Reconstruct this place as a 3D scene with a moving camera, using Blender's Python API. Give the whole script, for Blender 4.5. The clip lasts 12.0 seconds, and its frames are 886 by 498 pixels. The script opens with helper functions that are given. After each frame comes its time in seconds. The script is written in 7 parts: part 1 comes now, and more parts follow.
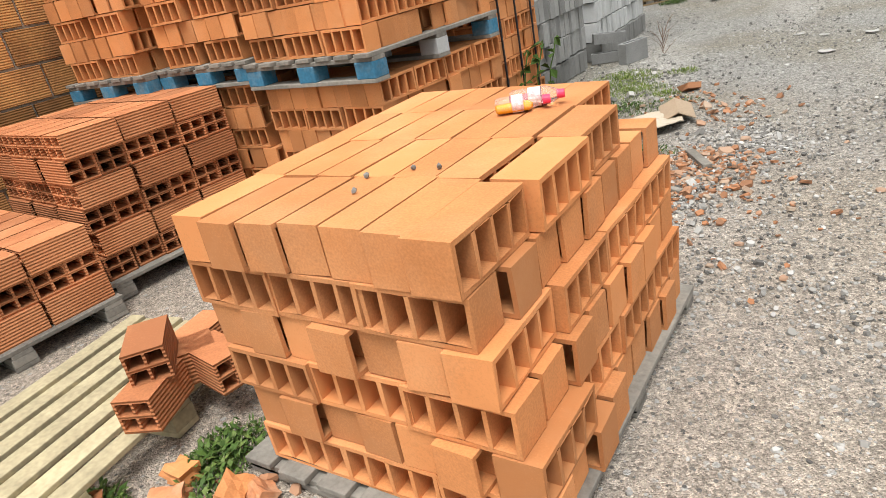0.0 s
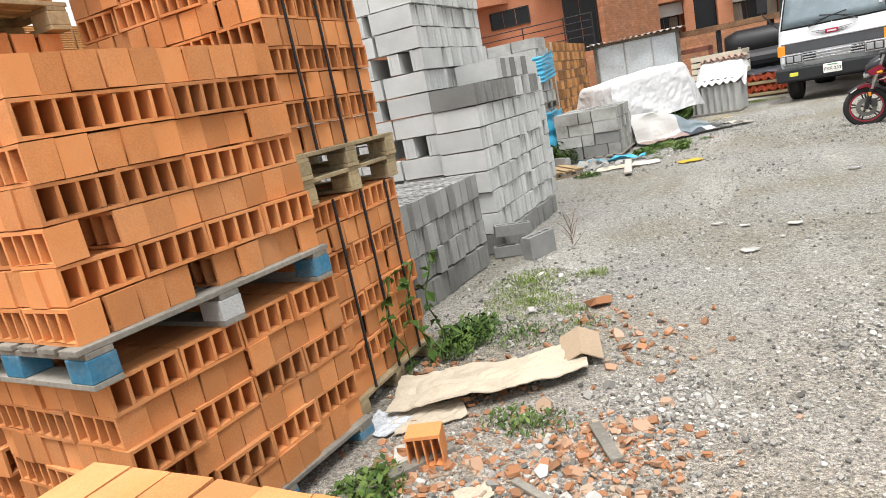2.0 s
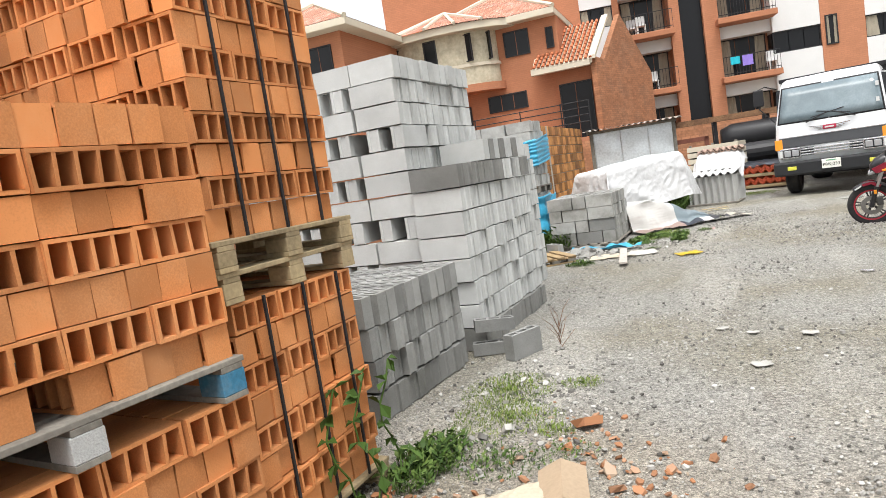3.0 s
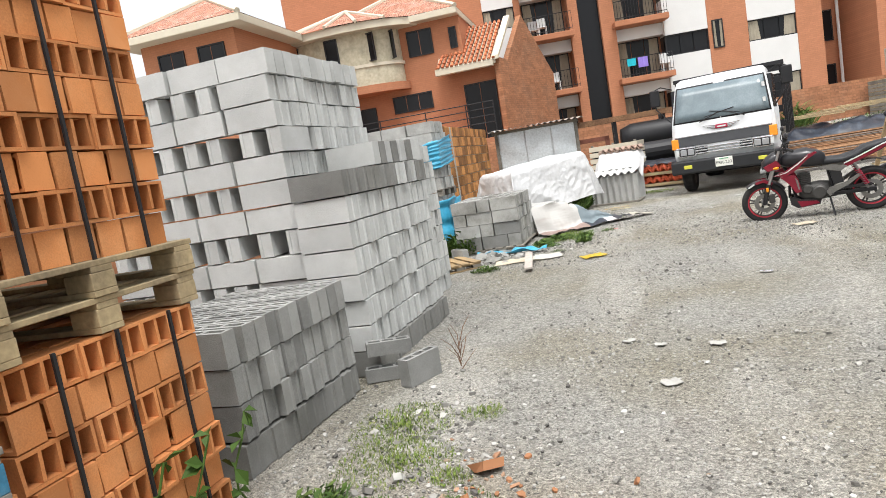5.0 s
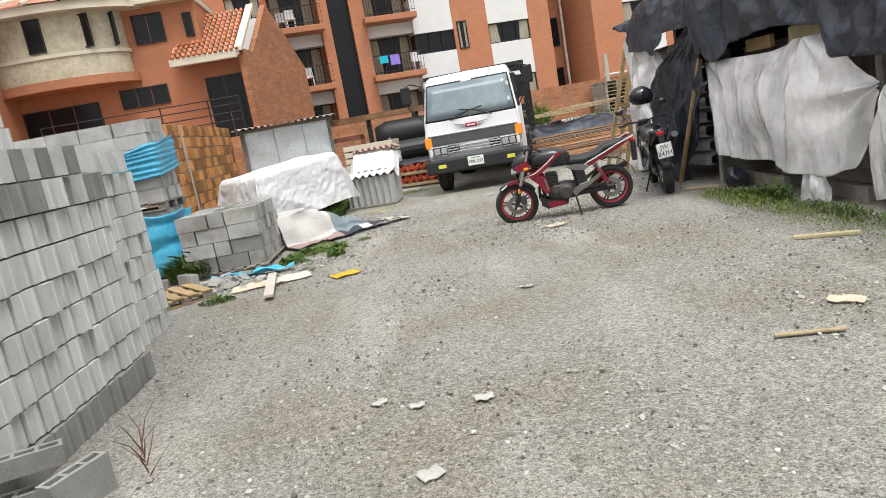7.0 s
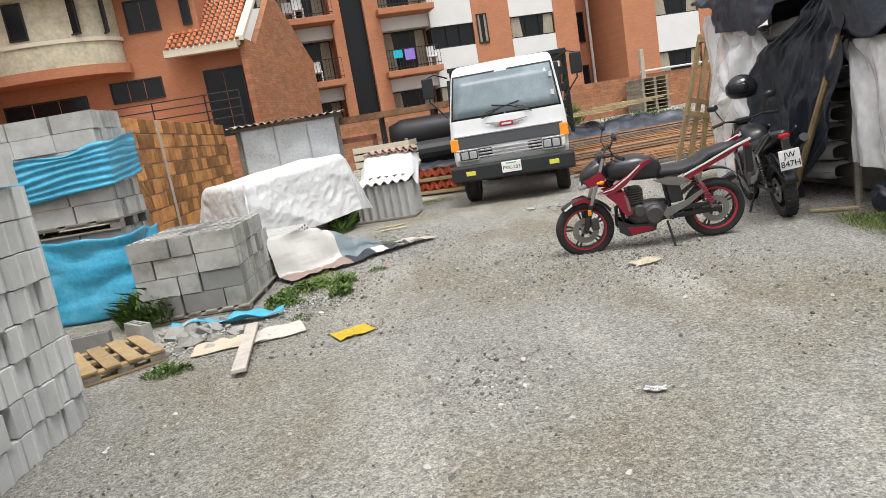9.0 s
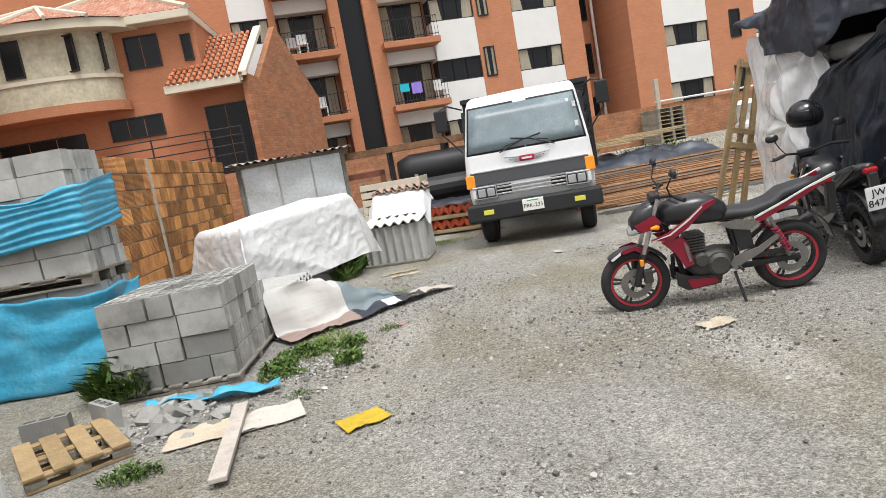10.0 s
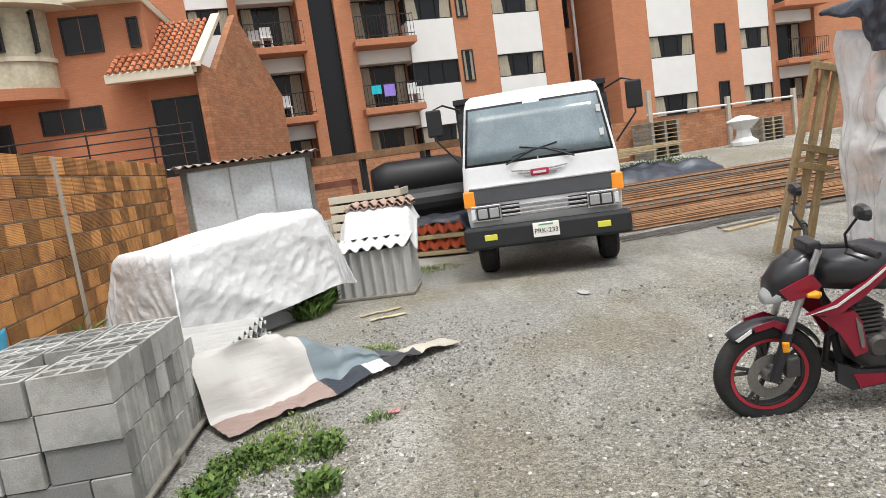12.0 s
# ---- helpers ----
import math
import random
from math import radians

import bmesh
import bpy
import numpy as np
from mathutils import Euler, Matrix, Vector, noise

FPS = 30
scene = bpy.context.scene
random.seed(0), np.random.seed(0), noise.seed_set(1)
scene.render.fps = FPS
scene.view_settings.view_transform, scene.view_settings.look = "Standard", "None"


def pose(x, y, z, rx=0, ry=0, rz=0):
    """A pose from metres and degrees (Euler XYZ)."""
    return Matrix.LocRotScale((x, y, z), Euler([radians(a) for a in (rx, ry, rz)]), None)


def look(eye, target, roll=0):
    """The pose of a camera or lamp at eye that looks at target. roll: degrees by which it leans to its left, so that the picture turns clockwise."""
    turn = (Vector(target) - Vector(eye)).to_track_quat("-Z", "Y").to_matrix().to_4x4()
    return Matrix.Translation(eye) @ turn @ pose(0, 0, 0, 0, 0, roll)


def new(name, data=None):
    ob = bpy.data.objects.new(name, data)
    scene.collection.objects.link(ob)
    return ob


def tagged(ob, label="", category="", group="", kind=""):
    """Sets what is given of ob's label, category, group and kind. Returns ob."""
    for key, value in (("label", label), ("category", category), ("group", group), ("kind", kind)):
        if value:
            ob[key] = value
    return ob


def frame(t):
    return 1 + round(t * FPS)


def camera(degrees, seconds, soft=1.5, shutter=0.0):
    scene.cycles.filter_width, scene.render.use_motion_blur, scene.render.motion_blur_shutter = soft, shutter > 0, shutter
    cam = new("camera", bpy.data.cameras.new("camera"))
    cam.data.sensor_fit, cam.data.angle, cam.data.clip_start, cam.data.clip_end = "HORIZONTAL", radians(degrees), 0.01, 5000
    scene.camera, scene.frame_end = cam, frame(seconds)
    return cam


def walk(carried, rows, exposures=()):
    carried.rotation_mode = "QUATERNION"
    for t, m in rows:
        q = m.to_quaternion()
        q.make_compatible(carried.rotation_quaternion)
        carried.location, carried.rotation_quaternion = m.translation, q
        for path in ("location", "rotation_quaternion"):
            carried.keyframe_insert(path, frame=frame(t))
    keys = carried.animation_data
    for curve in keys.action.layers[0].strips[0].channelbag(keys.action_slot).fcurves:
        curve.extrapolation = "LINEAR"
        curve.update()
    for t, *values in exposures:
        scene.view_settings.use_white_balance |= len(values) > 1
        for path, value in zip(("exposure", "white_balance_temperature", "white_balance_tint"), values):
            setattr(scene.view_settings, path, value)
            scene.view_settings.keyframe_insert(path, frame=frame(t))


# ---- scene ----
cam = camera(68.3, 12.0, soft=0.7)
PATH = [
    (0, (-0.053, 0.136, 1.282), (-1.142, 1.605, 0.472), -11.5),
    (0.5, (0.006, 0.348, 1.3), (-1.238, 1.733, 0.57), -11.4),
    (1, (0.008, 0.615, 1.343), (-1.241, 2.041, 0.706), -12.6),
    (1.5, (-0.08, 0.999, 1.389), (-1.089, 2.627, 0.813), -11.4),
    (2, (-0.141, 1.453, 1.431), (-1.102, 3.153, 0.999), -11.4),
    (2.5, (-0.215, 1.808, 1.446), (-1.182, 3.537, 1.173), -9.0),
    (2.7, (-0.235, 1.901, 1.423), (-1.165, 3.659, 1.22), -8.5),
    (4.3, (-0.315, 2.548, 1.446), (-1.276, 4.281, 1.174), -10.6),
    (4.5, (-0.309, 2.583, 1.444), (-1.23, 4.341, 1.197), -10.8),
    (5, (-0.307, 2.569, 1.439), (-0.996, 4.43, 1.19), -9.6),
    (5.5, (-0.268, 2.572, 1.435), (-0.726, 4.481, 1.053), -11.3),
    (6, (-0.206, 2.821, 1.454), (-0.491, 4.768, 1.096), -10.4),
    (6.5, (-0.165, 3.258, 1.476), (-0.444, 5.196, 1.07), -11.3),
    (7, (-0.22, 3.785, 1.453), (-0.236, 5.749, 1.076), -10.2),
    (7.2, (-0.22, 3.997, 1.449), (-0.227, 5.965, 1.096), -9.9),
    (8.8, (-0.489, 5.746, 1.46), (-0.512, 7.705, 1.059), -9.0),
    (9, (-0.493, 6.0, 1.456), (-0.534, 7.965, 1.086), -9.6),
    (9.5, (-0.591, 6.477, 1.486), (-0.503, 8.441, 1.119), -10.7),
    (10, (-0.631, 6.974, 1.509), (-0.673, 8.955, 1.239), -10.2),
    (10.5, (-0.758, 7.457, 1.534), (-0.643, 9.43, 1.226), -9.2),
    (11, (-0.859, 7.958, 1.522), (-0.737, 9.925, 1.184), -8.2),
    (11.5, (-0.884, 8.464, 1.592), (-0.873, 10.433, 1.242), -9.1),
    (12, (-0.989, 8.978, 1.598), (-0.909, 10.959, 1.334), -8.2),
]
EXPOSURES = [(0.0, 0.96), (1.5, 1.08), (2.5, 1.22), (5.0, 1.14), (6.0, 1.17), (7.0, 0.98), (12.0, 0.90)]
walk(cam, [(t, look(eye, target, roll)) for t, eye, target, roll in PATH], EXPOSURES)

# ---- daylight: bright overcast sky ----
world = bpy.data.worlds.new("overcast_sky")
scene.world = world
world.use_nodes = True
wn = world.node_tree
sky = wn.nodes.new("ShaderNodeTexSky")
sky.sky_type = "NISHITA"
sky.sun_disc = False
sky.sun_elevation = radians(67)
sky.sun_rotation = radians(-150)
sky.air_density, sky.dust_density, sky.ozone_density = 1.0, 6.0, 1.0
hsv = wn.nodes.new("ShaderNodeHueSaturation")
hsv.inputs["Saturation"].default_value = 0.25
wn.links.new(sky.outputs["Color"], hsv.inputs["Color"])
cloud = wn.nodes.new("ShaderNodeMix")
cloud.data_type = "RGBA"
cloud.inputs["Factor"].default_value = 0.45
cloud.inputs["B"].default_value = (4.6, 4.6, 4.6, 1)
wn.links.new(hsv.outputs["Color"], cloud.inputs["A"])
wn.links.new(cloud.outputs["Result"], wn.nodes["Background"].inputs["Color"])
wn.nodes["Background"].inputs["Strength"].default_value = 0.13
sun_lamp = bpy.data.lights.new("sun", "SUN")
sun_lamp.energy, sun_lamp.angle, sun_lamp.color = 1.7, radians(22), (1.0, 0.985, 0.96)
sun = new("sun", sun_lamp)
sun.matrix_world = look((3.2, -4.0, 12), (0, 0, 0))


# ---- helpers of this scene ----
def S(a, b, v):
    v = min(1.0, max(0.0, (v - a) / (b - a)))
    return v * v * (3 - 2 * v)


def gz(x, y):
    """Height of the ground."""
    h = 0.75 * S(20.5, 30, y)
    return h


def material(name, colour, rough=0.8, metal=0.0, vary=0.15, scale=6.0, fine=60.0, bump=0.3, depth=0.003, second=None, second_amount=0.5,
             second_scale=2.5, per_object=0.0, spec=0.3):
    m = bpy.data.materials.new(name)
    m.use_nodes = True
    nt = m.node_tree
    b = nt.nodes["Principled BSDF"]
    b.inputs["Roughness"].default_value, b.inputs["Metallic"].default_value = rough, metal
    b.inputs["Specular IOR Level"].default_value = spec
    co = nt.nodes.new("ShaderNodeTexCoord")
    geo = nt.nodes.new("ShaderNodeNewGeometry")
    n1 = nt.nodes.new("ShaderNodeTexNoise")
    n1.inputs["Scale"].default_value, n1.inputs["Detail"].default_value = scale, 5
    n2 = nt.nodes.new("ShaderNodeTexNoise")
    n2.inputs["Scale"].default_value, n2.inputs["Detail"].default_value = fine, 3
    for n in (n1, n2):
        nt.links.new(geo.outputs["Position"], n.inputs["Vector"])
    add = nt.nodes.new("ShaderNodeMath")
    add.operation = "ADD"
    nt.links.new(n1.outputs["Fac"], add.inputs[0])
    nt.links.new(n2.outputs["Fac"], add.inputs[1])
    last = add
    if per_object:
        info = nt.nodes.new("ShaderNodeObjectInfo")
        mul = nt.nodes.new("ShaderNodeMath")
        mul.operation = "MULTIPLY_ADD"
        mul.inputs[1].default_value, mul.inputs[2].default_value = per_object, -per_object / 2
        nt.links.new(info.outputs["Random"], mul.inputs[0])
        last = nt.nodes.new("ShaderNodeMath")
        last.operation = "ADD"
        nt.links.new(add.outputs[0], last.inputs[0])
        nt.links.new(mul.outputs[0], last.inputs[1])
    ramp = nt.nodes.new("ShaderNodeMapRange")
    ramp.inputs["From Min"].default_value, ramp.inputs["From Max"].default_value = 0.6, 1.4
    ramp.inputs["To Min"].default_value, ramp.inputs["To Max"].default_value = 1 - vary, 1 + vary
    nt.links.new(last.outputs[0], ramp.inputs["Value"])
    mixv = nt.nodes.new("ShaderNodeVectorMath")
    mixv.operation = "SCALE"
    if second:
        n3 = nt.nodes.new("ShaderNodeTexNoise")
        n3.inputs["Scale"].default_value, n3.inputs["Detail"].default_value = second_scale, 6
        n3.inputs["Roughness"].default_value = 0.65
        nt.links.new(geo.outputs["Position"], n3.inputs["Vector"])
        r3 = nt.nodes.new("ShaderNodeMapRange")
        r3.inputs["From Min"].default_value, r3.inputs["From Max"].default_value = 0.45, 0.68
        r3.inputs["To Max"].default_value = second_amount
        nt.links.new(n3.outputs["Fac"], r3.inputs["Value"])
        mix = nt.nodes.new("ShaderNodeMix")
        mix.data_type = "RGBA"
        mix.inputs["A"].default_value, mix.inputs["B"].default_value = (*colour, 1), (*second, 1)
        nt.links.new(r3.outputs[0], mix.inputs["Factor"])
        nt.links.new(mix.outputs["Result"], mixv.inputs[0])
    else:
        mixv.inputs[0].default_value = colour
    nt.links.new(ramp.outputs[0], mixv.inputs["Scale"])
    nt.links.new(mixv.outputs[0], b.inputs["Base Color"])
    if bump:
        bp = nt.nodes.new("ShaderNodeBump")
        bp.inputs["Strength"].default_value, bp.inputs["Distance"].default_value = bump, depth
        nt.links.new(add.outputs[0], bp.inputs["Height"])
        nt.links.new(bp.outputs[0], b.inputs["Normal"])
    return m


def ridged(m, scale, depth=0.004, axis="Z", profile="SIN"):
    """Adds fine parallel ridges in relief to a material, in the object's own space."""
    nt = m.node_tree
    b = nt.nodes["Principled BSDF"]
    co = nt.nodes.new("ShaderNodeTexCoord")
    w = nt.nodes.new("ShaderNodeTexWave")
    w.bands_direction, w.wave_profile = axis, profile
    w.inputs["Scale"].default_value = scale
    nt.links.new(co.outputs["Object"], w.inputs["Vector"])
    bp = nt.nodes.new("ShaderNodeBump")
    bp.inputs["Strength"].default_value, bp.inputs["Distance"].default_value = 0.9, depth
    nt.links.new(w.outputs["Fac"], bp.inputs["Height"])
    if b.inputs["Normal"].links:
        nt.links.new(b.inputs["Normal"].links[0].from_socket, bp.inputs["Normal"])
    nt.links.new(bp.outputs[0], b.inputs["Normal"])
    return m


def thing(name, loc=(0, 0, 0), yaw=0.0, label="", category="", group="", kind=""):
    ob = new(name)
    ob.empty_display_size = 0.1
    ob.matrix_basis = pose(*loc, 0, 0, yaw)
    return tagged(ob, label, category, group, kind)


def part(name, bm, mat, parent=None, label="", smooth=False):
    me = bpy.data.meshes.new(name)
    bm.normal_update()
    bm.to_mesh(me)
    bm.free()
    me.materials.append(mat)
    if smooth:
        for p in me.polygons:
            p.use_smooth = True
    ob = new(name, me)
    if parent:
        ob.parent = parent
    return tagged(ob, label)


def piece(name, me, parent, loc, rz=0.0, rx=0.0, ry=0.0):
    ob = new(name, me)
    ob.parent = parent
    ob.matrix_basis = pose(*loc, rx, ry, rz)
    return ob


def box(bm, lo, hi, bevel=0.0, m=None):
    """Axis box from lo to hi, optionally with bevelled edges, turned by m."""
    c = [(a + b) / 2 for a, b in zip(lo, hi)]
    s = [abs(b - a) for a, b in zip(lo, hi)]
    mat = Matrix.Translation(c) @ Matrix.Diagonal((*s, 1))
    r = bmesh.ops.create_cube(bm, size=1, matrix=mat)
    vs = r["verts"]
    if bevel:
        es = list({e for v in vs for e in v.link_edges})
        g = bmesh.ops.bevel(bm, geom=es, offset=bevel, segments=2, affect="EDGES", profile=0.5)
        vs = list({v for f in g["faces"] for v in f.verts} | {v for v in vs if v.is_valid})
    if m:
        bmesh.ops.transform(bm, matrix=m, verts=vs)
    return bm


def boxes(*specs, bevel=0.0, m=None):
    bm = bmesh.new()
    for lo, hi in specs:
        box(bm, lo, hi, bevel, m)
    return bm


def tube(bm, pts, r, n=8, taper=None, caps=True):
    """A round bar along the points."""
    pts = [Vector(p) for p in pts]
    rings = []
    for i, p in enumerate(pts):
        a, b = pts[max(0, i - 1)], pts[min(len(pts) - 1, i + 1)]
        d = (b - a).normalized()
        u = d.orthogonal().normalized() if i == 0 else (u - d * u.dot(d)).normalized()
        w = d.cross(u)
        rr = r if taper is None else r + (taper - r) * i / (len(pts) - 1)
        rings.append([bm.verts.new(p + (u * math.cos(k * math.tau / n) + w * math.sin(k * math.tau / n)) * rr) for k in range(n)])
    for a, b in zip(rings, rings[1:]):
        for k in range(n):
            bm.faces.new((a[k], a[(k + 1) % n], b[(k + 1) % n], b[k]))
    if caps:
        bm.faces.new(rings[0][::-1])
        bm.faces.new(rings[-1])
    return bm


def lathe(bm, profile, centre=(0, 0, 0), axis="Z", n=24):
    """Turns a profile of (radius, height) round an axis."""
    c = Vector(centre)
    rings = []
    for r, h in profile:
        ring = []
        for k in range(n):
            a = k * math.tau / n
            p = {"Z": (r * math.cos(a), r * math.sin(a), h), "Y": (r * math.cos(a), h, r * math.sin(a)), "X": (h, r * math.cos(a), r * math.sin(a))}[axis]
            ring.append(bm.verts.new(c + Vector(p)))
        rings.append(ring)
    for a, b in zip(rings, rings[1:]):
        for k in range(n):
            bm.faces.new((a[k], a[(k + 1) % n], b[(k + 1) % n], b[k]))
    bmesh.ops.recalc_face_normals(bm, faces=bm.faces)
    return bm


def prism(bm, outline, t0, t1, plane="XZ", m=None):
    """Extrudes an outline given in a plane from t0 to t1 along the third axis."""
    def at(p, t):
        return {"XZ": (p[0], t, p[1]), "YZ": (t, p[0], p[1]), "XY": (p[0], p[1], t)}[plane]
    a = [bm.verts.new(at(p, t0)) for p in outline]
    b = [bm.verts.new(at(p, t1)) for p in outline]
    fs = [bm.faces.new(a), bm.faces.new(b[::-1])]
    for i in range(len(a)):
        j = (i + 1) % len(a)
        fs.append(bm.faces.new((a[j], a[i], b[i], b[j])))
    bmesh.ops.recalc_face_normals(bm, faces=fs)
    if m:
        bmesh.ops.transform(bm, matrix=m, verts=a + b)
    return bm


def sheet(bm, nu, nv, f, thick=0.0):
    """A grid surface from f(u, v) with u, v in 0..1."""
    g = [[bm.verts.new(f(i / nu, j / nv)) for j in range(nv + 1)] for i in range(nu + 1)]
    fs = []
    for i in range(nu):
        for j in range(nv):
            fs.append(bm.faces.new((g[i][j], g[i + 1][j], g[i + 1][j + 1], g[i][j + 1])))
    if thick:
        bm.normal_update()
        bmesh.ops.solidify(bm, geom=fs, thickness=thick)
    return bm


def fold(x, y, z, s, k=0):
    return noise.noise(Vector((x * s + k * 7.3, y * s + k * 3.1, z * s)))


# ---- materials ----
CLAY = material("fired_clay", (0.53, 0.215, 0.076), 0.85, vary=0.20, scale=5, fine=170, bump=0.3, depth=0.002, second=(0.56, 0.265, 0.115), second_amount=0.7, second_scale=3.5, per_object=1.0)
CLAY_RED = ridged(material("ridged_clay", (0.43, 0.165, 0.068), 0.85, vary=0.25, scale=5, fine=120, bump=0.25, depth=0.002, second=(0.45, 0.205, 0.095), second_amount=0.6, per_object=0.9), 22, 0.004)
CONCRETE = material("concrete_block", (0.485, 0.495, 0.485), 0.95, vary=0.16, scale=4, fine=150, bump=0.8, depth=0.004, second=(0.40, 0.405, 0.39), second_amount=0.55, second_scale=3.5, per_object=0.5)
CONCRETE_DIRTY = material("dirty_concrete_block", (0.34, 0.338, 0.318), 0.95, vary=0.22, scale=3, fine=150, bump=0.8, depth=0.004, second=(0.17, 0.17, 0.15), second_amount=0.8, second_scale=4, per_object=0.8)
CONCRETE_MID = material("grey_concrete_block", (0.41, 0.415, 0.40), 0.95, vary=0.18, scale=4, fine=150, bump=0.8, depth=0.004, second=(0.25, 0.25, 0.235), second_amount=0.7, second_scale=3, per_object=0.5)
CONCRETE_WET = material("damp_concrete_block", (0.20, 0.20, 0.19), 0.9, vary=0.2, scale=3, fine=150, bump=0.8, depth=0.004, second=(0.14, 0.14, 0.125), second_amount=0.7, per_object=0.5)
WOOD = ridged(material("weathered_pallet_wood", (0.36, 0.285, 0.165), 0.85, vary=0.3, scale=8, fine=50, second=(0.19, 0.15, 0.10), second_amount=0.7, per_object=0.5), 6, 0.001, "X")
WOOD_PALE = material("pale_pallet_wood", (0.40, 0.345, 0.215), 0.8, vary=0.28, scale=8, fine=50, second=(0.31, 0.265, 0.16), second_amount=0.6, per_object=0.5)
WOOD_GREY = material("grey_old_wood", (0.22, 0.205, 0.175), 0.9, vary=0.3, scale=8, fine=60, second=(0.13, 0.12, 0.105), second_amount=0.7, per_object=0.5)
WOOD_RACK = material("brown_timber", (0.29, 0.205, 0.105), 0.85, vary=0.3, scale=8, fine=50, second=(0.22, 0.16, 0.1), second_amount=0.6, per_object=0.5)
BLUE_PAINT = material("blue_painted_wood", (0.04, 0.17, 0.28), 0.7, vary=0.3, second=(0.2, 0.25, 0.27), second_amount=0.6, second_scale=9)


def gravel_material():
    m = bpy.data.materials.new("gravel_ground")
    m.use_nodes = True
    nt = m.node_tree
    b = nt.nodes["Principled BSDF"]
    b.inputs["Roughness"].default_value, b.inputs["Specular IOR Level"].default_value = 0.95, 0.15
    geo = nt.nodes.new("ShaderNodeNewGeometry")

    def noise_tex(scale, detail, vec=None):
        n = nt.nodes.new("ShaderNodeTexNoise")
        n.inputs["Scale"].default_value, n.inputs["Detail"].default_value = scale, detail
        nt.links.new(vec or geo.outputs["Position"], n.inputs["Vector"])
        return n.outputs["Fac"]

    def spread(v, a, b2, c, d):
        r = nt.nodes.new("ShaderNodeMapRange")
        for k, q in zip(("From Min", "From Max", "To Min", "To Max"), (a, b2, c, d)):
            r.inputs[k].default_value = q
        nt.links.new(v, r.inputs["Value"])
        return r.outputs[0]

    def mix(fac, a, b2, mode="MIX"):
        n = nt.nodes.new("ShaderNodeMix")
        n.data_type, n.blend_type = "RGBA", mode
        if isinstance(fac, float):
            n.inputs["Factor"].default_value = fac
        else:
            nt.links.new(fac, n.inputs["Factor"])
        for key, v in (("A", a), ("B", b2)):
            if isinstance(v, tuple):
                n.inputs[key].default_value = (*v, 1)
            else:
                nt.links.new(v, n.inputs[key])
        return n.outputs["Result"]
    stretch = nt.nodes.new("ShaderNodeVectorMath")
    stretch.operation = "MULTIPLY"
    stretch.inputs[1].default_value = (1.0, 0.22, 1.0)
    nt.links.new(geo.outputs["Position"], stretch.inputs[0])
    col = mix(spread(noise_tex(0.55, 6), 0.42, 0.62, 0, 1), (0.345, 0.337, 0.308), (0.285, 0.265, 0.212))
    col = mix(spread(noise_tex(1.3, 5, stretch.outputs[0]), 0.52, 0.66, 0, 0.85), col, (0.45, 0.435, 0.395))
    col = mix(spread(noise_tex(3.2, 6), 0.60, 0.72, 0, 0.45), col, (0.225, 0.20, 0.168))
    sxyz = nt.nodes.new("ShaderNodeSeparateXYZ")
    nt.links.new(geo.outputs["Position"], sxyz.inputs[0])
    wob = nt.nodes.new("ShaderNodeMath")
    wob.operation = "MULTIPLY_ADD"
    wob.inputs[1].default_value = 3.0
    nt.links.new(noise_tex(0.9, 4), wob.inputs[0])
    nt.links.new(sxyz.outputs["Y"], wob.inputs[2])
    col = mix(spread(wob.outputs[0], 7.5, 2.5, 0, 0.8), col, (0.50, 0.42, 0.34))
    heights = []
    for scale, lo, hi in ((85.0, 0.66, 1.32), (210.0, 0.60, 1.40), (38.0, 0.86, 1.13)):
        v = nt.nodes.new("ShaderNodeTexVoronoi")
        v.inputs["Scale"].default_value = scale
        nt.links.new(geo.outputs["Position"], v.inputs["Vector"])
        sep = nt.nodes.new("ShaderNodeSeparateColor")
        nt.links.new(v.outputs["Color"], sep.inputs[0])
        k = nt.nodes.new("ShaderNodeVectorMath")
        k.operation = "SCALE"
        nt.links.new(col, k.inputs[0])
        nt.links.new(spread(sep.outputs[0], 0, 1, lo, hi), k.inputs["Scale"])
        col = k.outputs[0]
        heights.append(v.outputs["Distance"])
    # sparse pale chippings
    for scale, keep, tint in ((30.0, 0.90, (0.52, 0.51, 0.48)), (55.0, 0.88, (0.46, 0.45, 0.42)), (46.0, 0.93, (0.11, 0.105, 0.10))):
        v = nt.nodes.new("ShaderNodeTexVoronoi")
        v.inputs["Scale"].default_value = scale
        nt.links.new(geo.outputs["Position"], v.inputs["Vector"])
        sep = nt.nodes.new("ShaderNodeSeparateColor")
        nt.links.new(v.outputs["Color"], sep.inputs[0])
        k = nt.nodes.new("ShaderNodeMath")
        k.operation = "MULTIPLY"
        nt.links.new(spread(sep.outputs[1], keep, keep + 0.02, 0, 1), k.inputs[0])
        nt.links.new(spread(v.outputs["Distance"], 0.36, 0.28, 0, 0.85), k.inputs[1])
        col = mix(k.outputs[0], col, tint)
    nt.links.new(col, b.inputs["Base Color"])
    add = nt.nodes.new("ShaderNodeMath")
    add.operation = "ADD"
    nt.links.new(heights[0], add.inputs[0])
    nt.links.new(heights[1], add.inputs[1])
    bp = nt.nodes.new("ShaderNodeBump")
    bp.invert = True
    bp.inputs["Strength"].default_value, bp.inputs["Distance"].default_value = 0.9, 0.012
    nt.links.new(add.outputs[0], bp.inputs["Height"])
    nt.links.new(bp.outputs[0], b.inputs["Normal"])
    return m


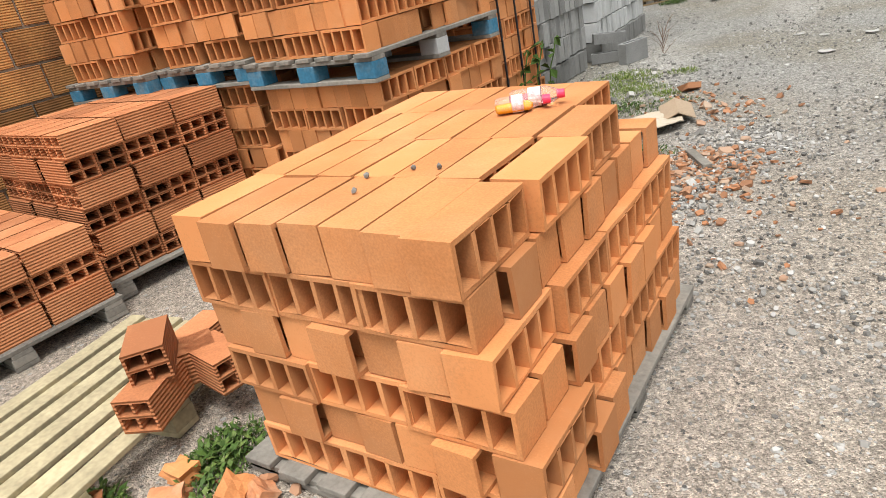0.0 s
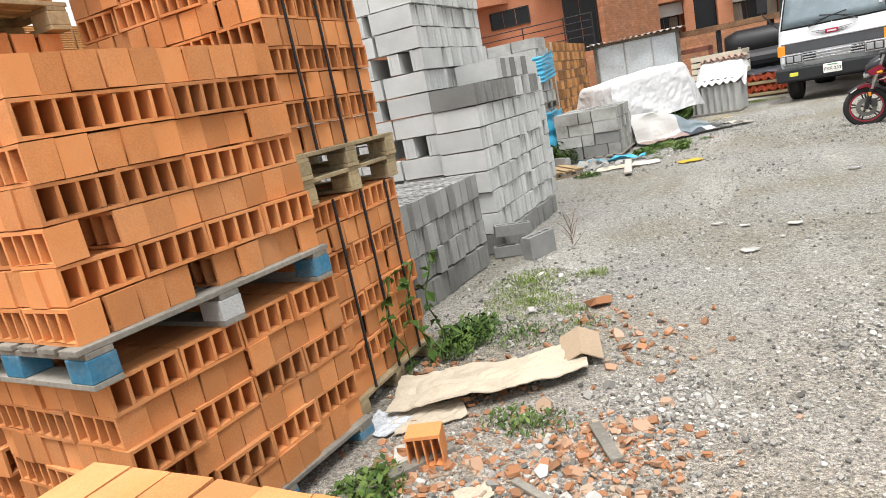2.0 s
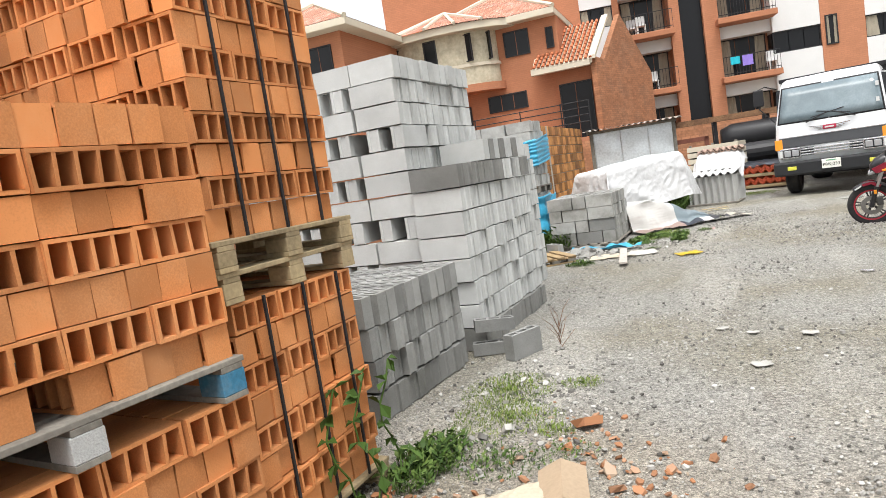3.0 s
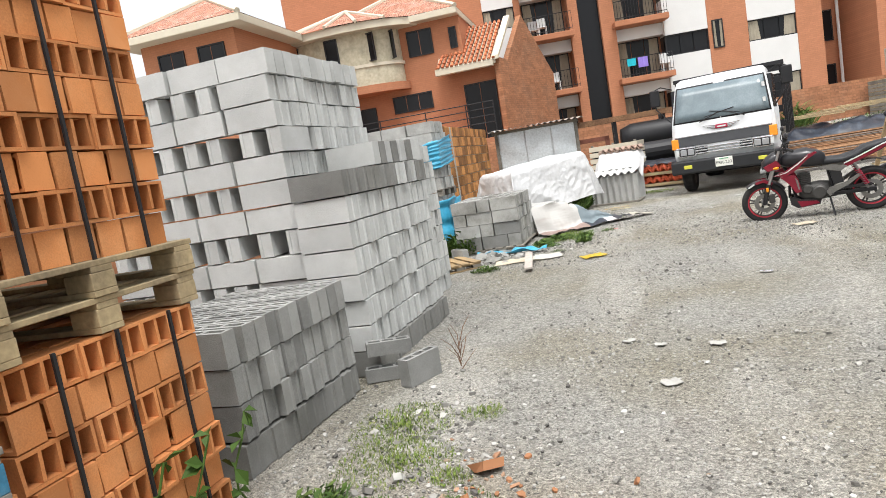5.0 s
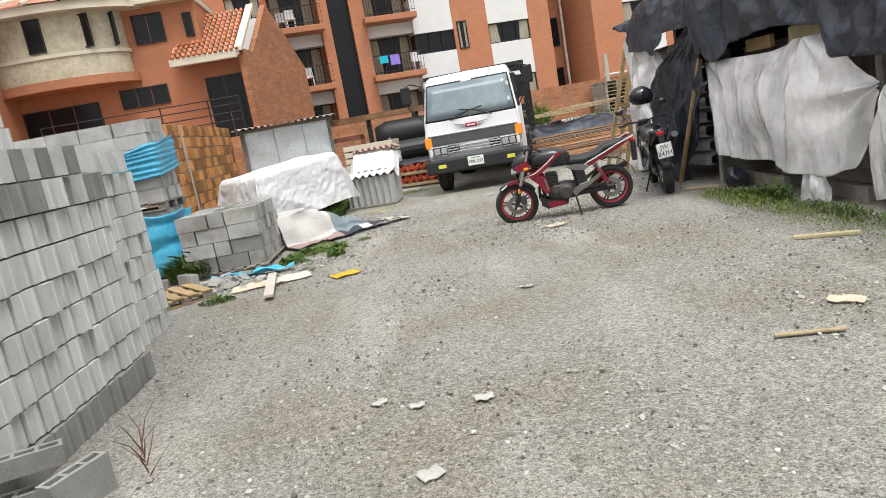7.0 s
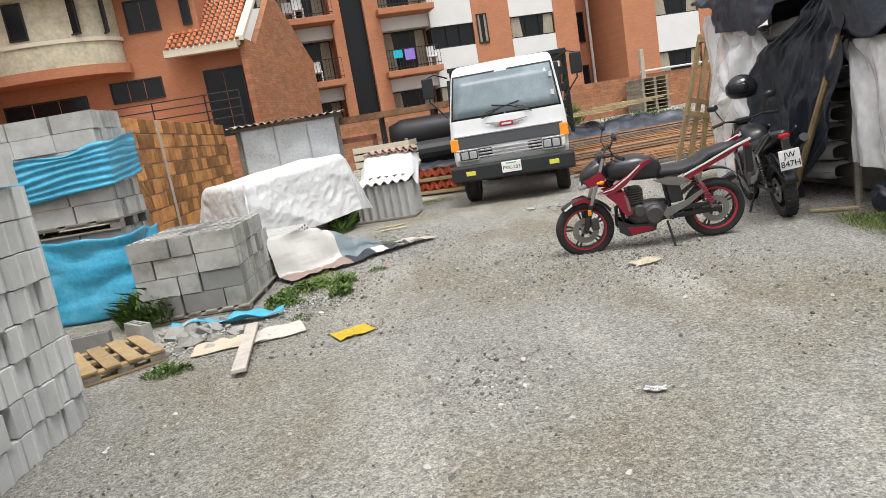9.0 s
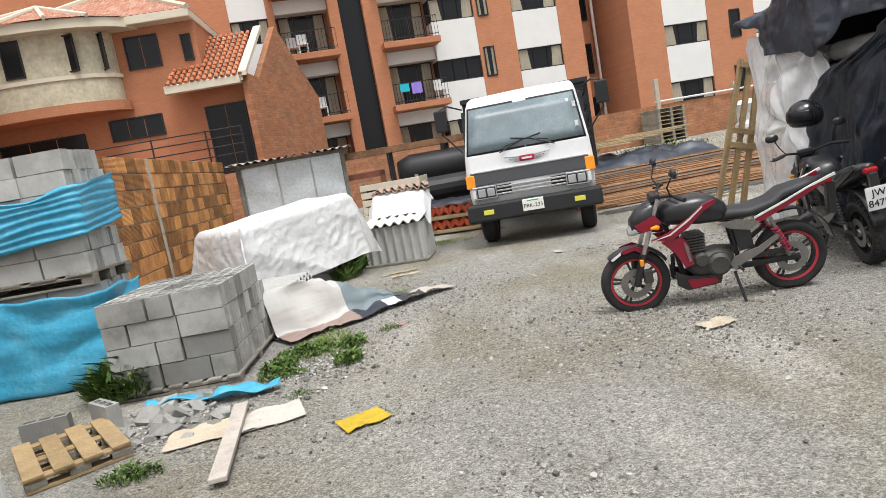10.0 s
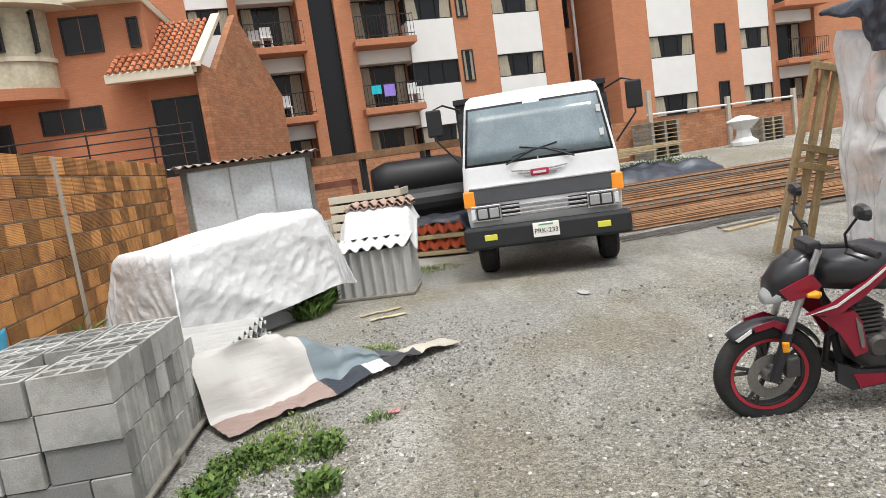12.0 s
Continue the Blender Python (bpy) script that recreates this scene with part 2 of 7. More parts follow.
GRAVEL = gravel_material()
MORTAR = material("mortar", (0.38, 0.34, 0.285), 0.95, vary=0.2, bump=0.5)
WALL_BRICK = ridged(material("old_wall_brick", (0.43, 0.205, 0.068), 0.9, vary=0.42, scale=3, fine=80, second=(0.21, 0.088, 0.042), second_amount=0.85, second_scale=2.2, per_object=1.5), 20, 0.003)
FACADE = material("brick_red_facade", (0.44, 0.192, 0.104), 0.9, vary=0.1, scale=1.5, fine=25, bump=0.2)
FACADE2 = material("house_orange_render", (0.41, 0.175, 0.094), 0.9, vary=0.1, scale=1.2, fine=25, bump=0.2)
BRICK_FAR = material("far_brickwork", (0.38, 0.17, 0.088), 0.9, vary=0.28, scale=2.5, fine=14, bump=0.3, second=(0.29, 0.165, 0.105), second_amount=0.5, second_scale=1.0)


def coursed(m, plane, sx=0.30, sz=0.095, dark=0.70):
    """Brick courses with pale joints for walls that stay far off, in the object's own space."""
    nt = m.node_tree
    b = nt.nodes["Principled BSDF"]
    co = nt.nodes.new("ShaderNodeTexCoord")
    sep = nt.nodes.new("ShaderNodeSeparateXYZ")
    com = nt.nodes.new("ShaderNodeCombineXYZ")
    nt.links.new(co.outputs["Object"], sep.inputs[0])
    nt.links.new(sep.outputs["X" if plane == "XZ" else "Y"], com.inputs[0])
    nt.links.new(sep.outputs["Z"], com.inputs[1])
    t = nt.nodes.new("ShaderNodeTexBrick")
    t.inputs["Scale"].default_value, t.inputs["Brick Width"].default_value, t.inputs["Row Height"].default_value, t.inputs["Mortar Size"].default_value = 1.0, sx, sz, 0.009
    t.inputs["Color1"].default_value, t.inputs["Color2"].default_value, t.inputs["Mortar"].default_value = (1, 1, 1, 1), (dark, dark, dark, 1), (dark * 0.92, dark * 0.95, dark, 1)
    nt.links.new(com.outputs[0], t.inputs["Vector"])
    mx = nt.nodes.new("ShaderNodeMix")
    mx.data_type, mx.blend_type = "RGBA", "MULTIPLY"
    mx.inputs["Factor"].default_value = 0.9
    nt.links.new(b.inputs["Base Color"].links[0].from_socket, mx.inputs["A"])
    nt.links.new(t.outputs["Color"], mx.inputs["B"])
    nt.links.new(mx.outputs["Result"], b.inputs["Base Color"])
    return m


BRICK_FAR_X = coursed(BRICK_FAR.copy(), "XZ")
BRICK_FAR_Y = coursed(BRICK_FAR.copy(), "YZ")
FACADE = coursed(FACADE, "XZ", 0.24, 0.085, 0.88)
FACADE2 = coursed(FACADE2, "XZ", 0.24, 0.085, 0.90)
WHITE = material("white_render", (0.62, 0.625, 0.62), 0.8, vary=0.06, scale=1.5, bump=0.1)
CREAM = material("cream_stone_cladding", (0.47, 0.43, 0.325), 0.85, vary=0.25, scale=4, fine=9, bump=0.5, depth=0.02, second=(0.34, 0.30, 0.215), second_amount=0.5)
EAVE = material("cream_eaves", (0.56, 0.51, 0.41), 0.8, vary=0.06, bump=0.1)
TILE = material("terracotta_roof_tile", (0.43, 0.14, 0.062), 0.8, vary=0.35, scale=6, fine=30, second=(0.31, 0.135, 0.085), second_amount=0.6, per_object=0.5)
DARK_GLASS = material("dark_window_glass", (0.012, 0.013, 0.015), 0.15, vary=0.1, bump=0.0, spec=0.22)
# black steel parts, and black fillings that stand in for unlit interiors
BLACK = material("black_steel_and_void", (0.018, 0.018, 0.02), 0.5, vary=0.2, bump=0.05)
RUBBER = material("tyre_rubber", (0.022, 0.022, 0.023), 0.85, vary=0.25, bump=0.3, second=(0.06, 0.055, 0.05), second_amount=0.5)
ZINC = material("galvanised_sheet", (0.62, 0.66, 0.68), 0.42, metal=0.35, vary=0.25, scale=2.5, fine=20, bump=0.3, second=(0.44, 0.47, 0.485), second_amount=0.6)
WHITE_SACK = material("white_woven_plastic", (0.60, 0.605, 0.61), 0.6, vary=0.10, scale=5, fine=14, bump=0.5, depth=0.02)
FIBRE = material("grey_fibre_cement", (0.37, 0.37, 0.355), 0.9, vary=0.15, scale=4, fine=80, bump=0.3, second=(0.28, 0.28, 0.265), second_amount=0.5)
BLUE_FILM = material("blue_plastic_film", (0.045, 0.30, 0.47), 0.32, vary=0.2, scale=4, fine=25, bump=0.5, depth=0.01, second=(0.12, 0.40, 0.56), second_amount=0.6)
# the bluish second colour paints the sky's sheen onto the black sheeting
BLACK_TARP = material("black_tarpaulin", (0.014, 0.018, 0.028), 0.36, vary=0.35, scale=3, fine=25, bump=0.5, depth=0.012, second=(0.045, 0.060, 0.085), second_amount=0.8, spec=0.6)
CLEAR_FILM = material("milky_plastic_film", (0.80, 0.80, 0.81), 0.20, vary=0.12, scale=2.5, fine=14, bump=0.5, depth=0.012, second=(0.68, 0.68, 0.685), second_amount=0.6, second_scale=1.4, spec=0.6)


def see_through(m, amount):
    """Lets part of the light straight through a thin film."""
    nt = m.node_tree
    b = nt.nodes["Principled BSDF"]
    out = nt.nodes["Material Output"]
    tr = nt.nodes.new("ShaderNodeBsdfTransparent")
    mx = nt.nodes.new("ShaderNodeMixShader")
    n = nt.nodes.new("ShaderNodeTexNoise")
    n.inputs["Scale"].default_value, n.inputs["Detail"].default_value = 2.2, 4
    r = nt.nodes.new("ShaderNodeMapRange")
    r.inputs["From Min"].default_value, r.inputs["From Max"].default_value, r.inputs["To Min"].default_value, r.inputs["To Max"].default_value = 0.35, 0.65, amount * 0.4, amount * 1.6
    nt.links.new(n.outputs["Fac"], r.inputs["Value"])
    nt.links.new(r.outputs[0], mx.inputs[0])
    nt.links.new(b.outputs[0], mx.inputs[1])
    nt.links.new(tr.outputs[0], mx.inputs[2])
    nt.links.new(mx.outputs[0], out.inputs["Surface"])
    return m


CLEAR_FILM = see_through(CLEAR_FILM, 0.38)
CARD = material("worn_cardboard", (0.46, 0.40, 0.31), 0.9, vary=0.15, scale=7, bump=0.2, second=(0.33, 0.275, 0.195), second_amount=0.5)
RUST = material("rusty_steel_bar", (0.14, 0.075, 0.042), 0.8, metal=0.2, vary=0.4, scale=3, fine=30, second=(0.33, 0.19, 0.10), second_amount=0.7)
LEAF = material("weed_leaf", (0.10, 0.19, 0.035), 0.7, vary=0.4, scale=9, fine=40, bump=0.0, second=(0.19, 0.24, 0.06), second_amount=0.6, second_scale=5, per_object=0.5)
RUBBLE_CLAY = material("broken_clay", (0.52, 0.22, 0.10), 0.9, vary=0.3, scale=9, fine=60, second=(0.48, 0.33, 0.22), second_amount=0.8, second_scale=7)


# ---- ground ----
def ground():
    xs = sorted({*np.linspace(-400, -12, 12), *np.linspace(-12, 14, 53), *np.linspace(14, 400, 12)})
    ys = sorted({*np.linspace(-400, -6, 12), *np.linspace(-6, 34, 81), *np.linspace(34, 500, 12)})
    bm = bmesh.new()
    g = [[bm.verts.new((x, y, gz(x, y) + 0.012 * noise.noise(Vector((x * 0.9, y * 0.9, 0))) - 0.004)) for y in ys] for x in xs]
    for i in range(len(xs) - 1):
        for j in range(len(ys) - 1):
            bm.faces.new((g[i][j], g[i + 1][j], g[i + 1][j + 1], g[i][j + 1]))
    return tagged(part("ground", bm, GRAVEL, smooth=True), "compacted grey-brown gravel yard with pale wheel tracks", "ground", kind="structure")


ground()


# ---- hollow clay bricks and concrete blocks ----
def hollow_mesh(name, W, D, H, cols, rows, t, mat, warp=0):
    """A block W wide, D long along its cells and H high, with cols x rows open cells; origin in the middle of its base."""
    vs, fs = [], []

    def quad(*p):
        fs.append(tuple(range(len(vs), len(vs) + 4)))
        vs.extend(p)
    x0, x1, y0, y1 = -W / 2, W / 2, -D / 2, D / 2
    quad((x0, y0, 0), (x0, y1, 0), (x1, y1, 0), (x1, y0, 0))
    quad((x0, y0, H), (x1, y0, H), (x1, y1, H), (x0, y1, H))
    quad((x0, y0, 0), (x0, y0, H), (x0, y1, H), (x0, y1, 0))
    quad((x1, y0, 0), (x1, y1, 0), (x1, y1, H), (x1, y0, H))
    cw, ch = (W - t * (cols + 1)) / cols, (H - t * (rows + 1)) / rows
    zs = [(t + r * (ch + t), t + r * (ch + t) + ch) for r in range(rows)]
    cx = [(x0 + t + c * (cw + t), x0 + t + c * (cw + t) + cw) for c in range(cols)]
    for y, s in ((y0, 1), (y1, -1)):
        bands = [(0, zs[0][0])] + [(zs[r][1], zs[r + 1][0] if r + 1 < rows else H) for r in range(rows)]
        for a, b in bands:
            q = [(x0, y, a), (x1, y, a), (x1, y, b), (x0, y, b)]
            quad(*(q if s > 0 else q[::-1]))
        for a, b in zs:
            webs = [(x0, cx[0][0])] + [(cx[c][1], cx[c + 1][0] if c + 1 < cols else x1) for c in range(cols)]
            for u, v in webs:
                q = [(u, y, a), (v, y, a), (v, y, b), (u, y, b)]
                quad(*(q if s > 0 else q[::-1]))
    for a, b in zs:
        for u, v in cx:
            quad((u, y0, a), (v, y0, a), (v, y1, a), (u, y1, a))
            quad((u, y0, b), (u, y1, b), (v, y1, b), (v, y0, b))
            quad((u, y0, a), (u, y1, a), (u, y1, b), (u, y0, b))
            quad((v, y0, a), (v, y0, b), (v, y1, b), (v, y1, a))
    if warp:
        vs = [tuple(Vector(v) + noise.noise_vector(Vector(v) * 14 + Vector((warp * 5.7, 0, 0))) * 0.0045) for v in vs]
    me = bpy.data.meshes.new(name)
    me.from_pydata(vs, [], fs)
    me.materials.append(mat)
    return me


def brick_load(label, corner, yaw, LX, LY, z0, layers, W, D, H, first="A", seed=1, mesh=None, ragged=(), top_drop=0, chips=0.0, name="brick_stack", jitter=0.005, spread=0.0, rowshift=0.0, group="brick loads", unit="brick", category="brick stack"):
    """Bricks laid crosswise in layers, on a pallet. corner: its right front corner. Layer A shows open cells to the right, layer B to the front."""
    rnd = random.Random(seed)
    top = thing(name, (corner[0], corner[1], z0), yaw, label, category, group)
    for k in range(layers):
        kind = "AB"[(k + (first == "B")) % 2]
        ax, ay = (D, W) if kind == "A" else (W, D)
        nx, ny = max(1, round(LX / ax)), max(1, round(LY / ay))
        px, py = LX / nx, LY / ny
        sx = rnd.uniform(-0.008, 0.008) + spread * (layers - 1 - k)
        shift = [rnd.uniform(-rowshift, rowshift) for _ in range(ny)]
        for i in range(nx):
            for j in range(ny):
                if not (i == 0 or j == 0 or k >= layers - 1 or i == nx - 1 and k > layers - 3):
                    continue
                if k == layers - 1 and (i, j) in ragged:
                    continue
                x, y = -px * (i + 0.5) + sx + (shift[j] if kind == "A" else 0), py * (j + 0.5)
                push = rnd.gauss(0, jitter)
                if i == 0:
                    x += push * 1.5
                if j == 0:
                    y += rnd.gauss(0, jitter) * 1.5
                rz = (90 if kind == "A" else 0) + rnd.gauss(0, 0.7)
                if kind == "B" and i == 0 and k < layers - 1 and j % 3 == 1 and rnd.random() < chips:
                    continue
                piece(unit, rnd.choice(mesh) if isinstance(mesh, list) else mesh, top, (x, y, H * k), rz + (180 if rnd.random() < 0.5 else 0))
    return top


def pallet(name, corner, yaw, LX, LY, z0, mat_board, mat_block, label, boards=7, height=0.12, double=False):
    """A timber pallet: top boards along y, three bearers' rows of blocks and bottom boards."""
    top = thing(name, (corner[0], corner[1], z0), yaw, label, "pallet", "pallets")
    t = 0.02
    bw = LX / (boards * 1.35)
    for i in range(boards):
        x = -LX + bw / 2 + (LX - bw) * i / (boards - 1)
        part("top_board", boxes(((x - bw / 2, -0.01 + 0.008 * math.sin(i * 5), height - t), (x + bw / 2, LY + 0.01 * math.cos(i * 3), height)), bevel=0.003), mat_board, top)
    for j in range(3):
        y = 0.05 + (LY - 0.1) * j / 2
        part("bearer", boxes(((-LX, y - 0.045, height - 2 * t), (0, y + 0.045, height - t)), bevel=0.002), mat_board, top)
        for i in range(3):
            x = -0.06 - (LX - 0.12) * i / 2
            part("block", boxes(((x - 0.06, y - 0.05, t), (x + 0.06, y + 0.05, height - 2 * t)), bevel=0.004), mat_block, top)
        part("bottom_board", boxes(((-LX, y - 0.05, 0), (0, y + 0.05, t)), bevel=0.002), mat_board, top)
    return top


# ---- stacks of hollow bricks along the yard's edge ----
BRICKS = [hollow_mesh("hollow_brick", 0.296, 0.116, 0.124, 4, 1, 0.012, CLAY, k) for k in range(1, 6)]
BRICK = BRICKS[0]
BRICK_A = [hollow_mesh("hollow_brick", 0.265, 0.103, 0.117, 4, 1, 0.012, CLAY, k) for k in range(6, 11)]
RIDGED = hollow_mesh("ridged_brick", 0.152, 0.29, 0.122, 2, 2, 0.011, CLAY_RED)


def near_load():
    brick_load("orange hollow clay bricks stacked crosswise on a low pallet", (-0.668, 1.015), 0, 0.868, 1.19, 0.06, 6, 0.30, 0.1285, 0.127, "B", 3, BRICKS, rowshift=0.022, jitter=0.008, spread=0.018,
               ragged={(0, 3)})
    pallet("pallet", (-0.565, 0.99), 0, 0.98, 1.26, 0.0, WOOD_GREY, WOOD_GREY, "grey weathered pallet under the low brick stack", height=0.06)


def tall_loads():
    a = -3.5
    brick_load("orange hollow clay bricks on the lower pallet", (-2.035, 2.57), a, 0.84, 1.09, 0.10, 6, 0.273, 0.109, 0.117, "B", 5, BRICK_A, chips=0.12)
    pallet("pallet", (-2.01, 2.55), a, 0.92, 1.12, 0.0, WOOD_GREY, BLUE_PAINT, "grey pallet with blue painted blocks on the ground", height=0.10)
    up = pallet("pallet", (-2.0, 2.52), a, 0.92, 1.11, 0.804, WOOD_GREY, BLUE_PAINT, "weathered grey pallet with blue blocks between brick loads", height=0.138)
    for q in up.children:
        if q.name.startswith("block") and abs(sum(v.co.y for v in q.data.vertices) / len(q.data.vertices) - 0.555) < 0.1:
            q.data.materials[0] = CONCRETE
    brick_load("orange hollow clay bricks on the upper pallet", (-2.03, 2.545), a, 0.84, 1.07, 0.943, 7, 0.268, 0.107, 0.122, "B", 6, BRICK_A, chips=0.15)
    b = 2
    brick_load("strapped orange hollow bricks on the lower pallet", (-2.11, 3.79), b, 1.16, 0.82, 0.10, 8, 0.275, 0.117, 0.123, "B", 7, BRICK_A)
    pallet("pallet", (-2.09, 3.77), b, 1.2, 0.86, 0.0, WOOD, WOOD, "plain wooden pallet under strapped bricks", height=0.10)
    pallet("pallet", (-2.10, 3.76), b, 1.2, 0.88, 1.085, WOOD, WOOD, "yellowish wooden pallet lying between strapped brick loads", height=0.12)
    pallet("pallet", (-2.09, 3.75), b, 1.2, 0.9, 1.206, WOOD, WOOD, "second yellowish wooden pallet lying between strapped brick loads", height=0.12)
    brick_load("strapped orange hollow bricks on the upper pallets", (-2.13, 3.79), b, 1.16, 0.82, 1.327, 11, 0.275, 0.117, 0.122, "B", 8, BRICK_A)
    # further loads behind
    for x, y, yaw, seed, lab in ((-2.93, 2.62, 3, 9, "beside the ridged bricks"), (-3.70, 2.50, 5, 10, "by the boundary wall")):
        brick_load("lower load of orange hollow bricks " + lab, (x, y), yaw, 0.70, 0.86, 0.10, 6, 0.287, 0.117, 0.122, "A", seed, BRICK_A)
        pallet("pallet", (x + 0.02, y - 0.02), yaw, 0.75, 0.9, 0.0, WOOD_GREY, BLUE_PAINT, "grey pallet with blue blocks on the ground", height=0.10)
        pallet("pallet", (x + 0.02, y - 0.02), yaw, 0.75, 0.9, 0.834, WOOD_GREY, BLUE_PAINT, "grey pallet with blue blocks under the rear bricks", height=0.13)
        brick_load("upper load of orange hollow bricks " + lab, (x, y), yaw, 0.70, 0.86, 0.966, 9, 0.287, 0.117, 0.122, "B", seed + 10, BRICK_A)
    pallet("pallet", (-2.91, 2.60), 3, 0.75, 0.9, 2.066, WOOD, WOOD, "wooden pallet high on the rear bricks", height=0.12)
    brick_load("orange hollow bricks on the topmost pallet", (-2.93, 2.62), 3, 0.70, 0.86, 2.187, 8, 0.287, 0.117, 0.122, "A", 14, BRICK_A)
    # packing straps round the strapped loads
    for z0, z1, off in ((0.1, 1.086, -2.11), (1.327, 2.67, -2.13)):
        for j in range(3):
            st = part("strap", boxes(((-0.004, 0.15 + 0.25 * j, z0), (0.006, 0.162 + 0.25 * j, z1))), BLACK)
            st.matrix_basis = pose(off + 0.022, 3.79, 0, 0, 0, 2)
            tagged(st, "black packing strap stretched over the bricks", "strap")


def ridged_loads():
    brick_load("red-brown ridged six-hole bricks in a pile", (-3.22, 1.63), -5, 1.0, 0.93, 0.10, 6, 0.156, 0.30, 0.127, "A", 12, RIDGED, name="ridged_brick_stack")
    pallet("pallet", (-3.19, 1.60), -5, 1.05, 0.98, 0.0, WOOD_GREY, WOOD_GREY, "grey pallet under ridged bricks", height=0.10)
    brick_load("low pile of red-brown ridged six-hole bricks", (-3.12, 0.62), -4, 1.0, 0.92, 0.10, 3, 0.156, 0.30, 0.124, "B", 13, RIDGED, name="ridged_brick_stack")
    pallet("pallet", (-3.09, 0.59), -4, 1.05, 0.95, 0.0, WOOD_GREY, WOOD_GREY, "grey pallet under the low ridged bricks", height=0.10)
    pallet("pallet", (-1.84, 0.58), 10, 0.72, 0.95, 0.0, WOOD_PALE, WOOD_PALE, "pale yellow slatted pallet lying empty on the weeds", boards=7, height=0.12)


near_load()
tall_loads()
ridged_loads()


# ---- concrete blocks ----
def block_mesh(name, L, T, H, mat, cols=3):
    me = hollow_mesh(name, L, H, T, cols, 1, 0.026, mat)
    me.transform(Matrix.Translation((0, T / 2, H / 2)) @ Matrix.Rotation(radians(90), 4, "X"))
    return me


def solid_block(name, L, T, H, mat):
    """A block whose ends are recessed between two lips, as in the lower courses where its cells are covered."""
    a, b, e, d = L / 2, T / 2, T * 0.30, 0.007
    out = [(-a, -b), (a, -b), (a, -e), (a - d, -e * 0.8), (a - d, e * 0.8), (a, e), (a, b), (-a, b), (-a, e), (-a + d, e * 0.8), (-a + d, -e * 0.8), (-a, -e)]
    bm = prism(bmesh.new(), out, 0, H, "XY")
    me = bpy.data.meshes.new(name)
    bm.to_mesh(me)
    bm.free()
    me.materials.append(mat)
    return me


BLOCK = block_mesh("concrete_block", 0.434, 0.117, 0.182, CONCRETE)
BLOCK_MID = block_mesh("grey_concrete_block", 0.44, 0.12, 0.184, CONCRETE_MID)
BLOCK_WET = block_mesh("damp_concrete_block", 0.445, 0.119, 0.182, CONCRETE_WET)
CONCRETE_DARK = material("dark_concrete_block", (0.26, 0.262, 0.252), 0.95, vary=0.28, scale=3, fine=150, bump=0.8, depth=0.004, second=(0.17, 0.17, 0.16), second_amount=0.7, per_object=0.9)
SLAB = block_mesh("thin_concrete_block", 0.44, 0.098, 0.192, CONCRETE_DARK)

LOWER = {BLOCK_MID: solid_block("grey_concrete_block", 0.44, 0.12, 0.184, CONCRETE_MID), BLOCK: solid_block("concrete_block", 0.434, 0.117, 0.182, CONCRETE), BLOCK_WET: solid_block("damp_concrete_block", 0.445, 0.119, 0.182, CONCRETE_WET),
         SLAB: solid_block("thin_concrete_block", 0.44, 0.098, 0.192, CONCRETE_DARK)}


def block_load(label, corner, yaw, LX, LY, z0, layers, seed, mesh=None, L=0.455, T=0.134, H=0.19, open_rows=True, dark=(), cut=None, jitter=0.012, group="block loads"):
    """Concrete blocks standing in slices: ends to the right, long sides and pairs with gaps to the front."""
    rnd = random.Random(seed)
    top = thing("block_stack", (corner[0], corner[1], z0), yaw, label, "block stack", group)
    nx, ny = max(1, round(LX / L)), max(1, round(LY / T))
    for k in range(layers):
        off = rnd.uniform(-0.015, 0.015)
        y_first = cut(k) if cut else 0
        for j in range(ny):
            if T * j < y_first - 1e-6:
                continue
            front = j == 0 or T * (j - 1) < y_first - 1e-6
            for i in range(nx):
                if not (i == 0 or front or k >= layers - 2 or i == nx - 1 and k > layers - 3):
                    continue
                x, y = -L * (i + 0.5) + off, T * (j + 0.5)
                me = BLOCK_WET if k == 0 and dark or k in dark and (j < 4 or rnd.random() < 0.3) else mesh
                if k < layers - 1:
                    me = LOWER[me]
                corner = open_rows and k % 4 == 1 and i == 0
                if corner and 0 < j < 4:
                    continue
                if front and open_rows and k % 2 and (i > 0 or corner):
                    for q in ((0.09, 0.31) if i else (0.14, 0.392)):
                        piece("concrete_block", me, top, (x - L / 2 + q + rnd.gauss(0, 0.012), y - T / 2 + 0.225, H * k), 90)
                    continue
                if i == 0:
                    x += rnd.gauss(0, jitter)
                if front:
                    y += rnd.gauss(0, jitter / 2)
                piece("concrete_block", me, top, (x, y, H * k), rnd.gauss(0, 0.5) + (180 if rnd.random() < 0.5 else 0))
    return top


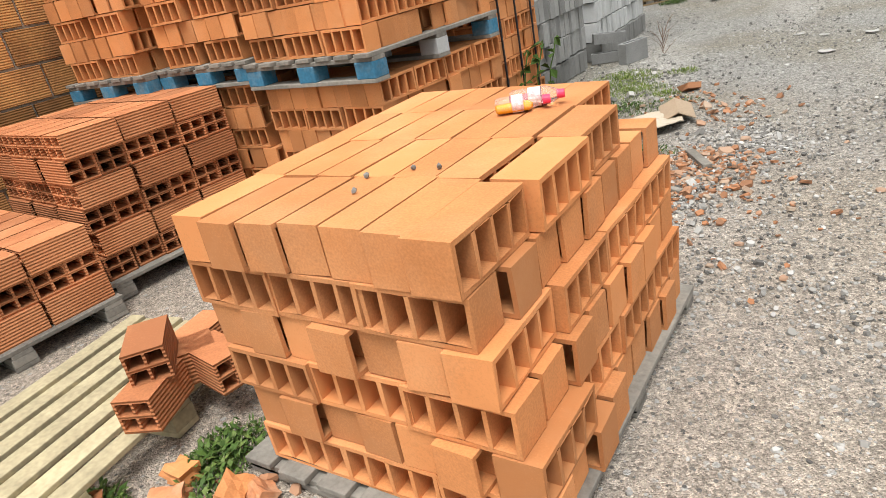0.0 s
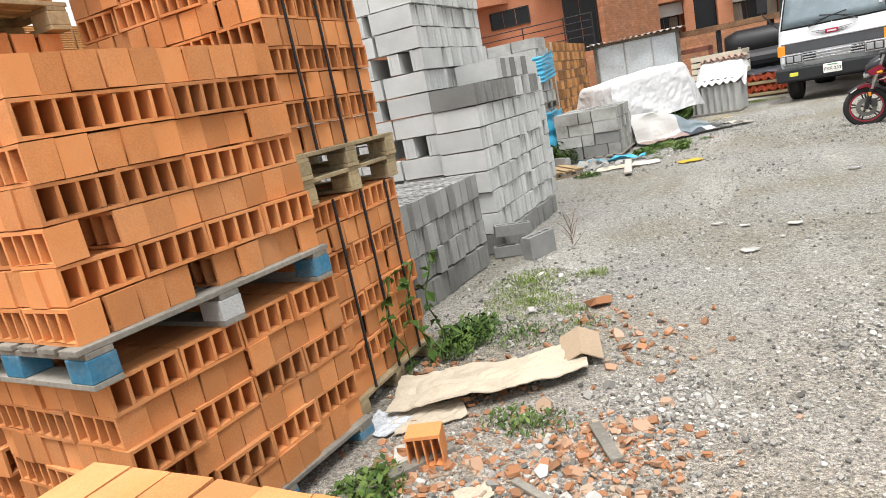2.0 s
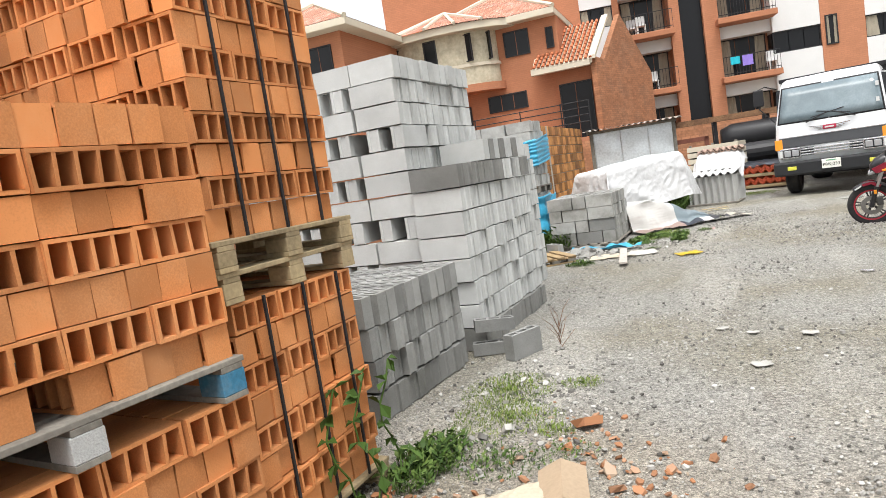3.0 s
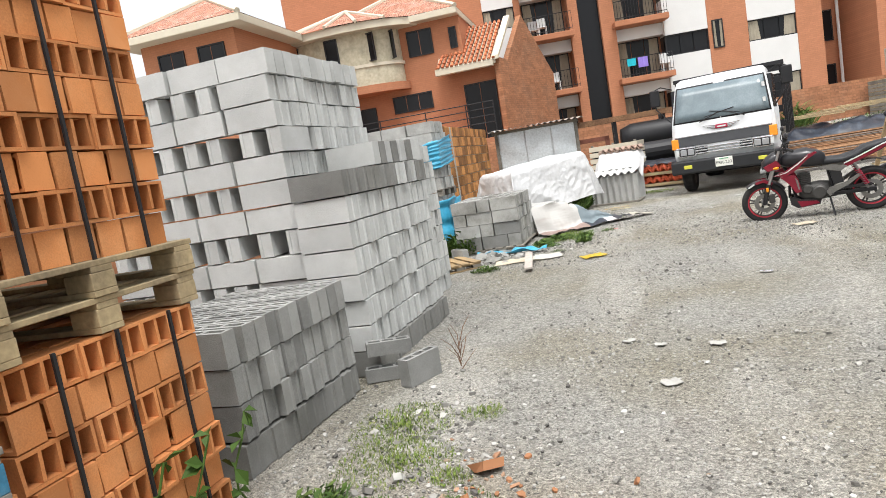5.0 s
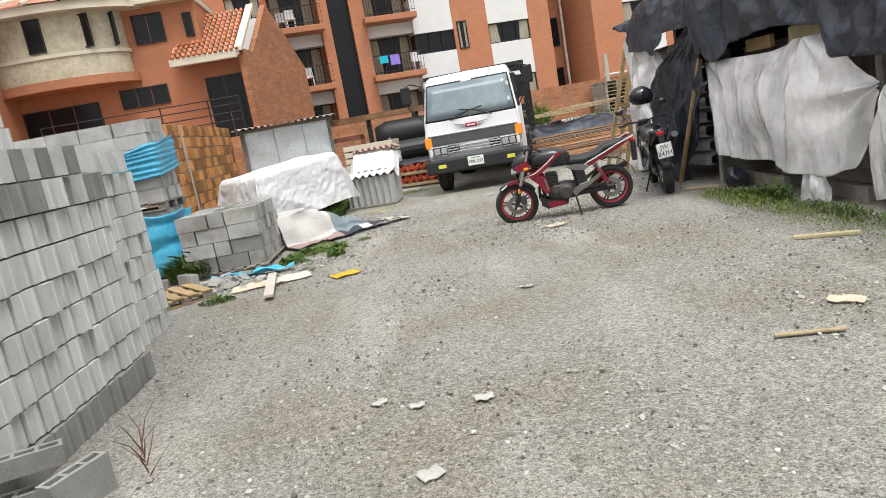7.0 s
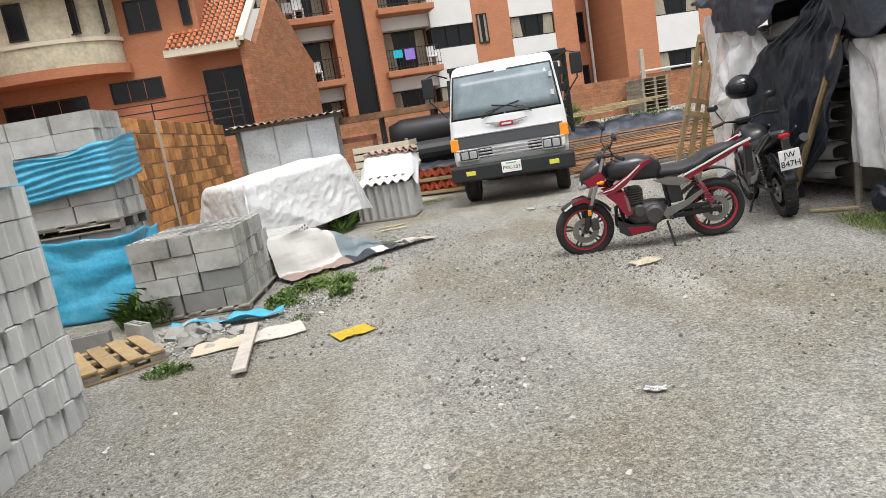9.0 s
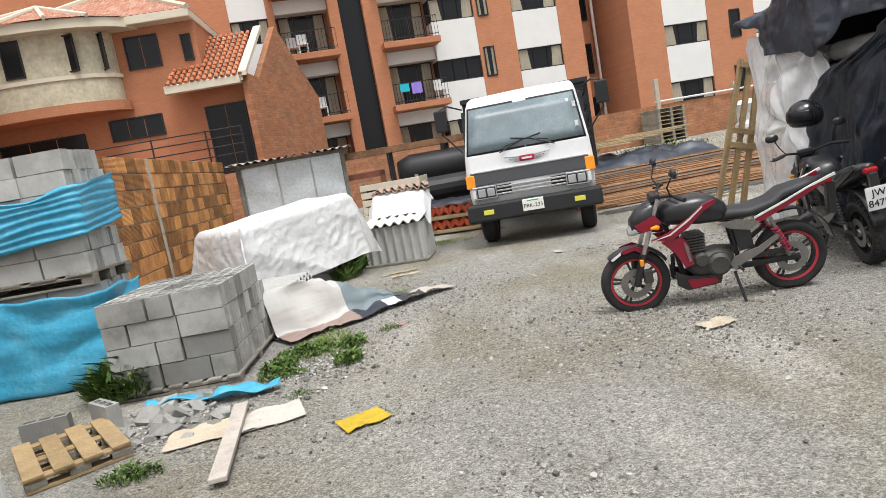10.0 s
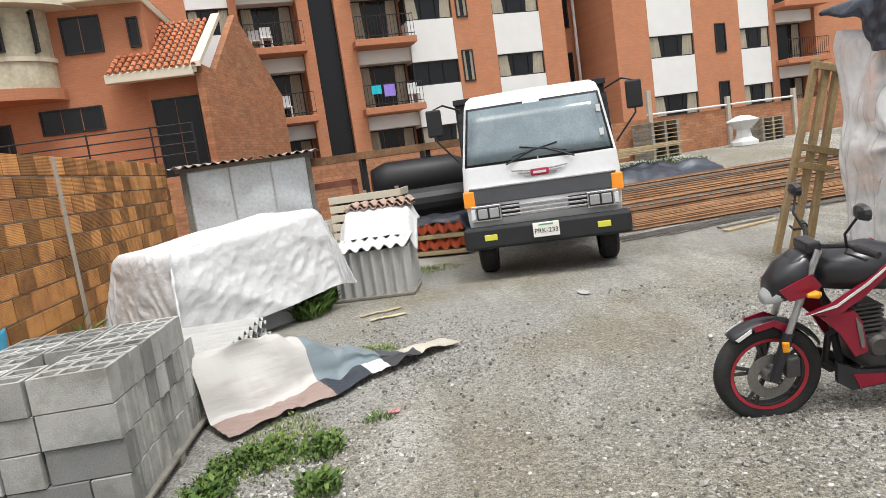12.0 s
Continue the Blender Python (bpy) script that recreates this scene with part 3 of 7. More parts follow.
def small_pile():
    """Four courses of dirty blocks: long faces with half blocks between them to the front, ends to the side."""
    rnd = random.Random(24)
    top = thing("block_stack", (-2.60, 12.22, 0.07), 2, "small pile of dirty grey concrete blocks on a pallet", "block stack", "block loads")
    wide, deep, high = 0.405, 0.152, 0.19
    half = HALF_BLOCK
    for k in range(4):
        order = ((wide, wide, 0.205), (wide, 0.205, wide), (0.205, wide, wide), (wide, 0.205, wide))[k]
        for j in range(9 if k < 3 else 8):
            x = rnd.uniform(-0.008, 0.008)
            for w in order[::-1]:
                me = half if w < 0.3 else rnd.choice(PILE_BLOCKS[:2] if k == 0 else PILE_BLOCKS)
                if k < 3:
                    me = PILE_LOWER[me]
                if not (k == 3 and j in (2, 3) and w < 0.3):
                    piece("concrete_block", me, top, (x - w / 2, deep * (j + 0.5) + rnd.gauss(0, 0.007), high * k), rnd.gauss(0, 0.8))
                x -= w + 0.006


PILE_BLOCKS = [block_mesh("damp_block", 0.396, 0.143, 0.183, CONCRETE_WET), block_mesh("dirty_block", 0.396, 0.143, 0.183, CONCRETE_DIRTY), block_mesh("grey_block", 0.394, 0.142, 0.183, CONCRETE_DIRTY),
               block_mesh("pale_block", 0.396, 0.143, 0.183, CONCRETE_MID)]
HALF_BLOCK = block_mesh("half_block", 0.196, 0.143, 0.183, CONCRETE_DIRTY, 1)
PILE_LOWER = {m: solid_block(m.name, 0.396 if m is not HALF_BLOCK else 0.196, 0.143, 0.183, m.materials[0]) for m in (*PILE_BLOCKS, HALF_BLOCK)}


def block_stacks():
    block_load("low stack of thin grey concrete blocks standing on edge", (-2.52, 5.22), 0, 0.9, 1.25, 0.0, 4, 21, SLAB, 0.45, 0.114, 0.2, open_rows=False, dark=(0,))
    block_load("tall stack of pale grey concrete blocks", (-3.0, 6.83), 2, 1.85, 1.65, 0.0, 13, 22, BLOCK, H=0.194)
    block_load("stepped stack of pale grey concrete blocks with damp top courses", (-2.51, 6.74), 1, 0.46, 1.78, 0.0, 9, 23, BLOCK, H=0.193, open_rows=False, dark=(0, 7, 8), cut=lambda k: 0.0 if k < 8 else 0.67)
    block_load("grey concrete blocks stacked behind the tall stack", (-2.98, 8.75), 0, 0.92, 1.2, 0.0, 9, 27, BLOCK)
    small_pile()
    pallet("pallet", (-2.57, 12.19), 2, 1.1, 1.4, 0.0, WOOD_GREY, WOOD_GREY, "dark pallet under the small block pile", height=0.07)
    block_load("grey concrete blocks wrapped in blue film", (-3.98, 12.90), 0, 2.25, 0.67, 0.0, 5, 25, BLOCK_MID, open_rows=False)
    pallet("pallet", (-3.95, 12.87), 0, 2.3, 0.72, 0.945, WOOD_GREY, WOOD_GREY, "dark pallet between two block loads", height=0.12)
    block_load("grey concrete blocks on the upper pallet with a blue film band", (-3.98, 12.90), 0, 2.25, 0.67, 1.066, 6, 26, BLOCK_MID, open_rows=False)


block_stacks()


# ---- boundary wall of hollow brick ----
def boundary_wall(name, a, b, height, hb=0.19, lb=0.31, z0=0.0):
    a, b = Vector((*a, 0)), Vector((*b, 0))
    d = b - a
    yaw = math.degrees(math.atan2(d.y, d.x))
    top = thing(name, (a.x, a.y, z0), yaw, "old orange hollow-brick boundary wall with grey mortar", "wall", kind="structure")
    rows = round(height / hb)
    part("mortar_core", boxes(((0, -0.07, 0), (d.length, 0.07, rows * hb - 0.02))), MORTAR, top)
    rnd = random.Random(len(name) + int(height * 100))
    for r in range(rows):
        x = -0.15 * (r % 2)
        while x < d.length - 0.1:
            x0, x1 = max(0.0, x) + 0.008, min(d.length, x + lb) - 0.008
            if x1 - x0 > 0.05:
                key = (round(x1 - x0, 2), hb)
                if key not in WALL_MESH:
                    bm = boxes(((-key[0] / 2, -0.018, 0.009), (key[0] / 2, 0.018, hb - 0.009)), bevel=0.004)
                    me = bpy.data.meshes.new("wall_brick")
                    bm.to_mesh(me)
                    bm.free()
                    me.materials.append(WALL_BRICK)
                    WALL_MESH[key] = me
                piece("brick", WALL_MESH[key], top, ((x0 + x1) / 2, -0.07 - rnd.uniform(0, 0.008), hb * r), rnd.gauss(0, 0.3))
            x += lb
    return top


WALL_MESH = {}


def walls():
    boundary_wall("wall_west", (-4.75, 14.2), (-5.45, 21.4), 2.28, 0.228, 0.36)
    w = boundary_wall("wall_west_near", (-4.75, -1.0), (-4.7, 5.5), 2.4, 0.225, 0.38)
    part("wall_middle", boxes(((-6.6, 5.66, 0), (-6.46, 15.0, 2.1)), ((-6.6, 5.52, 0), (-4.6, 5.66, 2.1))), BRICK_FAR)
    tagged(bpy.data.objects["wall_middle"], "brick boundary wall behind the block stacks", "wall", kind="structure")
    part("concrete_post", boxes(((-4.93, 16.6, 0), (-4.875, 16.68, 2.27)), bevel=0.01), MORTAR)
    tagged(bpy.data.objects["concrete_post"], "thin pale concrete post in the brick wall", "post", kind="structure")


walls()


# ---- apartment block ----
def window(parent, u0, u1, v0, v1, y=0.0, mullions=1, frame_mat=None, curtain=False):
    """An aluminium window set in a wall that faces -y of its parent."""
    w = thing("window")
    w.parent = parent
    fm = frame_mat or BLACK
    t = 0.05
    part("window_frame", boxes(((u0, y - 0.02, v0), (u1, y + 0.05, v0 + t)), ((u0, y - 0.02, v1 - t), (u1, y + 0.05, v1)), ((u0, y - 0.02, v0 + t), (u0 + t, y + 0.05, v1 - t)),
                               ((u1 - t, y - 0.02, v0 + t), (u1, y + 0.05, v1 - t))), fm, w)
    n = mullions + 1
    for i in range(n):
        a, b = u0 + t + (u1 - u0 - 2 * t) * i / n, u0 + t + (u1 - u0 - 2 * t) * (i + 1) / n
        part("pane", boxes(((a, y + 0.02, v0 + t), (b - (0.03 if i < n - 1 else 0), y + 0.03, v1 - t))), DARK_GLASS, w)
    if curtain:
        for s, a in ((1, u0 + t), (-1, u1 - t)):
            def cur(p, q, s=s, a=a):
                w0 = (u1 - u0) * (0.24 - 0.04 * q)
                return (a + s * w0 * p, y + 0.010 + 0.006 * math.sin(p * 22), v0 + t + (v1 - v0 - 2 * t) * q)
            part("curtain", sheet(bmesh.new(), 14, 4, cur), CURTAIN, w)
    return w


def railing(parent, u0, u1, v0, depth, h=0.85, side=True):
    bm = bmesh.new()
    y = -depth + 0.04
    for z in (v0 + h, v0 + 0.1):
        box(bm, (u0, y - 0.015, z), (u1, y + 0.015, z + 0.03))
    n = int((u1 - u0) / 0.13)
    for i in range(n + 1):
        x = u0 + (u1 - u0) * i / n
        box(bm, (x - 0.008, y - 0.008, v0), (x + 0.008, y + 0.008, v0 + h))
    return part("railing", bm, BLACK, parent)


CURTAIN = material("beige_curtain", (0.30, 0.27, 0.21), 0.9, vary=0.2, scale=3)


def apartment():
    top = thing("apartment_building", (-1.9, 36.0, -0.2), 15, "orange brick apartment block with white panels and balconies", "building")
    base, roof, fl = 0.8, 15.0, 2.63
    floors = [4.05 + fl * k for k in range(-1, 4)]
    depth = 9.0

    def strip(name, u0, u1, mat, y0=0.0, back=depth):
        part(name, boxes(((u0, y0, base), (u1, back, roof))), mat, top)
    for u0, u1, y0 in ((-16, -6.4, 0), (-4.9, -4.6, 0), (-2.4, -1.95, -0.15), (-0.95, -0.3, -0.15), (3.95, 5.75, 0), (7.95, 9.1, 0), (11.0, 12.75, -0.9), (15.12, 17.75, -0.9), (19.5, 19.9, -0.9), (22.3, 42, -0.9)):
        strip("brick_pier", u0, u1, FACADE, y0)
    strip("stair_glazing", -1.95, -0.95, DARK_GLASS, 0.15)
    strip("recess_wall", 9.1, 11.0, FACADE, 2.2)
    for u0, u1, y0 in ((-6.4, -4.9, 0.0), (1.95, 3.95, 0.0), (5.75, 7.95, 0.0), (12.75, 15.12, -0.9), (17.75, 19.5, -0.9)):
        for k, f in enumerate(floors):
            lo = f + 1.88 if k < len(floors) - 1 else roof
            part("white_panel", boxes(((u0, y0 + 0.02, f - 0.75 if k else base), (u1, depth, f + 0.92)), bevel=0.01), WHITE, top)
            window(top, u0, u1, f + 0.92, f + 1.88, y0 + 0.10, 2, curtain=(k % 2 == 0 or u0 > 5))
            # black filling at pane height stands in for the dark of the rooms
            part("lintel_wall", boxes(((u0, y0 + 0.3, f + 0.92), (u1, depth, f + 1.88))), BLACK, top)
        part("white_panel", boxes(((u0, y0 + 0.02, floors[-1] + 1.88), (u1, depth, roof))), WHITE, top)
    for u0, u1, y0 in ((-4.6, -2.4, 0.0), (-0.3, 1.95, 0.0), (19.9, 22.3, -0.9)):
        part("balcony_back", boxes(((u0, y0 + 0.9, base), (u1, depth, roof))), FACADE, top)
        for f in floors:
            bal = thing("balcony")
            bal.parent = top
            part("slab", boxes(((u0 - 0.15, y0 - 0.75, f - 0.06), (u1 + 0.1, y0 + 0.9, f + 0.2)), bevel=0.02), FACADE2, bal)
            part("lintel", boxes(((u0, y0 + 0.2, f + fl - 0.62), (u1, y0 + 0.9, f + fl - 0.08))), WHITE, bal)
            r = railing(bal, u0 - 0.08, u1 + 0.05, f + 0.2, 0.7 - y0)
            window(top, u0 + 0.12, u1 - 0.12, f + 0.2, f + fl - 0.62, y0 + 0.82, 2, curtain=True)
    for f in floors:
        window(top, 4.12, 4.62, f + 0.9, f + 2.2, -0.03, 0, curtain=True)
        window(top, 16.3, 16.9, f + 0.9, f + 2.2, -0.93, 0)
        window(top, 9.6, 10.6, f + 0.5, f + 2.0, 2.15, 0)
    def cloth(u0, u1, z0, z1, colour, y=-0.74):
        o = part("towel", sheet(bmesh.new(), 6, 6, lambda a, b: (u0 + (u1 - u0) * a, y + 0.02 * math.sin(a * 9), z0 + (z1 - z0) * b), 0.01), material("towel_cloth", colour, 0.9), top)
    cloth(-0.1, 0.3, 4.75, 5.08, (0.02, 0.40, 0.50))
    cloth(0.4, 0.85, 4.62, 5.08, (0.25, 0.18, 0.55))
    for f, u, v in ((4.25, -3.6, -0.3), (4.25, -4.3, -0.4), (6.88, -3.9, -0.3), (6.88, -4.3, 0.1), (4.25, 1.6, -0.3)):
        ch = thing("balcony_chair")
        ch.parent = top
        part("seat", boxes(((u, v, f + 0.4), (u + 0.42, v + 0.42, f + 0.45)), bevel=0.02), WHITE, ch)
        part("backrest", boxes(((u, v + 0.38, f + 0.45), (u + 0.42, v + 0.43, f + 0.9)), bevel=0.02), WHITE, ch)
        for a in (0.02, 0.36):
            for b in (0.02, 0.36):
                part("leg", boxes(((u + a, v + b, f), (u + a + 0.04, v + b + 0.04, f + 0.4))), WHITE, ch)
    part("drain_pipe", tube(bmesh.new(), [(10.75, 1.9, base), (10.75, 1.9, roof)], 0.07), WHITE, top)
    part("roof_slab", boxes(((-16.2, -1.2, roof), (42.2, depth + 0.2, roof + 0.35))), FACADE2, top)
    return top


apartment()


# ---- house with tiled roofs ----
def roof_tiles(parent, p0, du, dv, nu, nv, r=0.1):
    """Rows of half-round tiles over the slope spanned by du (along the eave) and dv (up the slope)."""
    p0, du, dv = Vector(p0), Vector(du), Vector(dv)
    nrm = du.cross(dv).normalized()
    wu, lv = du.length / nu, dv.length / nv
    bm = bmesh.new()
    seg = 5
    pr = []
    for s in range(seg + 1):
        a = math.pi * s / seg
        pr.append((-math.cos(a) * wu * 0.36, math.sin(a) * wu * 0.36))
    a = [bm.verts.new((x, 0, z + 0.03)) for x, z in pr]
    b = [bm.verts.new((x * 0.86, lv * 1.08, z * 0.86)) for x, z in pr]
    for s in range(seg):
        bm.faces.new((a[s], a[s + 1], b[s + 1], b[s]))
    bm.faces.new(a[::-1])
    me = bpy.data.meshes.new("roof_tile")
    bm.to_mesh(me)
    bm.free()
    me.materials.append(TILE)
    x, y = du.normalized(), dv.normalized()
    y = (y - x * y.dot(x)).normalized()
    z = x.cross(y)
    for i in range(nu):
        for j in range(nv):
            o = new("roof_tile", me)
            o.parent = parent
            q = p0 + du * ((i + 0.5) / nu) + dv * (j / nv) + z * 0.02
            o.matrix_basis = Matrix((x, y, z)).transposed().to_4x4()
            o.matrix_basis.translation = q
    return me


def house():
    top = thing("house", (-7.75, 28.4, -0.1), 6, "orange house with cream curved bay and red tiled roofs", "house")
    top.scale = (0.88, 0.88, 0.88)
    # main walls
    part("wall", boxes(((-8.0, 0.3, 0.5), (0.1, 9, 8.5))), FACADE2, top)
    part("wing_wall", boxes(((0.1, 0.3, 0.5), (0.9, 6.5, 6.3))), FACADE2, top)
    # square block that stands forward, under its own hipped roof
    part("wall", boxes(((-11.7, -6.3, 0.5), (-7.5, 8.0, 8.4))), FACADE2, top)
    for x in (-11.0, -9.2):
        window(top, x, x + 1.2, 6.7, 7.9, -6.34, 1)
    part("wing_wall", boxes(((-0.2, 0.12, 0.5), (1.5, 4.5, 5.95))), FACADE2, top)
    # gable wall of bare brick to the side of the wing
    bm = bmesh.new()
    prism(bm, [(-0.5, 0.5), (-0.5, 6.05), (0.45, 5.95), (2.8, 8.2), (6.2, 5.6), (6.2, 0.5)], 1.5, 1.75, "YZ", m=pose(1.5, -0.5, 0, 0, 0, -17) @ pose(-1.5, 0.5, 0))
    part("gable_wall", bm, BRICK_FAR_Y, top, "bare brick gable wall")
    # wing roof
    part("eave_beam", boxes(((-1.15, -0.75, 5.72), (1.5, -0.45, 6.0)), bevel=0.02), EAVE, top)
    bm = bmesh.new()
    prism(bm, [(-0.7, 5.95), (2.6, 8.1), (2.6, 7.9), (-0.7, 5.8)], -1.1, 1.6, "YZ")
    part("wing_roof", bm, EAVE, top)
    roof = thing("tiled_roof")
    roof.parent = top
    roof_tiles(roof, (-1.1, -0.75, 5.97), (2.75, 0, 0), (0.35, 3.3, 2.15), 13, 11)
    bm = bmesh.new()
    prism(bm, [(-0.75, 5.95), (2.65, 8.15), (2.65, 8.33), (-0.75, 6.12)], 1.5, 1.8, "YZ", m=pose(1.5, -0.5, 0, 0, 0, -7) @ pose(-1.5, 0.5, 0))
    part("verge", bm, EAVE, top)
    # openings
    window(top, -0.1, 1.38, 2.6, 5.2, 0.06, 1)
    window(top, -3.6, -1.68, 4.5, 5.28, 0.26, 2)
    window(top, -2.45, -1.25, 6.92, 8.08, 0.26, 1)
    window(top, -0.45, -0.1, 6.95, 7.9, 0.26, 0)
    window(top, -7.5, -4.5, 2.6, 5.0, 0.26, 2)
    # curved cream bay
    def bay(r, z0, z1, name, mat):
        bm = bmesh.new()
        n = 20
        pts = [(-5.6 + r * 1.25 * math.cos(a), 0.3 - r * 0.62 * math.sin(a)) for a in [math.pi * i / n for i in range(n + 1)]]
        prism(bm, pts, z0, z1, "XY")
        return part(name, bm, mat, top)
    bay(2.25, 5.9, 8.3, "bay_wall", CREAM)
    bay(2.4, 5.55, 5.9, "bay_slab", FACADE2)
    bay(2.32, 6.72, 6.86, "bay_band", EAVE)
    for a in (0.45, 0.95, 1.6, 2.3):
        w = window(top, -0.32, 0.32, 6.95, 8.2, -0.03, 0)
        x, y = -5.6 + 2.25 * 1.25 * math.cos(a), 0.3 - 2.25 * 0.62 * math.sin(a)
        w.matrix_basis = pose(x, y, 0, 0, 0, -90 + math.degrees(math.atan2(math.sin(a) / 0.62, -math.cos(a) / 1.25)) * -1 + 180)
    # eaves and hipped roofs
    part("cornice", boxes(((-6.81, -0.3, 8.35), (0.15, 9.4, 8.65)), bevel=0.03), EAVE, top)
    part("cornice", boxes(((-12.4, -7.0, 8.35), (-6.81, 8.5, 8.65)), bevel=0.03), EAVE, top)
    bay(3.0, 8.3, 8.62, "bay_cornice", EAVE)
    hip = thing("tiled_roof")
    hip.parent = top
    pale_tile = ridged(material("faded_roof_tile", (0.48, 0.22, 0.15), 0.85, vary=0.35, scale=4, fine=12, second=(0.52, 0.36, 0.29), second_amount=0.7, second_scale=2.0), 2.2, 0.08, "X")
    for x0, x1, y0, y1, z, top_z in ((-6.8, 0.15, -0.3, 9.4, 8.655, 10.6), (-12.4, -6.81, -7.0, 8.5, 8.66, 10.25)):
        bm = bmesh.new()
        m, q = (x0 + x1) / 2, (x1 - x0) / 2
        v = [bm.verts.new(p) for p in ((x0, y0, z), (x1, y0, z), (x1, y1, z), (x0, y1, z), (m, y0 + q, top_z), (m, y1 - q, top_z))]
        for f in ((0, 1, 4), (1, 2, 5, 4), (2, 3, 5), (3, 0, 4, 5), (3, 2, 1, 0)):
            bm.faces.new([v[i] for i in f])
        part("roof_deck", bm, pale_tile, hip)
        for a in ((x0, y0), (x1, y0)):
            part("hip_ridge", tube(bmesh.new(), [(a[0], a[1], z + 0.03), (m, y0 + q, top_z + 0.03)], 0.11, 6), EAVE, hip)
    bm = bmesh.new()
    c = bm.verts.new((-5.6, 1.5, 9.9))
    ring = [bm.verts.new((-5.6 + 3.75 * math.cos(math.pi * i / 8), 0.2 - 1.9 * math.sin(math.pi * i / 8), 8.63)) for i in range(9)]
    for p, q in zip(ring, ring[1:]):
        bm.faces.new((c, p, q))
    part("bay_roof", bm, pale_tile, hip)
    for k in (2, 3, 4, 5, 6):
        a = math.pi * k / 8
        part("hip_ridge", tube(bmesh.new(), [(-5.6 + 3.75 * math.cos(a), 0.2 - 1.9 * math.sin(a), 8.66), (-5.6, 1.5, 9.93)], 0.08, 6), EAVE, hip)
    part("chimney", boxes(((-12.3, -2.5, 8.6), (-11.4, -1.6, 10.1)), ((-12.4, -2.6, 10.1), (-11.3, -1.5, 10.2))), EAVE, top)
    # terrace rail
    bm = bmesh.new()
    for z in (3.25, 3.55, 3.85, 4.12):
        tube(bm, [(-6, -2.0, z), (1.4, -2.0, z)], 0.022, 6)
    for x in (-6, -3.7, -1.6, 0.2, 1.4):
        tube(bm, [(x, -2.0, 2.3), (x, -2.0, 4.15)], 0.03, 6)
    part("terrace_rail", bm, BLACK, top)
    part("terrace", boxes(((-8, -2.2, 0.5), (1.7, 0.3, 2.6))), FACADE2, top)
    return top


house()


# ---- rear brick fence ----
def fence():
    top = thing("rear_wall", (4.0, 29.0, 0), 20, "low orange brick wall with a pale pipe along its top", "wall", kind="structure")
    part("brickwork", boxes(((-14, 0, 0.0), (30, 0.2, 2.0))), BRICK_FAR_X, top)
    part("coping_pipe", tube(bmesh.new(), [(3.2, -0.05, 2.12), (10, -0.05, 2.12)], 0.035, 6), WHITE, top)
    for u in (3.3, 6.7, 9.9, 15):
        part("post", boxes(((u - 0.08, -0.1, 0.3), (u + 0.08, 0.02, 2.9 if u < 5 else 2.4)), bevel=0.01), MORTAR, top)


fence()


# ---- zinc shed at the end of the wall ----
def corrugated(bm, u0, u1, y, z0, z1, pitch=0.12, amp=0.02, plane="XZ", thick=0.006):
    n = max(4, int((u1 - u0) / pitch * 8))
    pts = [(u0 + (u1 - u0) * i / n, amp * math.sin(math.tau * (u1 - u0) * i / n / pitch)) for i in range(n + 1)]
    lo = [bm.verts.new((x, y + d, z0)) for x, d in pts]
    hi = [bm.verts.new((x, y + d, z1)) for x, d in pts]
    fs = [bm.faces.new((lo[i], lo[i + 1], hi[i + 1], hi[i])) for i in range(n)]
    bm.normal_update()
    bmesh.ops.solidify(bm, geom=fs, thickness=thick)
    return bm


def zinc_shed():
    top = thing("shed", (-5.1, 21.45, 0), 12, "small shed of dented galvanised sheets with a corrugated roof", "shed")
    for i, (a, b) in enumerate(((0.06, 0.85), (0.83, 1.62), (1.60, 2.3))):
        def f(u, v, a=a, b=b, i=i):
            x, z = a + (b - a) * u, 0.05 + 2.05 * v
            return (x, -0.02 - 0.008 * i + 0.03 * fold(x, 0, z, 2.2, i), z)
        part("wall_sheet", sheet(bmesh.new(), 14, 30, f, 0.004), ZINC, top, smooth=True)
    part("side_wall", boxes(((2.3, -0.02, 0), (2.34, 2.2, 2.1))), ZINC, top)
    part("back_wall", boxes(((0, 2.2, 0), (2.34, 2.24, 2.1))), ZINC, top)
    part("left_wall", boxes(((-0.02, 0.0, 0), (0.02, 2.2, 2.2))), ZINC, top)
    for x in (0.02, 2.32):
        part("post", boxes(((x - 0.05, -0.06, 0), (x + 0.05, 0.04, 2.12)), bevel=0.008), WOOD_GREY, top)
    bm = corrugated(bmesh.new(), -0.2, 2.55, 0, 0, 2.6, 0.17, 0.025)
    bmesh.ops.transform(bm, matrix=pose(0, -0.3, 2.16, -88 + 0, 0, 0), verts=bm.verts)
    part("roof_sheet", bm, material("stained_roofing", (0.33, 0.29, 0.26), 0.9, vary=0.3, second=(0.2, 0.14, 0.1), second_amount=0.6), top, smooth=True)
    part("fascia", boxes(((-0.1, -0.08, 2.06), (2.4, -0.03, 2.13)), bevel=0.005), WOOD_GREY, top)
    return top


zinc_shed()


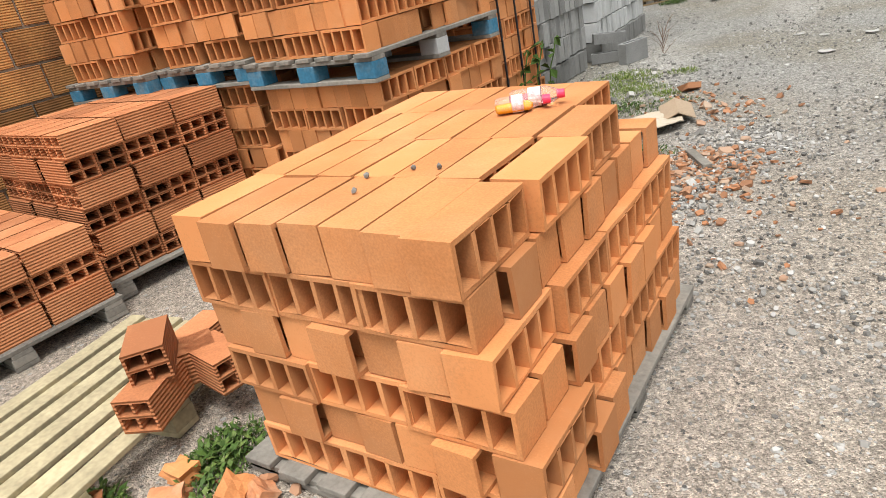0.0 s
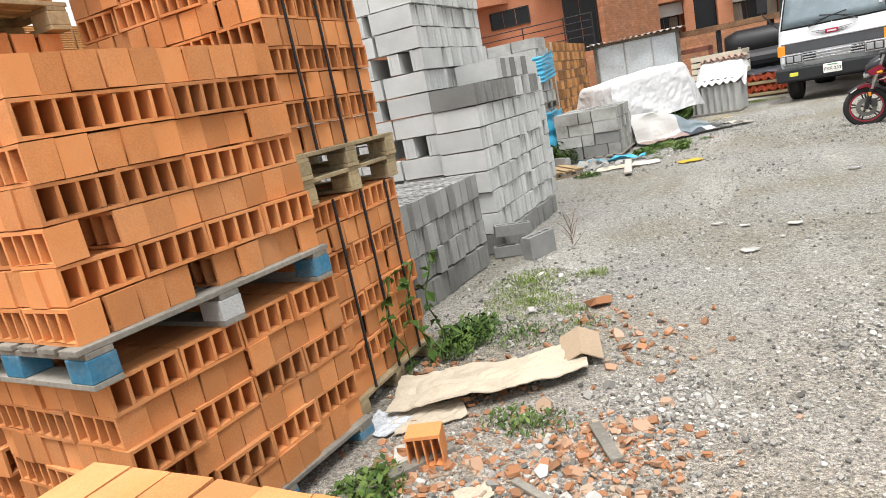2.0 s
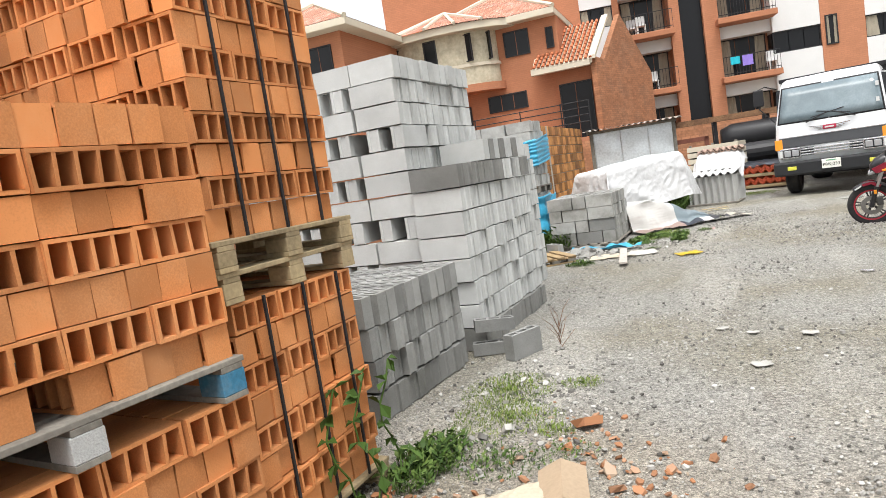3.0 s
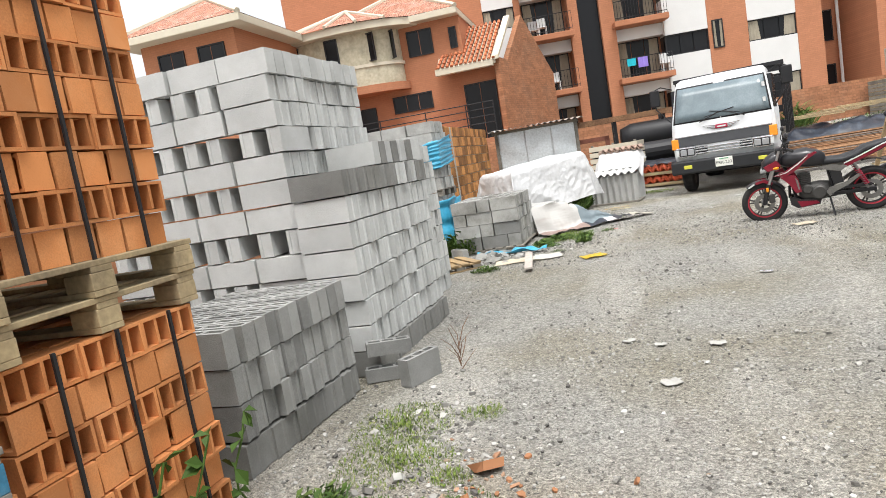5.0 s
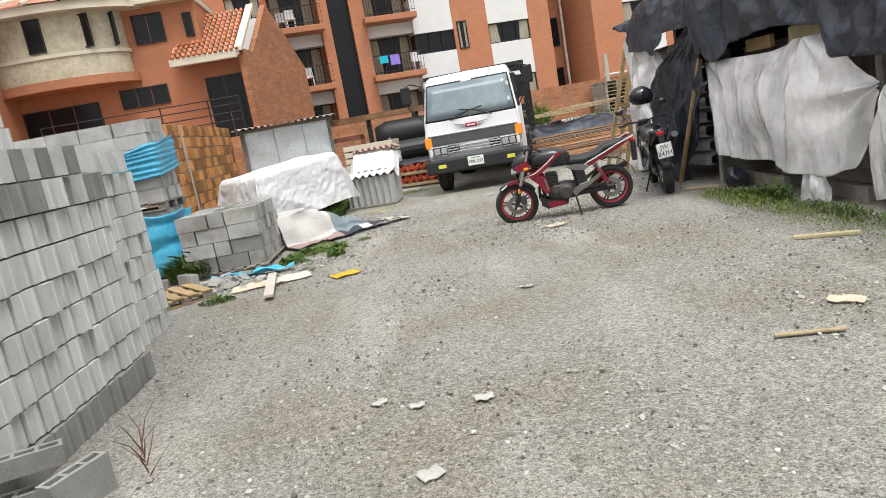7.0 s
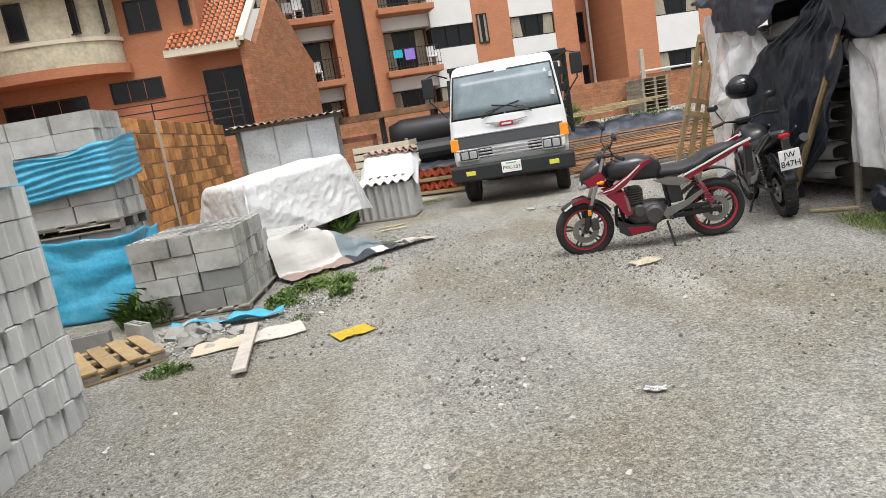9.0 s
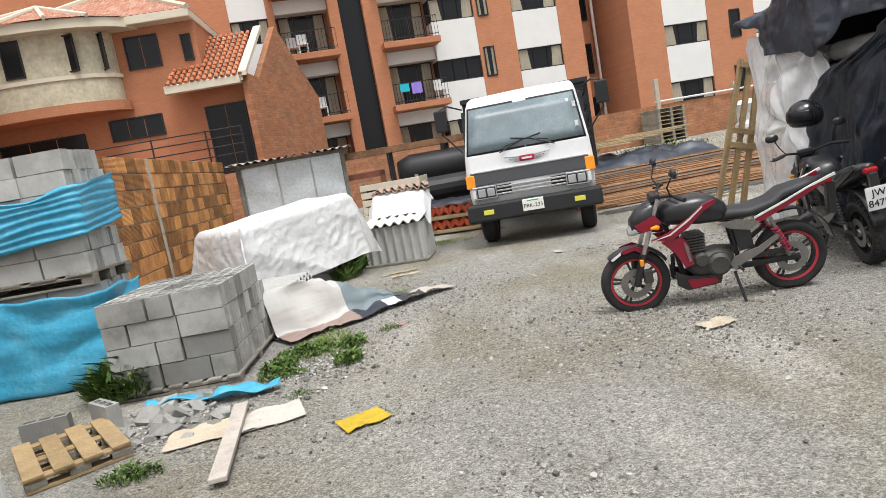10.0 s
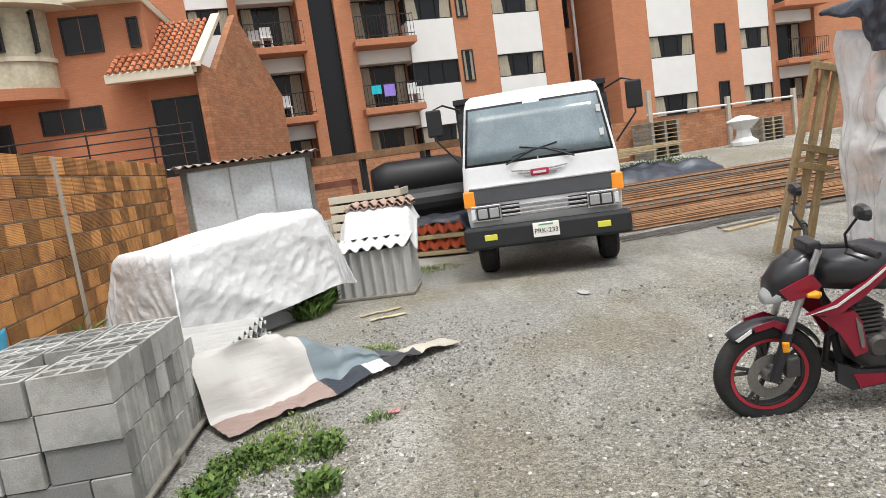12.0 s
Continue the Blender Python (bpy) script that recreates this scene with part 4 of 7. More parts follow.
# ---- covered piles on the yard's left edge ----
def draped_box(name, loc, yaw, L, W, z0, z1a, z1b, mat, label, seed, hang=0.98):
    """One sheet thrown over a long pile: it lies on top, falls over the four edges and stands out in ears at the corners."""
    top = thing(name, loc, yaw, label, "covered pile")

    def f(u, v):
        p, q = -hang + (L + 2 * hang) * u, -hang + (W + 2 * hang) * v
        cx, cy = min(max(p, 0.0), L), min(max(q, 0.0), W)
        dx, dy = p - cx, q - cy
        zt = z1a + (z1b - z1a) * cx / L - 0.06 * math.sin(math.pi * cx / L) * math.sin(math.pi * cy / W)
        ax, ay = abs(dx), abs(dy)
        drop = max(ax, ay)
        ear = min(ax, ay)
        sx, sy = (dx > 0) - (dx < 0), (dy > 0) - (dy < 0)
        fall = max(0.0, drop - 0.05)
        out = 0.05 * S(0.0, 0.12, drop) + 0.10 * fall
        e = 0.05 * fold(p, q, 0, 1.1, seed) + 0.06 * (0.3 - abs(fold(p * 0.5 + 0.5 * q, q * 0.4, 0, 2.0, seed + 1))) + 0.028 * (0.3 - abs(fold(p - 0.6 * q, q, 0, 4.6, seed + 2))) + 0.010 * (0.3 - abs(fold(p, q, 0, 9.0, seed + 3)))
        x, y = cx + sx * (out * (ax > 0) + 0.10 * ear), cy + sy * (out * (ay > 0) + 0.22 * ear)
        low = zt - z0 - 0.05 * (1 + fold(p, q, 0, 2.5, seed + 5))
        z = zt - min(fall, low) + 0.02 * S(0.12, 0.0, drop)
        spread = max(0.0, fall - low)
        if drop > 0:
            if ax >= ay:
                x += sx * (e + spread)
            else:
                y += sy * (e + spread)
            z += 0.3 * e * S(0.15, 0.0, drop)
        else:
            z += 0.35 * e
        return (x, y, max(z, 0.02))
    part("cover_sheet", sheet(bmesh.new(), 170, 130, f), mat, top, smooth=True)
    return top


def sheet_pile(loc, yaw, L, W, z0, n, step, mat, label, pitch=0.16, amp=0.025, name="roofing_sheets"):
    """A stack of corrugated sheets, waves seen at the near end."""
    top = thing(name, loc, yaw, label, "roofing sheets")
    rnd = random.Random(n)
    for i in range(n):
        bm = corrugated(bmesh.new(), 0, W, 0, 0, L, pitch, amp, thick=0.008)
        bmesh.ops.transform(bm, matrix=pose(rnd.gauss(0, 0.012), rnd.gauss(0, 0.015), z0 + step * i + amp, -90, 0, 0), verts=bm.verts)
        bmesh.ops.recalc_face_normals(bm, faces=bm.faces)
        part("sheet", bm, mat, top, smooth=False)
    return top


def covered_piles():
    draped_box("covered_pile", (-3.36, 15.42, 0), 50, 1.86, 0.95, 0.10, 1.08, 1.24, WHITE_SACK, "long pile under a crumpled white woven plastic sheet", 3)
    part("support", boxes(((0.05, 0.1, 0), (1.85, 0.9, 0.34)), m=pose(-3.45, 15.35, 0, 0, 0, 50)), CONCRETE)
    tagged(bpy.data.objects["support"], "grey blocks carrying the covered pile", "block stack")
    sheet_pile((-4.36, 15.0, 0), -92, 1.9, 1.12, 0.08, 10, 0.036, FIBRE, "low pile of pale fibre-cement roofing sheets")
    part("skid", boxes(((-3.6, 13.8, 0), (-2.6, 13.95, 0.08)), ((-3.5, 15.2, 0), (-2.5, 15.35, 0.08)), bevel=0.01), WOOD_GREY)
    tagged(bpy.data.objects["skid"], "two timbers under the sheet pile", "timber")
    # upright corrugated sheets with a white cloth on top
    top = thing("roofing_sheets", (-2.066, 17.28, 0), -9, "grey corrugated fibre-cement sheets standing on edge", "roofing sheets")
    for i in range(9):
        bm = corrugated(bmesh.new(), 0, 0.95, 0.03 * i, 0.03, 0.62 - 0.004 * i, 0.136, 0.028, thick=0.008)
        part("sheet", bm, FIBRE, top)
    part("skid", boxes(((-0.05, -0.05, 0), (1.0, 0.6, 0.04)), bevel=0.008), WOOD_GREY, top)

    m = pose(-2.066, 17.28, 0, 0, 0, -9)
    bm = corrugated(bmesh.new(), -0.01, 0.96, 0, 0, 0.74, 0.15, 0.028, thick=0.008)
    bmesh.ops.transform(bm, matrix=pose(0, -0.06, 0.655, -84, 0, 0), verts=bm.verts)
    part("sheet", bm, material("pale_fibre_cement", (0.52, 0.52, 0.505), 0.9, vary=0.12, scale=4, fine=80, bump=0.3), top, "paler corrugated sheet lying on top")

    def f(u, v):
        x, y = -0.08 + 1.1 * u, 0.52 + 0.68 * v
        z = 0.74 + 0.36 * S(0.0, 0.7, v) + 0.05 * fold(x, y, 0, 4, 4) + 0.04 * (0.3 - abs(fold(x, y, 0, 7, 5))) - 0.22 * S(0.12, 0, u) - 0.22 * S(0.88, 1, u)
        return (x, y, z)
    c = part("cloth", sheet(bmesh.new(), 44, 34, f, 0.006), WHITE_SACK, smooth=True)
    c.matrix_basis = m
    tagged(c, "crumpled white sack cloth over the corrugated sheets", "cloth")
    b = part("block_core", prism(bmesh.new(), [(0.28, 0.04), (0.28, 0.58), (0.62, 0.62), (1.12, 0.96), (1.12, 0.0)], 0.04, 0.92, "YZ"), CONCRETE)
    b.matrix_basis = m
    tagged(b, "blocks under the sack cloth", "block stack")
    tl = thing("clay_roof_tiles", (-1.90, 18.26, 1.09), -9, "pinkish weathered clay tiles lying on the cloth", "roof tiles")
    for i in range(2):
        bm = corrugated(bmesh.new(), 0, 0.95, 0, 0, 0.45, 0.13, 0.03, thick=0.012)
        bmesh.ops.transform(bm, matrix=pose(0.02 * i, -0.1, 0.03 + 0.045 * i, -90, 0, 2 * i), verts=bm.verts)
        part("tile_sheet", bm, material("pink_clay_tile", (0.44, 0.32, 0.26), 0.9, vary=0.25, second=(0.3, 0.24, 0.2), second_amount=0.6), tl)
    # red tiles in crates
    red = material("red_plastic_tile", (0.66, 0.13, 0.06), 0.6, vary=0.2, second=(0.4, 0.1, 0.07), second_amount=0.5)
    rt = thing("red_roof_tiles", (-1.25, 20.3, 0), -20, "bright red corrugated roof tiles in two stacked bundles", "roof tiles")
    for z in (0.12, 0.40):
        for i in range(4):
            bm = corrugated(bmesh.new(), 0, 1.15, 0, 0, 0.8, 0.19, 0.04, thick=0.012)
            bmesh.ops.transform(bm, matrix=pose(0, 0, z + 0.04 + 0.035 * i, -90, 0, 0), verts=bm.verts)
            part("tile_sheet", bm, red, rt)
        part("batten", boxes(((-0.05, -0.03, z - 0.09), (1.25, 0.06, z - 0.02)), ((-0.05, 0.7, z - 0.09), (1.25, 0.8, z - 0.02)), bevel=0.006), WOOD, rt)

    def g(u, v):
        return (-0.1 + 1.4 * u, 0.0 + 0.9 * v, 0.66 + 0.06 * fold(u * 2, v * 2, 0, 2.5, 9) - 0.2 * S(0.85, 1, u) - 0.1 * S(0.12, 0, v))
    bt = part("tarpaulin", sheet(bmesh.new(), 24, 14, g, 0.006), BLACK_TARP, smooth=True)
    bt.matrix_basis = pose(-1.25, 20.3, 0, 0, 0, -20)
    tagged(bt, "black tarpaulin thrown over red roof tiles", "tarpaulin")
    # cream slatted crates
    cr = thing("crate", (-2.35, 20.2, 0), -10, "cream painted slatted timber crates stacked high", "crate")
    for i in range(8):
        part("slat", boxes(((0, 0, 0.05 + 0.155 * i), (1.25, 0.03, 0.17 + 0.155 * i)), bevel=0.004), EAVE, cr)
        part("side_slat", boxes(((1.22, 0.03, 0.05 + 0.155 * i), (1.25, 0.8, 0.17 + 0.155 * i)), bevel=0.004), EAVE, cr)
    for x in (0.05, 0.6, 1.16):
        part("upright", boxes(((x, 0.03, 0), (x + 0.06, 0.09, 1.3)), bevel=0.004), WOOD_GREY, cr)
    # black box added inside, so the gaps between slats look shaded
    part("core", boxes(((0.03, 0.1, 0), (1.2, 0.78, 1.22))), BLACK, cr)


def banner():
    m = bpy.data.materials.new("printed_vinyl")
    m.use_nodes = True
    nt = m.node_tree
    b = nt.nodes["Principled BSDF"]
    b.inputs["Roughness"].default_value = 0.6
    co = nt.nodes.new("ShaderNodeTexCoord")
    sep = nt.nodes.new("ShaderNodeSeparateXYZ")
    nt.links.new(co.outputs["Object"], sep.inputs[0])
    ns = nt.nodes.new("ShaderNodeTexNoise")
    ns.inputs["Scale"].default_value, ns.inputs["Detail"].default_value = 6, 5
    ma = nt.nodes.new("ShaderNodeMath")
    ma.operation = "MULTIPLY_ADD"
    ma.inputs[1].default_value = 0.03
    nt.links.new(ns.outputs["Fac"], ma.inputs[0])
    nt.links.new(sep.outputs["X"], ma.inputs[2])
    mr = nt.nodes.new("ShaderNodeMapRange")
    mr.inputs["From Min"].default_value, mr.inputs["From Max"].default_value = 0.0, 2.35
    nt.links.new(ma.outputs[0], mr.inputs["Value"])
    cr = nt.nodes.new("ShaderNodeValToRGB")
    cr.color_ramp.interpolation = "CONSTANT"
    e = cr.color_ramp.elements
    e[0].position, e[0].color = 0.0, (0.43, 0.42, 0.40, 1)
    e[1].position, e[1].color = 0.36, (0.15, 0.19, 0.21, 1)
    for p, c in ((0.62, (0.05, 0.055, 0.06, 1)), (0.70, (0.42, 0.39, 0.33, 1))):
        q = e.new(p)
        q.color = c
    low = nt.nodes.new("ShaderNodeValToRGB")
    low.color_ramp.interpolation = "CONSTANT"
    e = low.color_ramp.elements
    e[0].position, e[0].color = 0.0, (0.26, 0.19, 0.165, 1)
    e[1].position, e[1].color = 0.36, (0.025, 0.03, 0.042, 1)
    for p, c in ((0.52, (0.55, 0.55, 0.54, 1)), (0.60, (0.03, 0.03, 0.035, 1)), (0.74, (0.40, 0.37, 0.31, 1))):
        q = e.new(p)
        q.color = c
    nt.links.new(mr.outputs[0], low.inputs["Fac"])
    half = nt.nodes.new("ShaderNodeMath")
    half.operation = "LESS_THAN"
    half.inputs[1].default_value = -0.30
    nt.links.new(sep.outputs["Y"], half.inputs[0])
    both = nt.nodes.new("ShaderNodeMix")
    both.data_type = "RGBA"
    nt.links.new(half.outputs[0], both.inputs["Factor"])
    nt.links.new(cr.outputs["Color"], both.inputs["A"])
    nt.links.new(low.outputs["Color"], both.inputs["B"])
    nt.links.new(mr.outputs[0], cr.inputs["Fac"])
    stain = nt.nodes.new("ShaderNodeMix")
    stain.data_type, stain.blend_type = "RGBA", "MULTIPLY"
    n2 = nt.nodes.new("ShaderNodeTexNoise")
    n2.inputs["Scale"].default_value, n2.inputs["Detail"].default_value = 3.5, 8
    r2 = nt.nodes.new("ShaderNodeMapRange")
    r2.inputs["From Min"].default_value, r2.inputs["From Max"].default_value, r2.inputs["To Max"].default_value = 0.5, 0.75, 0.5
    nt.links.new(n2.outputs["Fac"], r2.inputs["Value"])
    nt.links.new(r2.outputs[0], stain.inputs["Factor"])
    nt.links.new(both.outputs["Result"], stain.inputs["A"])
    stain.inputs["B"].default_value = (0.62, 0.46, 0.42, 1)
    nt.links.new(stain.outputs["Result"], b.inputs["Base Color"])
    bp = nt.nodes.new("ShaderNodeBump")
    bp.inputs["Strength"].default_value, bp.inputs["Distance"].default_value = 0.6, 0.03
    nt.links.new(n2.outputs["Fac"], bp.inputs["Height"])
    nt.links.new(bp.outputs[0], b.inputs["Normal"])
    ax = Vector((1.25, 1.25, 0))

    def f(u, v):
        p = Vector((-2.72, 13.55, 0)) + Vector((1.85, 1.15, 0)) * u + Vector((0.36, -0.48, 0)) * (v * (1.0 - 0.62 * u) + 0.12 * fold(u, v, 0, 5, 2))
        lift = 0.46 * S(0.45, 0.0, v) * S(0.55, 0.2, u) + 0.16 * S(0.2, 0.45, u) * S(0.75, 0.5, u) * S(0.6, 0.1, v)
        ripple = 0.07 * abs(fold(p.x, p.y, 0, 3.2, 5)) + 0.035 * abs(fold(p.x, p.y, 0, 9, 6)) + 0.05 * abs(fold(p.x - p.y, p.y, 0, 1.6, 8)) * S(0.3, 0.5, u)
        return (p.x, p.y, 0.035 + lift + ripple * (0.6 + u) * S(1.0, 0.75, u))
    ob = part("banner", sheet(bmesh.new(), 90, 50, f), m, smooth=True)
    inv = pose(-2.72, 13.55, 0, 0, 0, 36)
    ob.data.transform(inv.inverted())
    ob.matrix_basis = inv
    tagged(ob, "crumpled white, grey and black printed vinyl banner on the ground", "banner")


covered_piles()
banner()


# ---- blue film round the block pallets ----
def blue_film():
    def wrap(name, z0, z1, y, x0, x1, bulge, k, label, lean=0.0):
        def f(u, v):
            s = u * 1.9
            if s < 1.35:
                x, yy, nx, ny = x0 + (x1 - x0) * s / 1.35, y, 0, -1
            else:
                x, yy, nx, ny = x1, y + (s - 1.35) * 1.3, 1, 0
            z = z0 + (z1 - z0) * v + lean * u
            d = 0.045 + bulge * abs(fold(s, v, 0, 2.4, k)) + 0.012 * math.sin(v * 40 + 5 * fold(s, v, 0, 2, k)) * (1 if lean else 0.2)
            return (x + nx * d, yy + ny * d, z + 0.04 * fold(s, 0, 0, 3, k + 1) * (1 - v) - 0.06 * S(0.8, 1, v) * fold(s, 2, 0, 4, k))
        o = part(name, sheet(bmesh.new(), 60, 30, f, 0.004), BLUE_FILM, smooth=True)
        tagged(o, label, "plastic film")
    wrap("blue_film", 0.02, 0.90, 12.86, -6.2, -3.96, 0.10, 11, "bright blue plastic film wrapped round the lower blocks")
    wrap("blue_film", 1.22, 1.66, 12.86, -6.2, -3.96, 0.03, 15, "stretched band of blue plastic film round the upper blocks", lean=0.28)

    def g(u, v):
        x, y = -3.2 + 1.05 * u, 11.74 + (0.10 + 0.10 * math.sin(u * 3)) * v + 0.06 * math.sin(u * 7)
        return (x, y, 0.03 + 0.12 * abs(fold(x, y, 0, 5, 3)))
    o = part("blue_film_scrap", sheet(bmesh.new(), 40, 10, g, 0.004), BLUE_FILM, smooth=True)
    tagged(o, "torn strip of blue plastic film on the rubble", "plastic film")


blue_film()


# ---- truck ----
def wheel(parent, name, x, y, r, w, rim_mat):
    wh = part(name, lathe(bmesh.new(), [(r * 0.62, -w / 2), (r * 0.9, -w / 2), (r, -w * 0.34), (r, w * 0.34), (r * 0.9, w / 2), (r * 0.62, w / 2)], (0, 0, 0), "X", 32), RUBBER, parent, smooth=False)
    wh.matrix_basis = pose(x, y, r)
    part("rim", lathe(bmesh.new(), [(0.001, -w * 0.2), (r * 0.25, -w * 0.28), (r * 0.3, -w * 0.12), (r * 0.6, -w * 0.2), (r * 0.64, -w * 0.45), (r * 0.64, w * 0.45), (0.001, w * 0.3)], (0, 0, 0), "X", 24), rim_mat, wh)
    return wh


def text_part(body, size, mat, parent, m, label="", extrude=0.002):
    cu = bpy.data.curves.new("lettering", "FONT")
    cu.body, cu.size, cu.extrude, cu.align_x, cu.align_y = body, size, extrude, "CENTER", "CENTER"
    ob = new("lettering", cu)
    bpy.context.view_layer.update()
    me = bpy.data.meshes.new_from_object(ob)
    bpy.data.objects.remove(ob)
    me.materials.append(mat)
    o = new("lettering", me)
    o.parent = parent
    o.matrix_basis = m
    return tagged(o, label)


def truck():
    T = thing("truck", (0.68, 17.14, 0), -10.5, "white flatbed truck with black bumper and stake sides", "truck")
    T.scale = (1.06, 1.06, 1.06)
    paint = material("white_truck_paint", (0.62, 0.63, 0.64), 0.28, vary=0.05, scale=2, fine=20, bump=0.0, spec=0.5)
    trim = material("dark_grey_plastic", (0.075, 0.078, 0.085), 0.5, vary=0.12, bump=0.05)
    chrome = material("bright_metal", (0.62, 0.63, 0.65), 0.25, metal=0.9, vary=0.1, bump=0.0)
    amber = material("amber_lens", (0.85, 0.30, 0.03), 0.25, vary=0.05, bump=0.0, spec=0.5)
    yellow = material("yellow_lens", (0.62, 0.60, 0.08), 0.35, vary=0.05, bump=0.0)
    lamp = material("headlamp_glass", (0.42, 0.43, 0.44), 0.12, metal=0.3, vary=0.05, bump=0.0, spec=0.6)
    # pale patches of the windscreen's colour imitate reflected sky
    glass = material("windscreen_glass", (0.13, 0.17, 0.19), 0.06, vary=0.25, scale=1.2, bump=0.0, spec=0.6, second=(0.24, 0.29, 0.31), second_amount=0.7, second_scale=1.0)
    red = material("red_badge", (0.35, 0.02, 0.05), 0.4, bump=0.0)
    # cab shell: sections across, widest at the belt
    bm = bmesh.new()
    prof = [(0.02, 0.60), (-0.03, 0.75), (-0.03, 1.12), (0.0, 1.36), (0.27, 2.08), (0.36, 2.19), (0.55, 2.24), (1.45, 2.24), (1.58, 2.16), (1.62, 1.4), (1.62, 0.55), (1.0, 0.55)]
    half = [0.90, 0.92, 0.93, 0.92, 0.83, 0.80, 0.76, 0.76, 0.80, 0.92, 0.92, 0.92]
    ins = [(-1, 1.0), (-0.94, 1.0), (0.94, 1.0), (1, 1.0)]
    L = [bm.verts.new((-h, y + 0.05, z)) for (y, z), h in zip(prof, half)]
    L2 = [bm.verts.new((-h * 0.93, y, z)) for (y, z), h in zip(prof, half)]
    M0 = [bm.verts.new((0, y - 0.03 * (z > 0.7), z + 0.01 * (z > 2))) for (y, z) in prof]
    R2 = [bm.verts.new((h * 0.93, y, z)) for (y, z), h in zip(prof, half)]
    R = [bm.verts.new((h, y + 0.05, z)) for (y, z), h in zip(prof, half)]
    n = len(prof)
    for a, b in ((L, L2), (L2, M0), (M0, R2), (R2, R)):
        for i in range(n):
            j = (i + 1) % n
            bm.faces.new((a[i], b[i], b[j], a[j]))
    bm.faces.new(L)
    bm.faces.new(R[::-1])
    bmesh.ops.recalc_face_normals(bm, faces=bm.faces)
    body = part("cab", bm, paint, T)
    mod = body.modifiers.new("soft_edges", "BEVEL")
    mod.width, mod.segments, mod.limit_method, mod.angle_limit = 0.025, 2, "ANGLE", radians(25)
    # windscreen with gasket, follows the slanted front
    def screen(inset, out, mat, name, zlo=1.38, zhi=2.08):
        bm = bmesh.new()
        def f(u, v):
            z = zlo + inset + (zhi - zlo - 2 * inset) * v
            k = (z - 1.36) / 0.72
            h = (0.92 + (0.83 - 0.92) * k) * 0.955 - inset
            x = -h + 2 * h * u
            return (x, 0.0 + 0.27 * k - 0.03 * (1 - (x / 0.85) ** 2) - out + 0.012, z)
        return part(name, sheet(bm, 12, 4, f, 0.006), mat, T, smooth=True)
    screen(0.0, 0.012, BLACK, "gasket")
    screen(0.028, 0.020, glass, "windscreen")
    for s in (-1, 1):
        bm = bmesh.new()
        prism(bm, [(0.16, 1.42), (0.38, 2.05), (1.3, 2.05), (1.3, 1.42)], s * 0.80, s * 0.905, "YZ")
        part("side_window", bm, DARK_GLASS, T)
    # panels of the front
    part("grille_panel", boxes(((-0.86, -0.075, 0.93), (0.86, -0.03, 1.12)), bevel=0.012), trim, T)
    part("grille_strip", boxes(((-0.86, -0.082, 1.115), (0.86, -0.03, 1.135)), bevel=0.004), chrome, T)
    for z in (0.76, 0.81, 0.86):
        part("grille_bar", boxes(((-0.50, -0.085, z), (0.50, -0.035, z + 0.026)), bevel=0.005), chrome, T)
    part("grille_opening", boxes(((-0.5, -0.05, 0.75), (0.5, -0.028, 0.9))), BLACK, T)
    for s in (-1, 1):
        hl = part("headlamp_housing", boxes(((s * 0.50, -0.09, 0.72), (s * 0.86, -0.03, 0.92)), bevel=0.012), chrome, T)
        part("headlamp_surround", boxes(((s * 0.52, -0.094, 0.745), (s * 0.80, -0.06, 0.895)), bevel=0.006), BLACK, hl)
        for k in (0.59, 0.725):
            part("headlamp", boxes(((s * k - 0.058, -0.102, 0.76), (s * k + 0.058, -0.06, 0.88)), bevel=0.012), lamp, hl)
        part("turn_signal", boxes(((s * 0.80, -0.085, 0.90), (s * 0.935, 0.06, 1.10)), bevel=0.015), amber, T)
        part("corner_lamp", boxes(((s * 0.815, -0.095, 0.755), (s * 0.865, -0.06, 0.88)), bevel=0.006), WHITE, T)
        part("wheel_arch", boxes(((s * 0.84, 0.1, 0.45), (s * 0.925, 1.05, 0.60)), bevel=0.02), paint, T)
    bp = part("bumper", boxes(((-0.98, -0.17, 0.40), (0.98, 0.12, 0.66)), bevel=0.035), material("black_bumper", (0.022, 0.023, 0.025), 0.55, vary=0.2, bump=0.1), T)
    for s in (-1, 1):
        part("fog_lamp", boxes(((s * 0.66 - 0.075, -0.178, 0.50), (s * 0.66 + 0.075, -0.16, 0.57)), bevel=0.006), yellow, bp)
    plate_mat = material("plate_white", (0.78, 0.78, 0.72), 0.5, vary=0.05, bump=0.0)
    pl = part("licence_plate", boxes(((-0.16, -0.19, 0.475), (0.145, -0.172, 0.645)), bevel=0.006), plate_mat, T)
    text_part("PRK-233", 0.078, BLACK, pl, pose(-0.006, -0.192, 0.545, 90, 0, 0), "black lettering")
    part("plate_bar", boxes(((-0.09, -0.193, 0.612), (0.075, -0.189, 0.628))), material("green_print", (0.1, 0.3, 0.15), 0.6, bump=0), pl)
    # winged badge
    for s in (-1, 1):
        for k in range(3):
            bm = bmesh.new()
            prism(bm, [(s * 0.07, 1.26 - 0.028 * k), (s * (0.34 - 0.07 * k), 1.285 - 0.034 * k), (s * (0.32 - 0.07 * k), 1.268 - 0.034 * k), (s * 0.08, 1.242 - 0.028 * k)], -0.062, -0.052)
            part("badge_feather", bm, chrome, T)
    part("badge", boxes(((-0.11, -0.07, 1.19), (0.11, -0.05, 1.27)), bevel=0.015), red, T)
    part("badge_bar", boxes(((-0.075, -0.073, 1.215), (0.075, -0.068, 1.243))), WHITE, T)
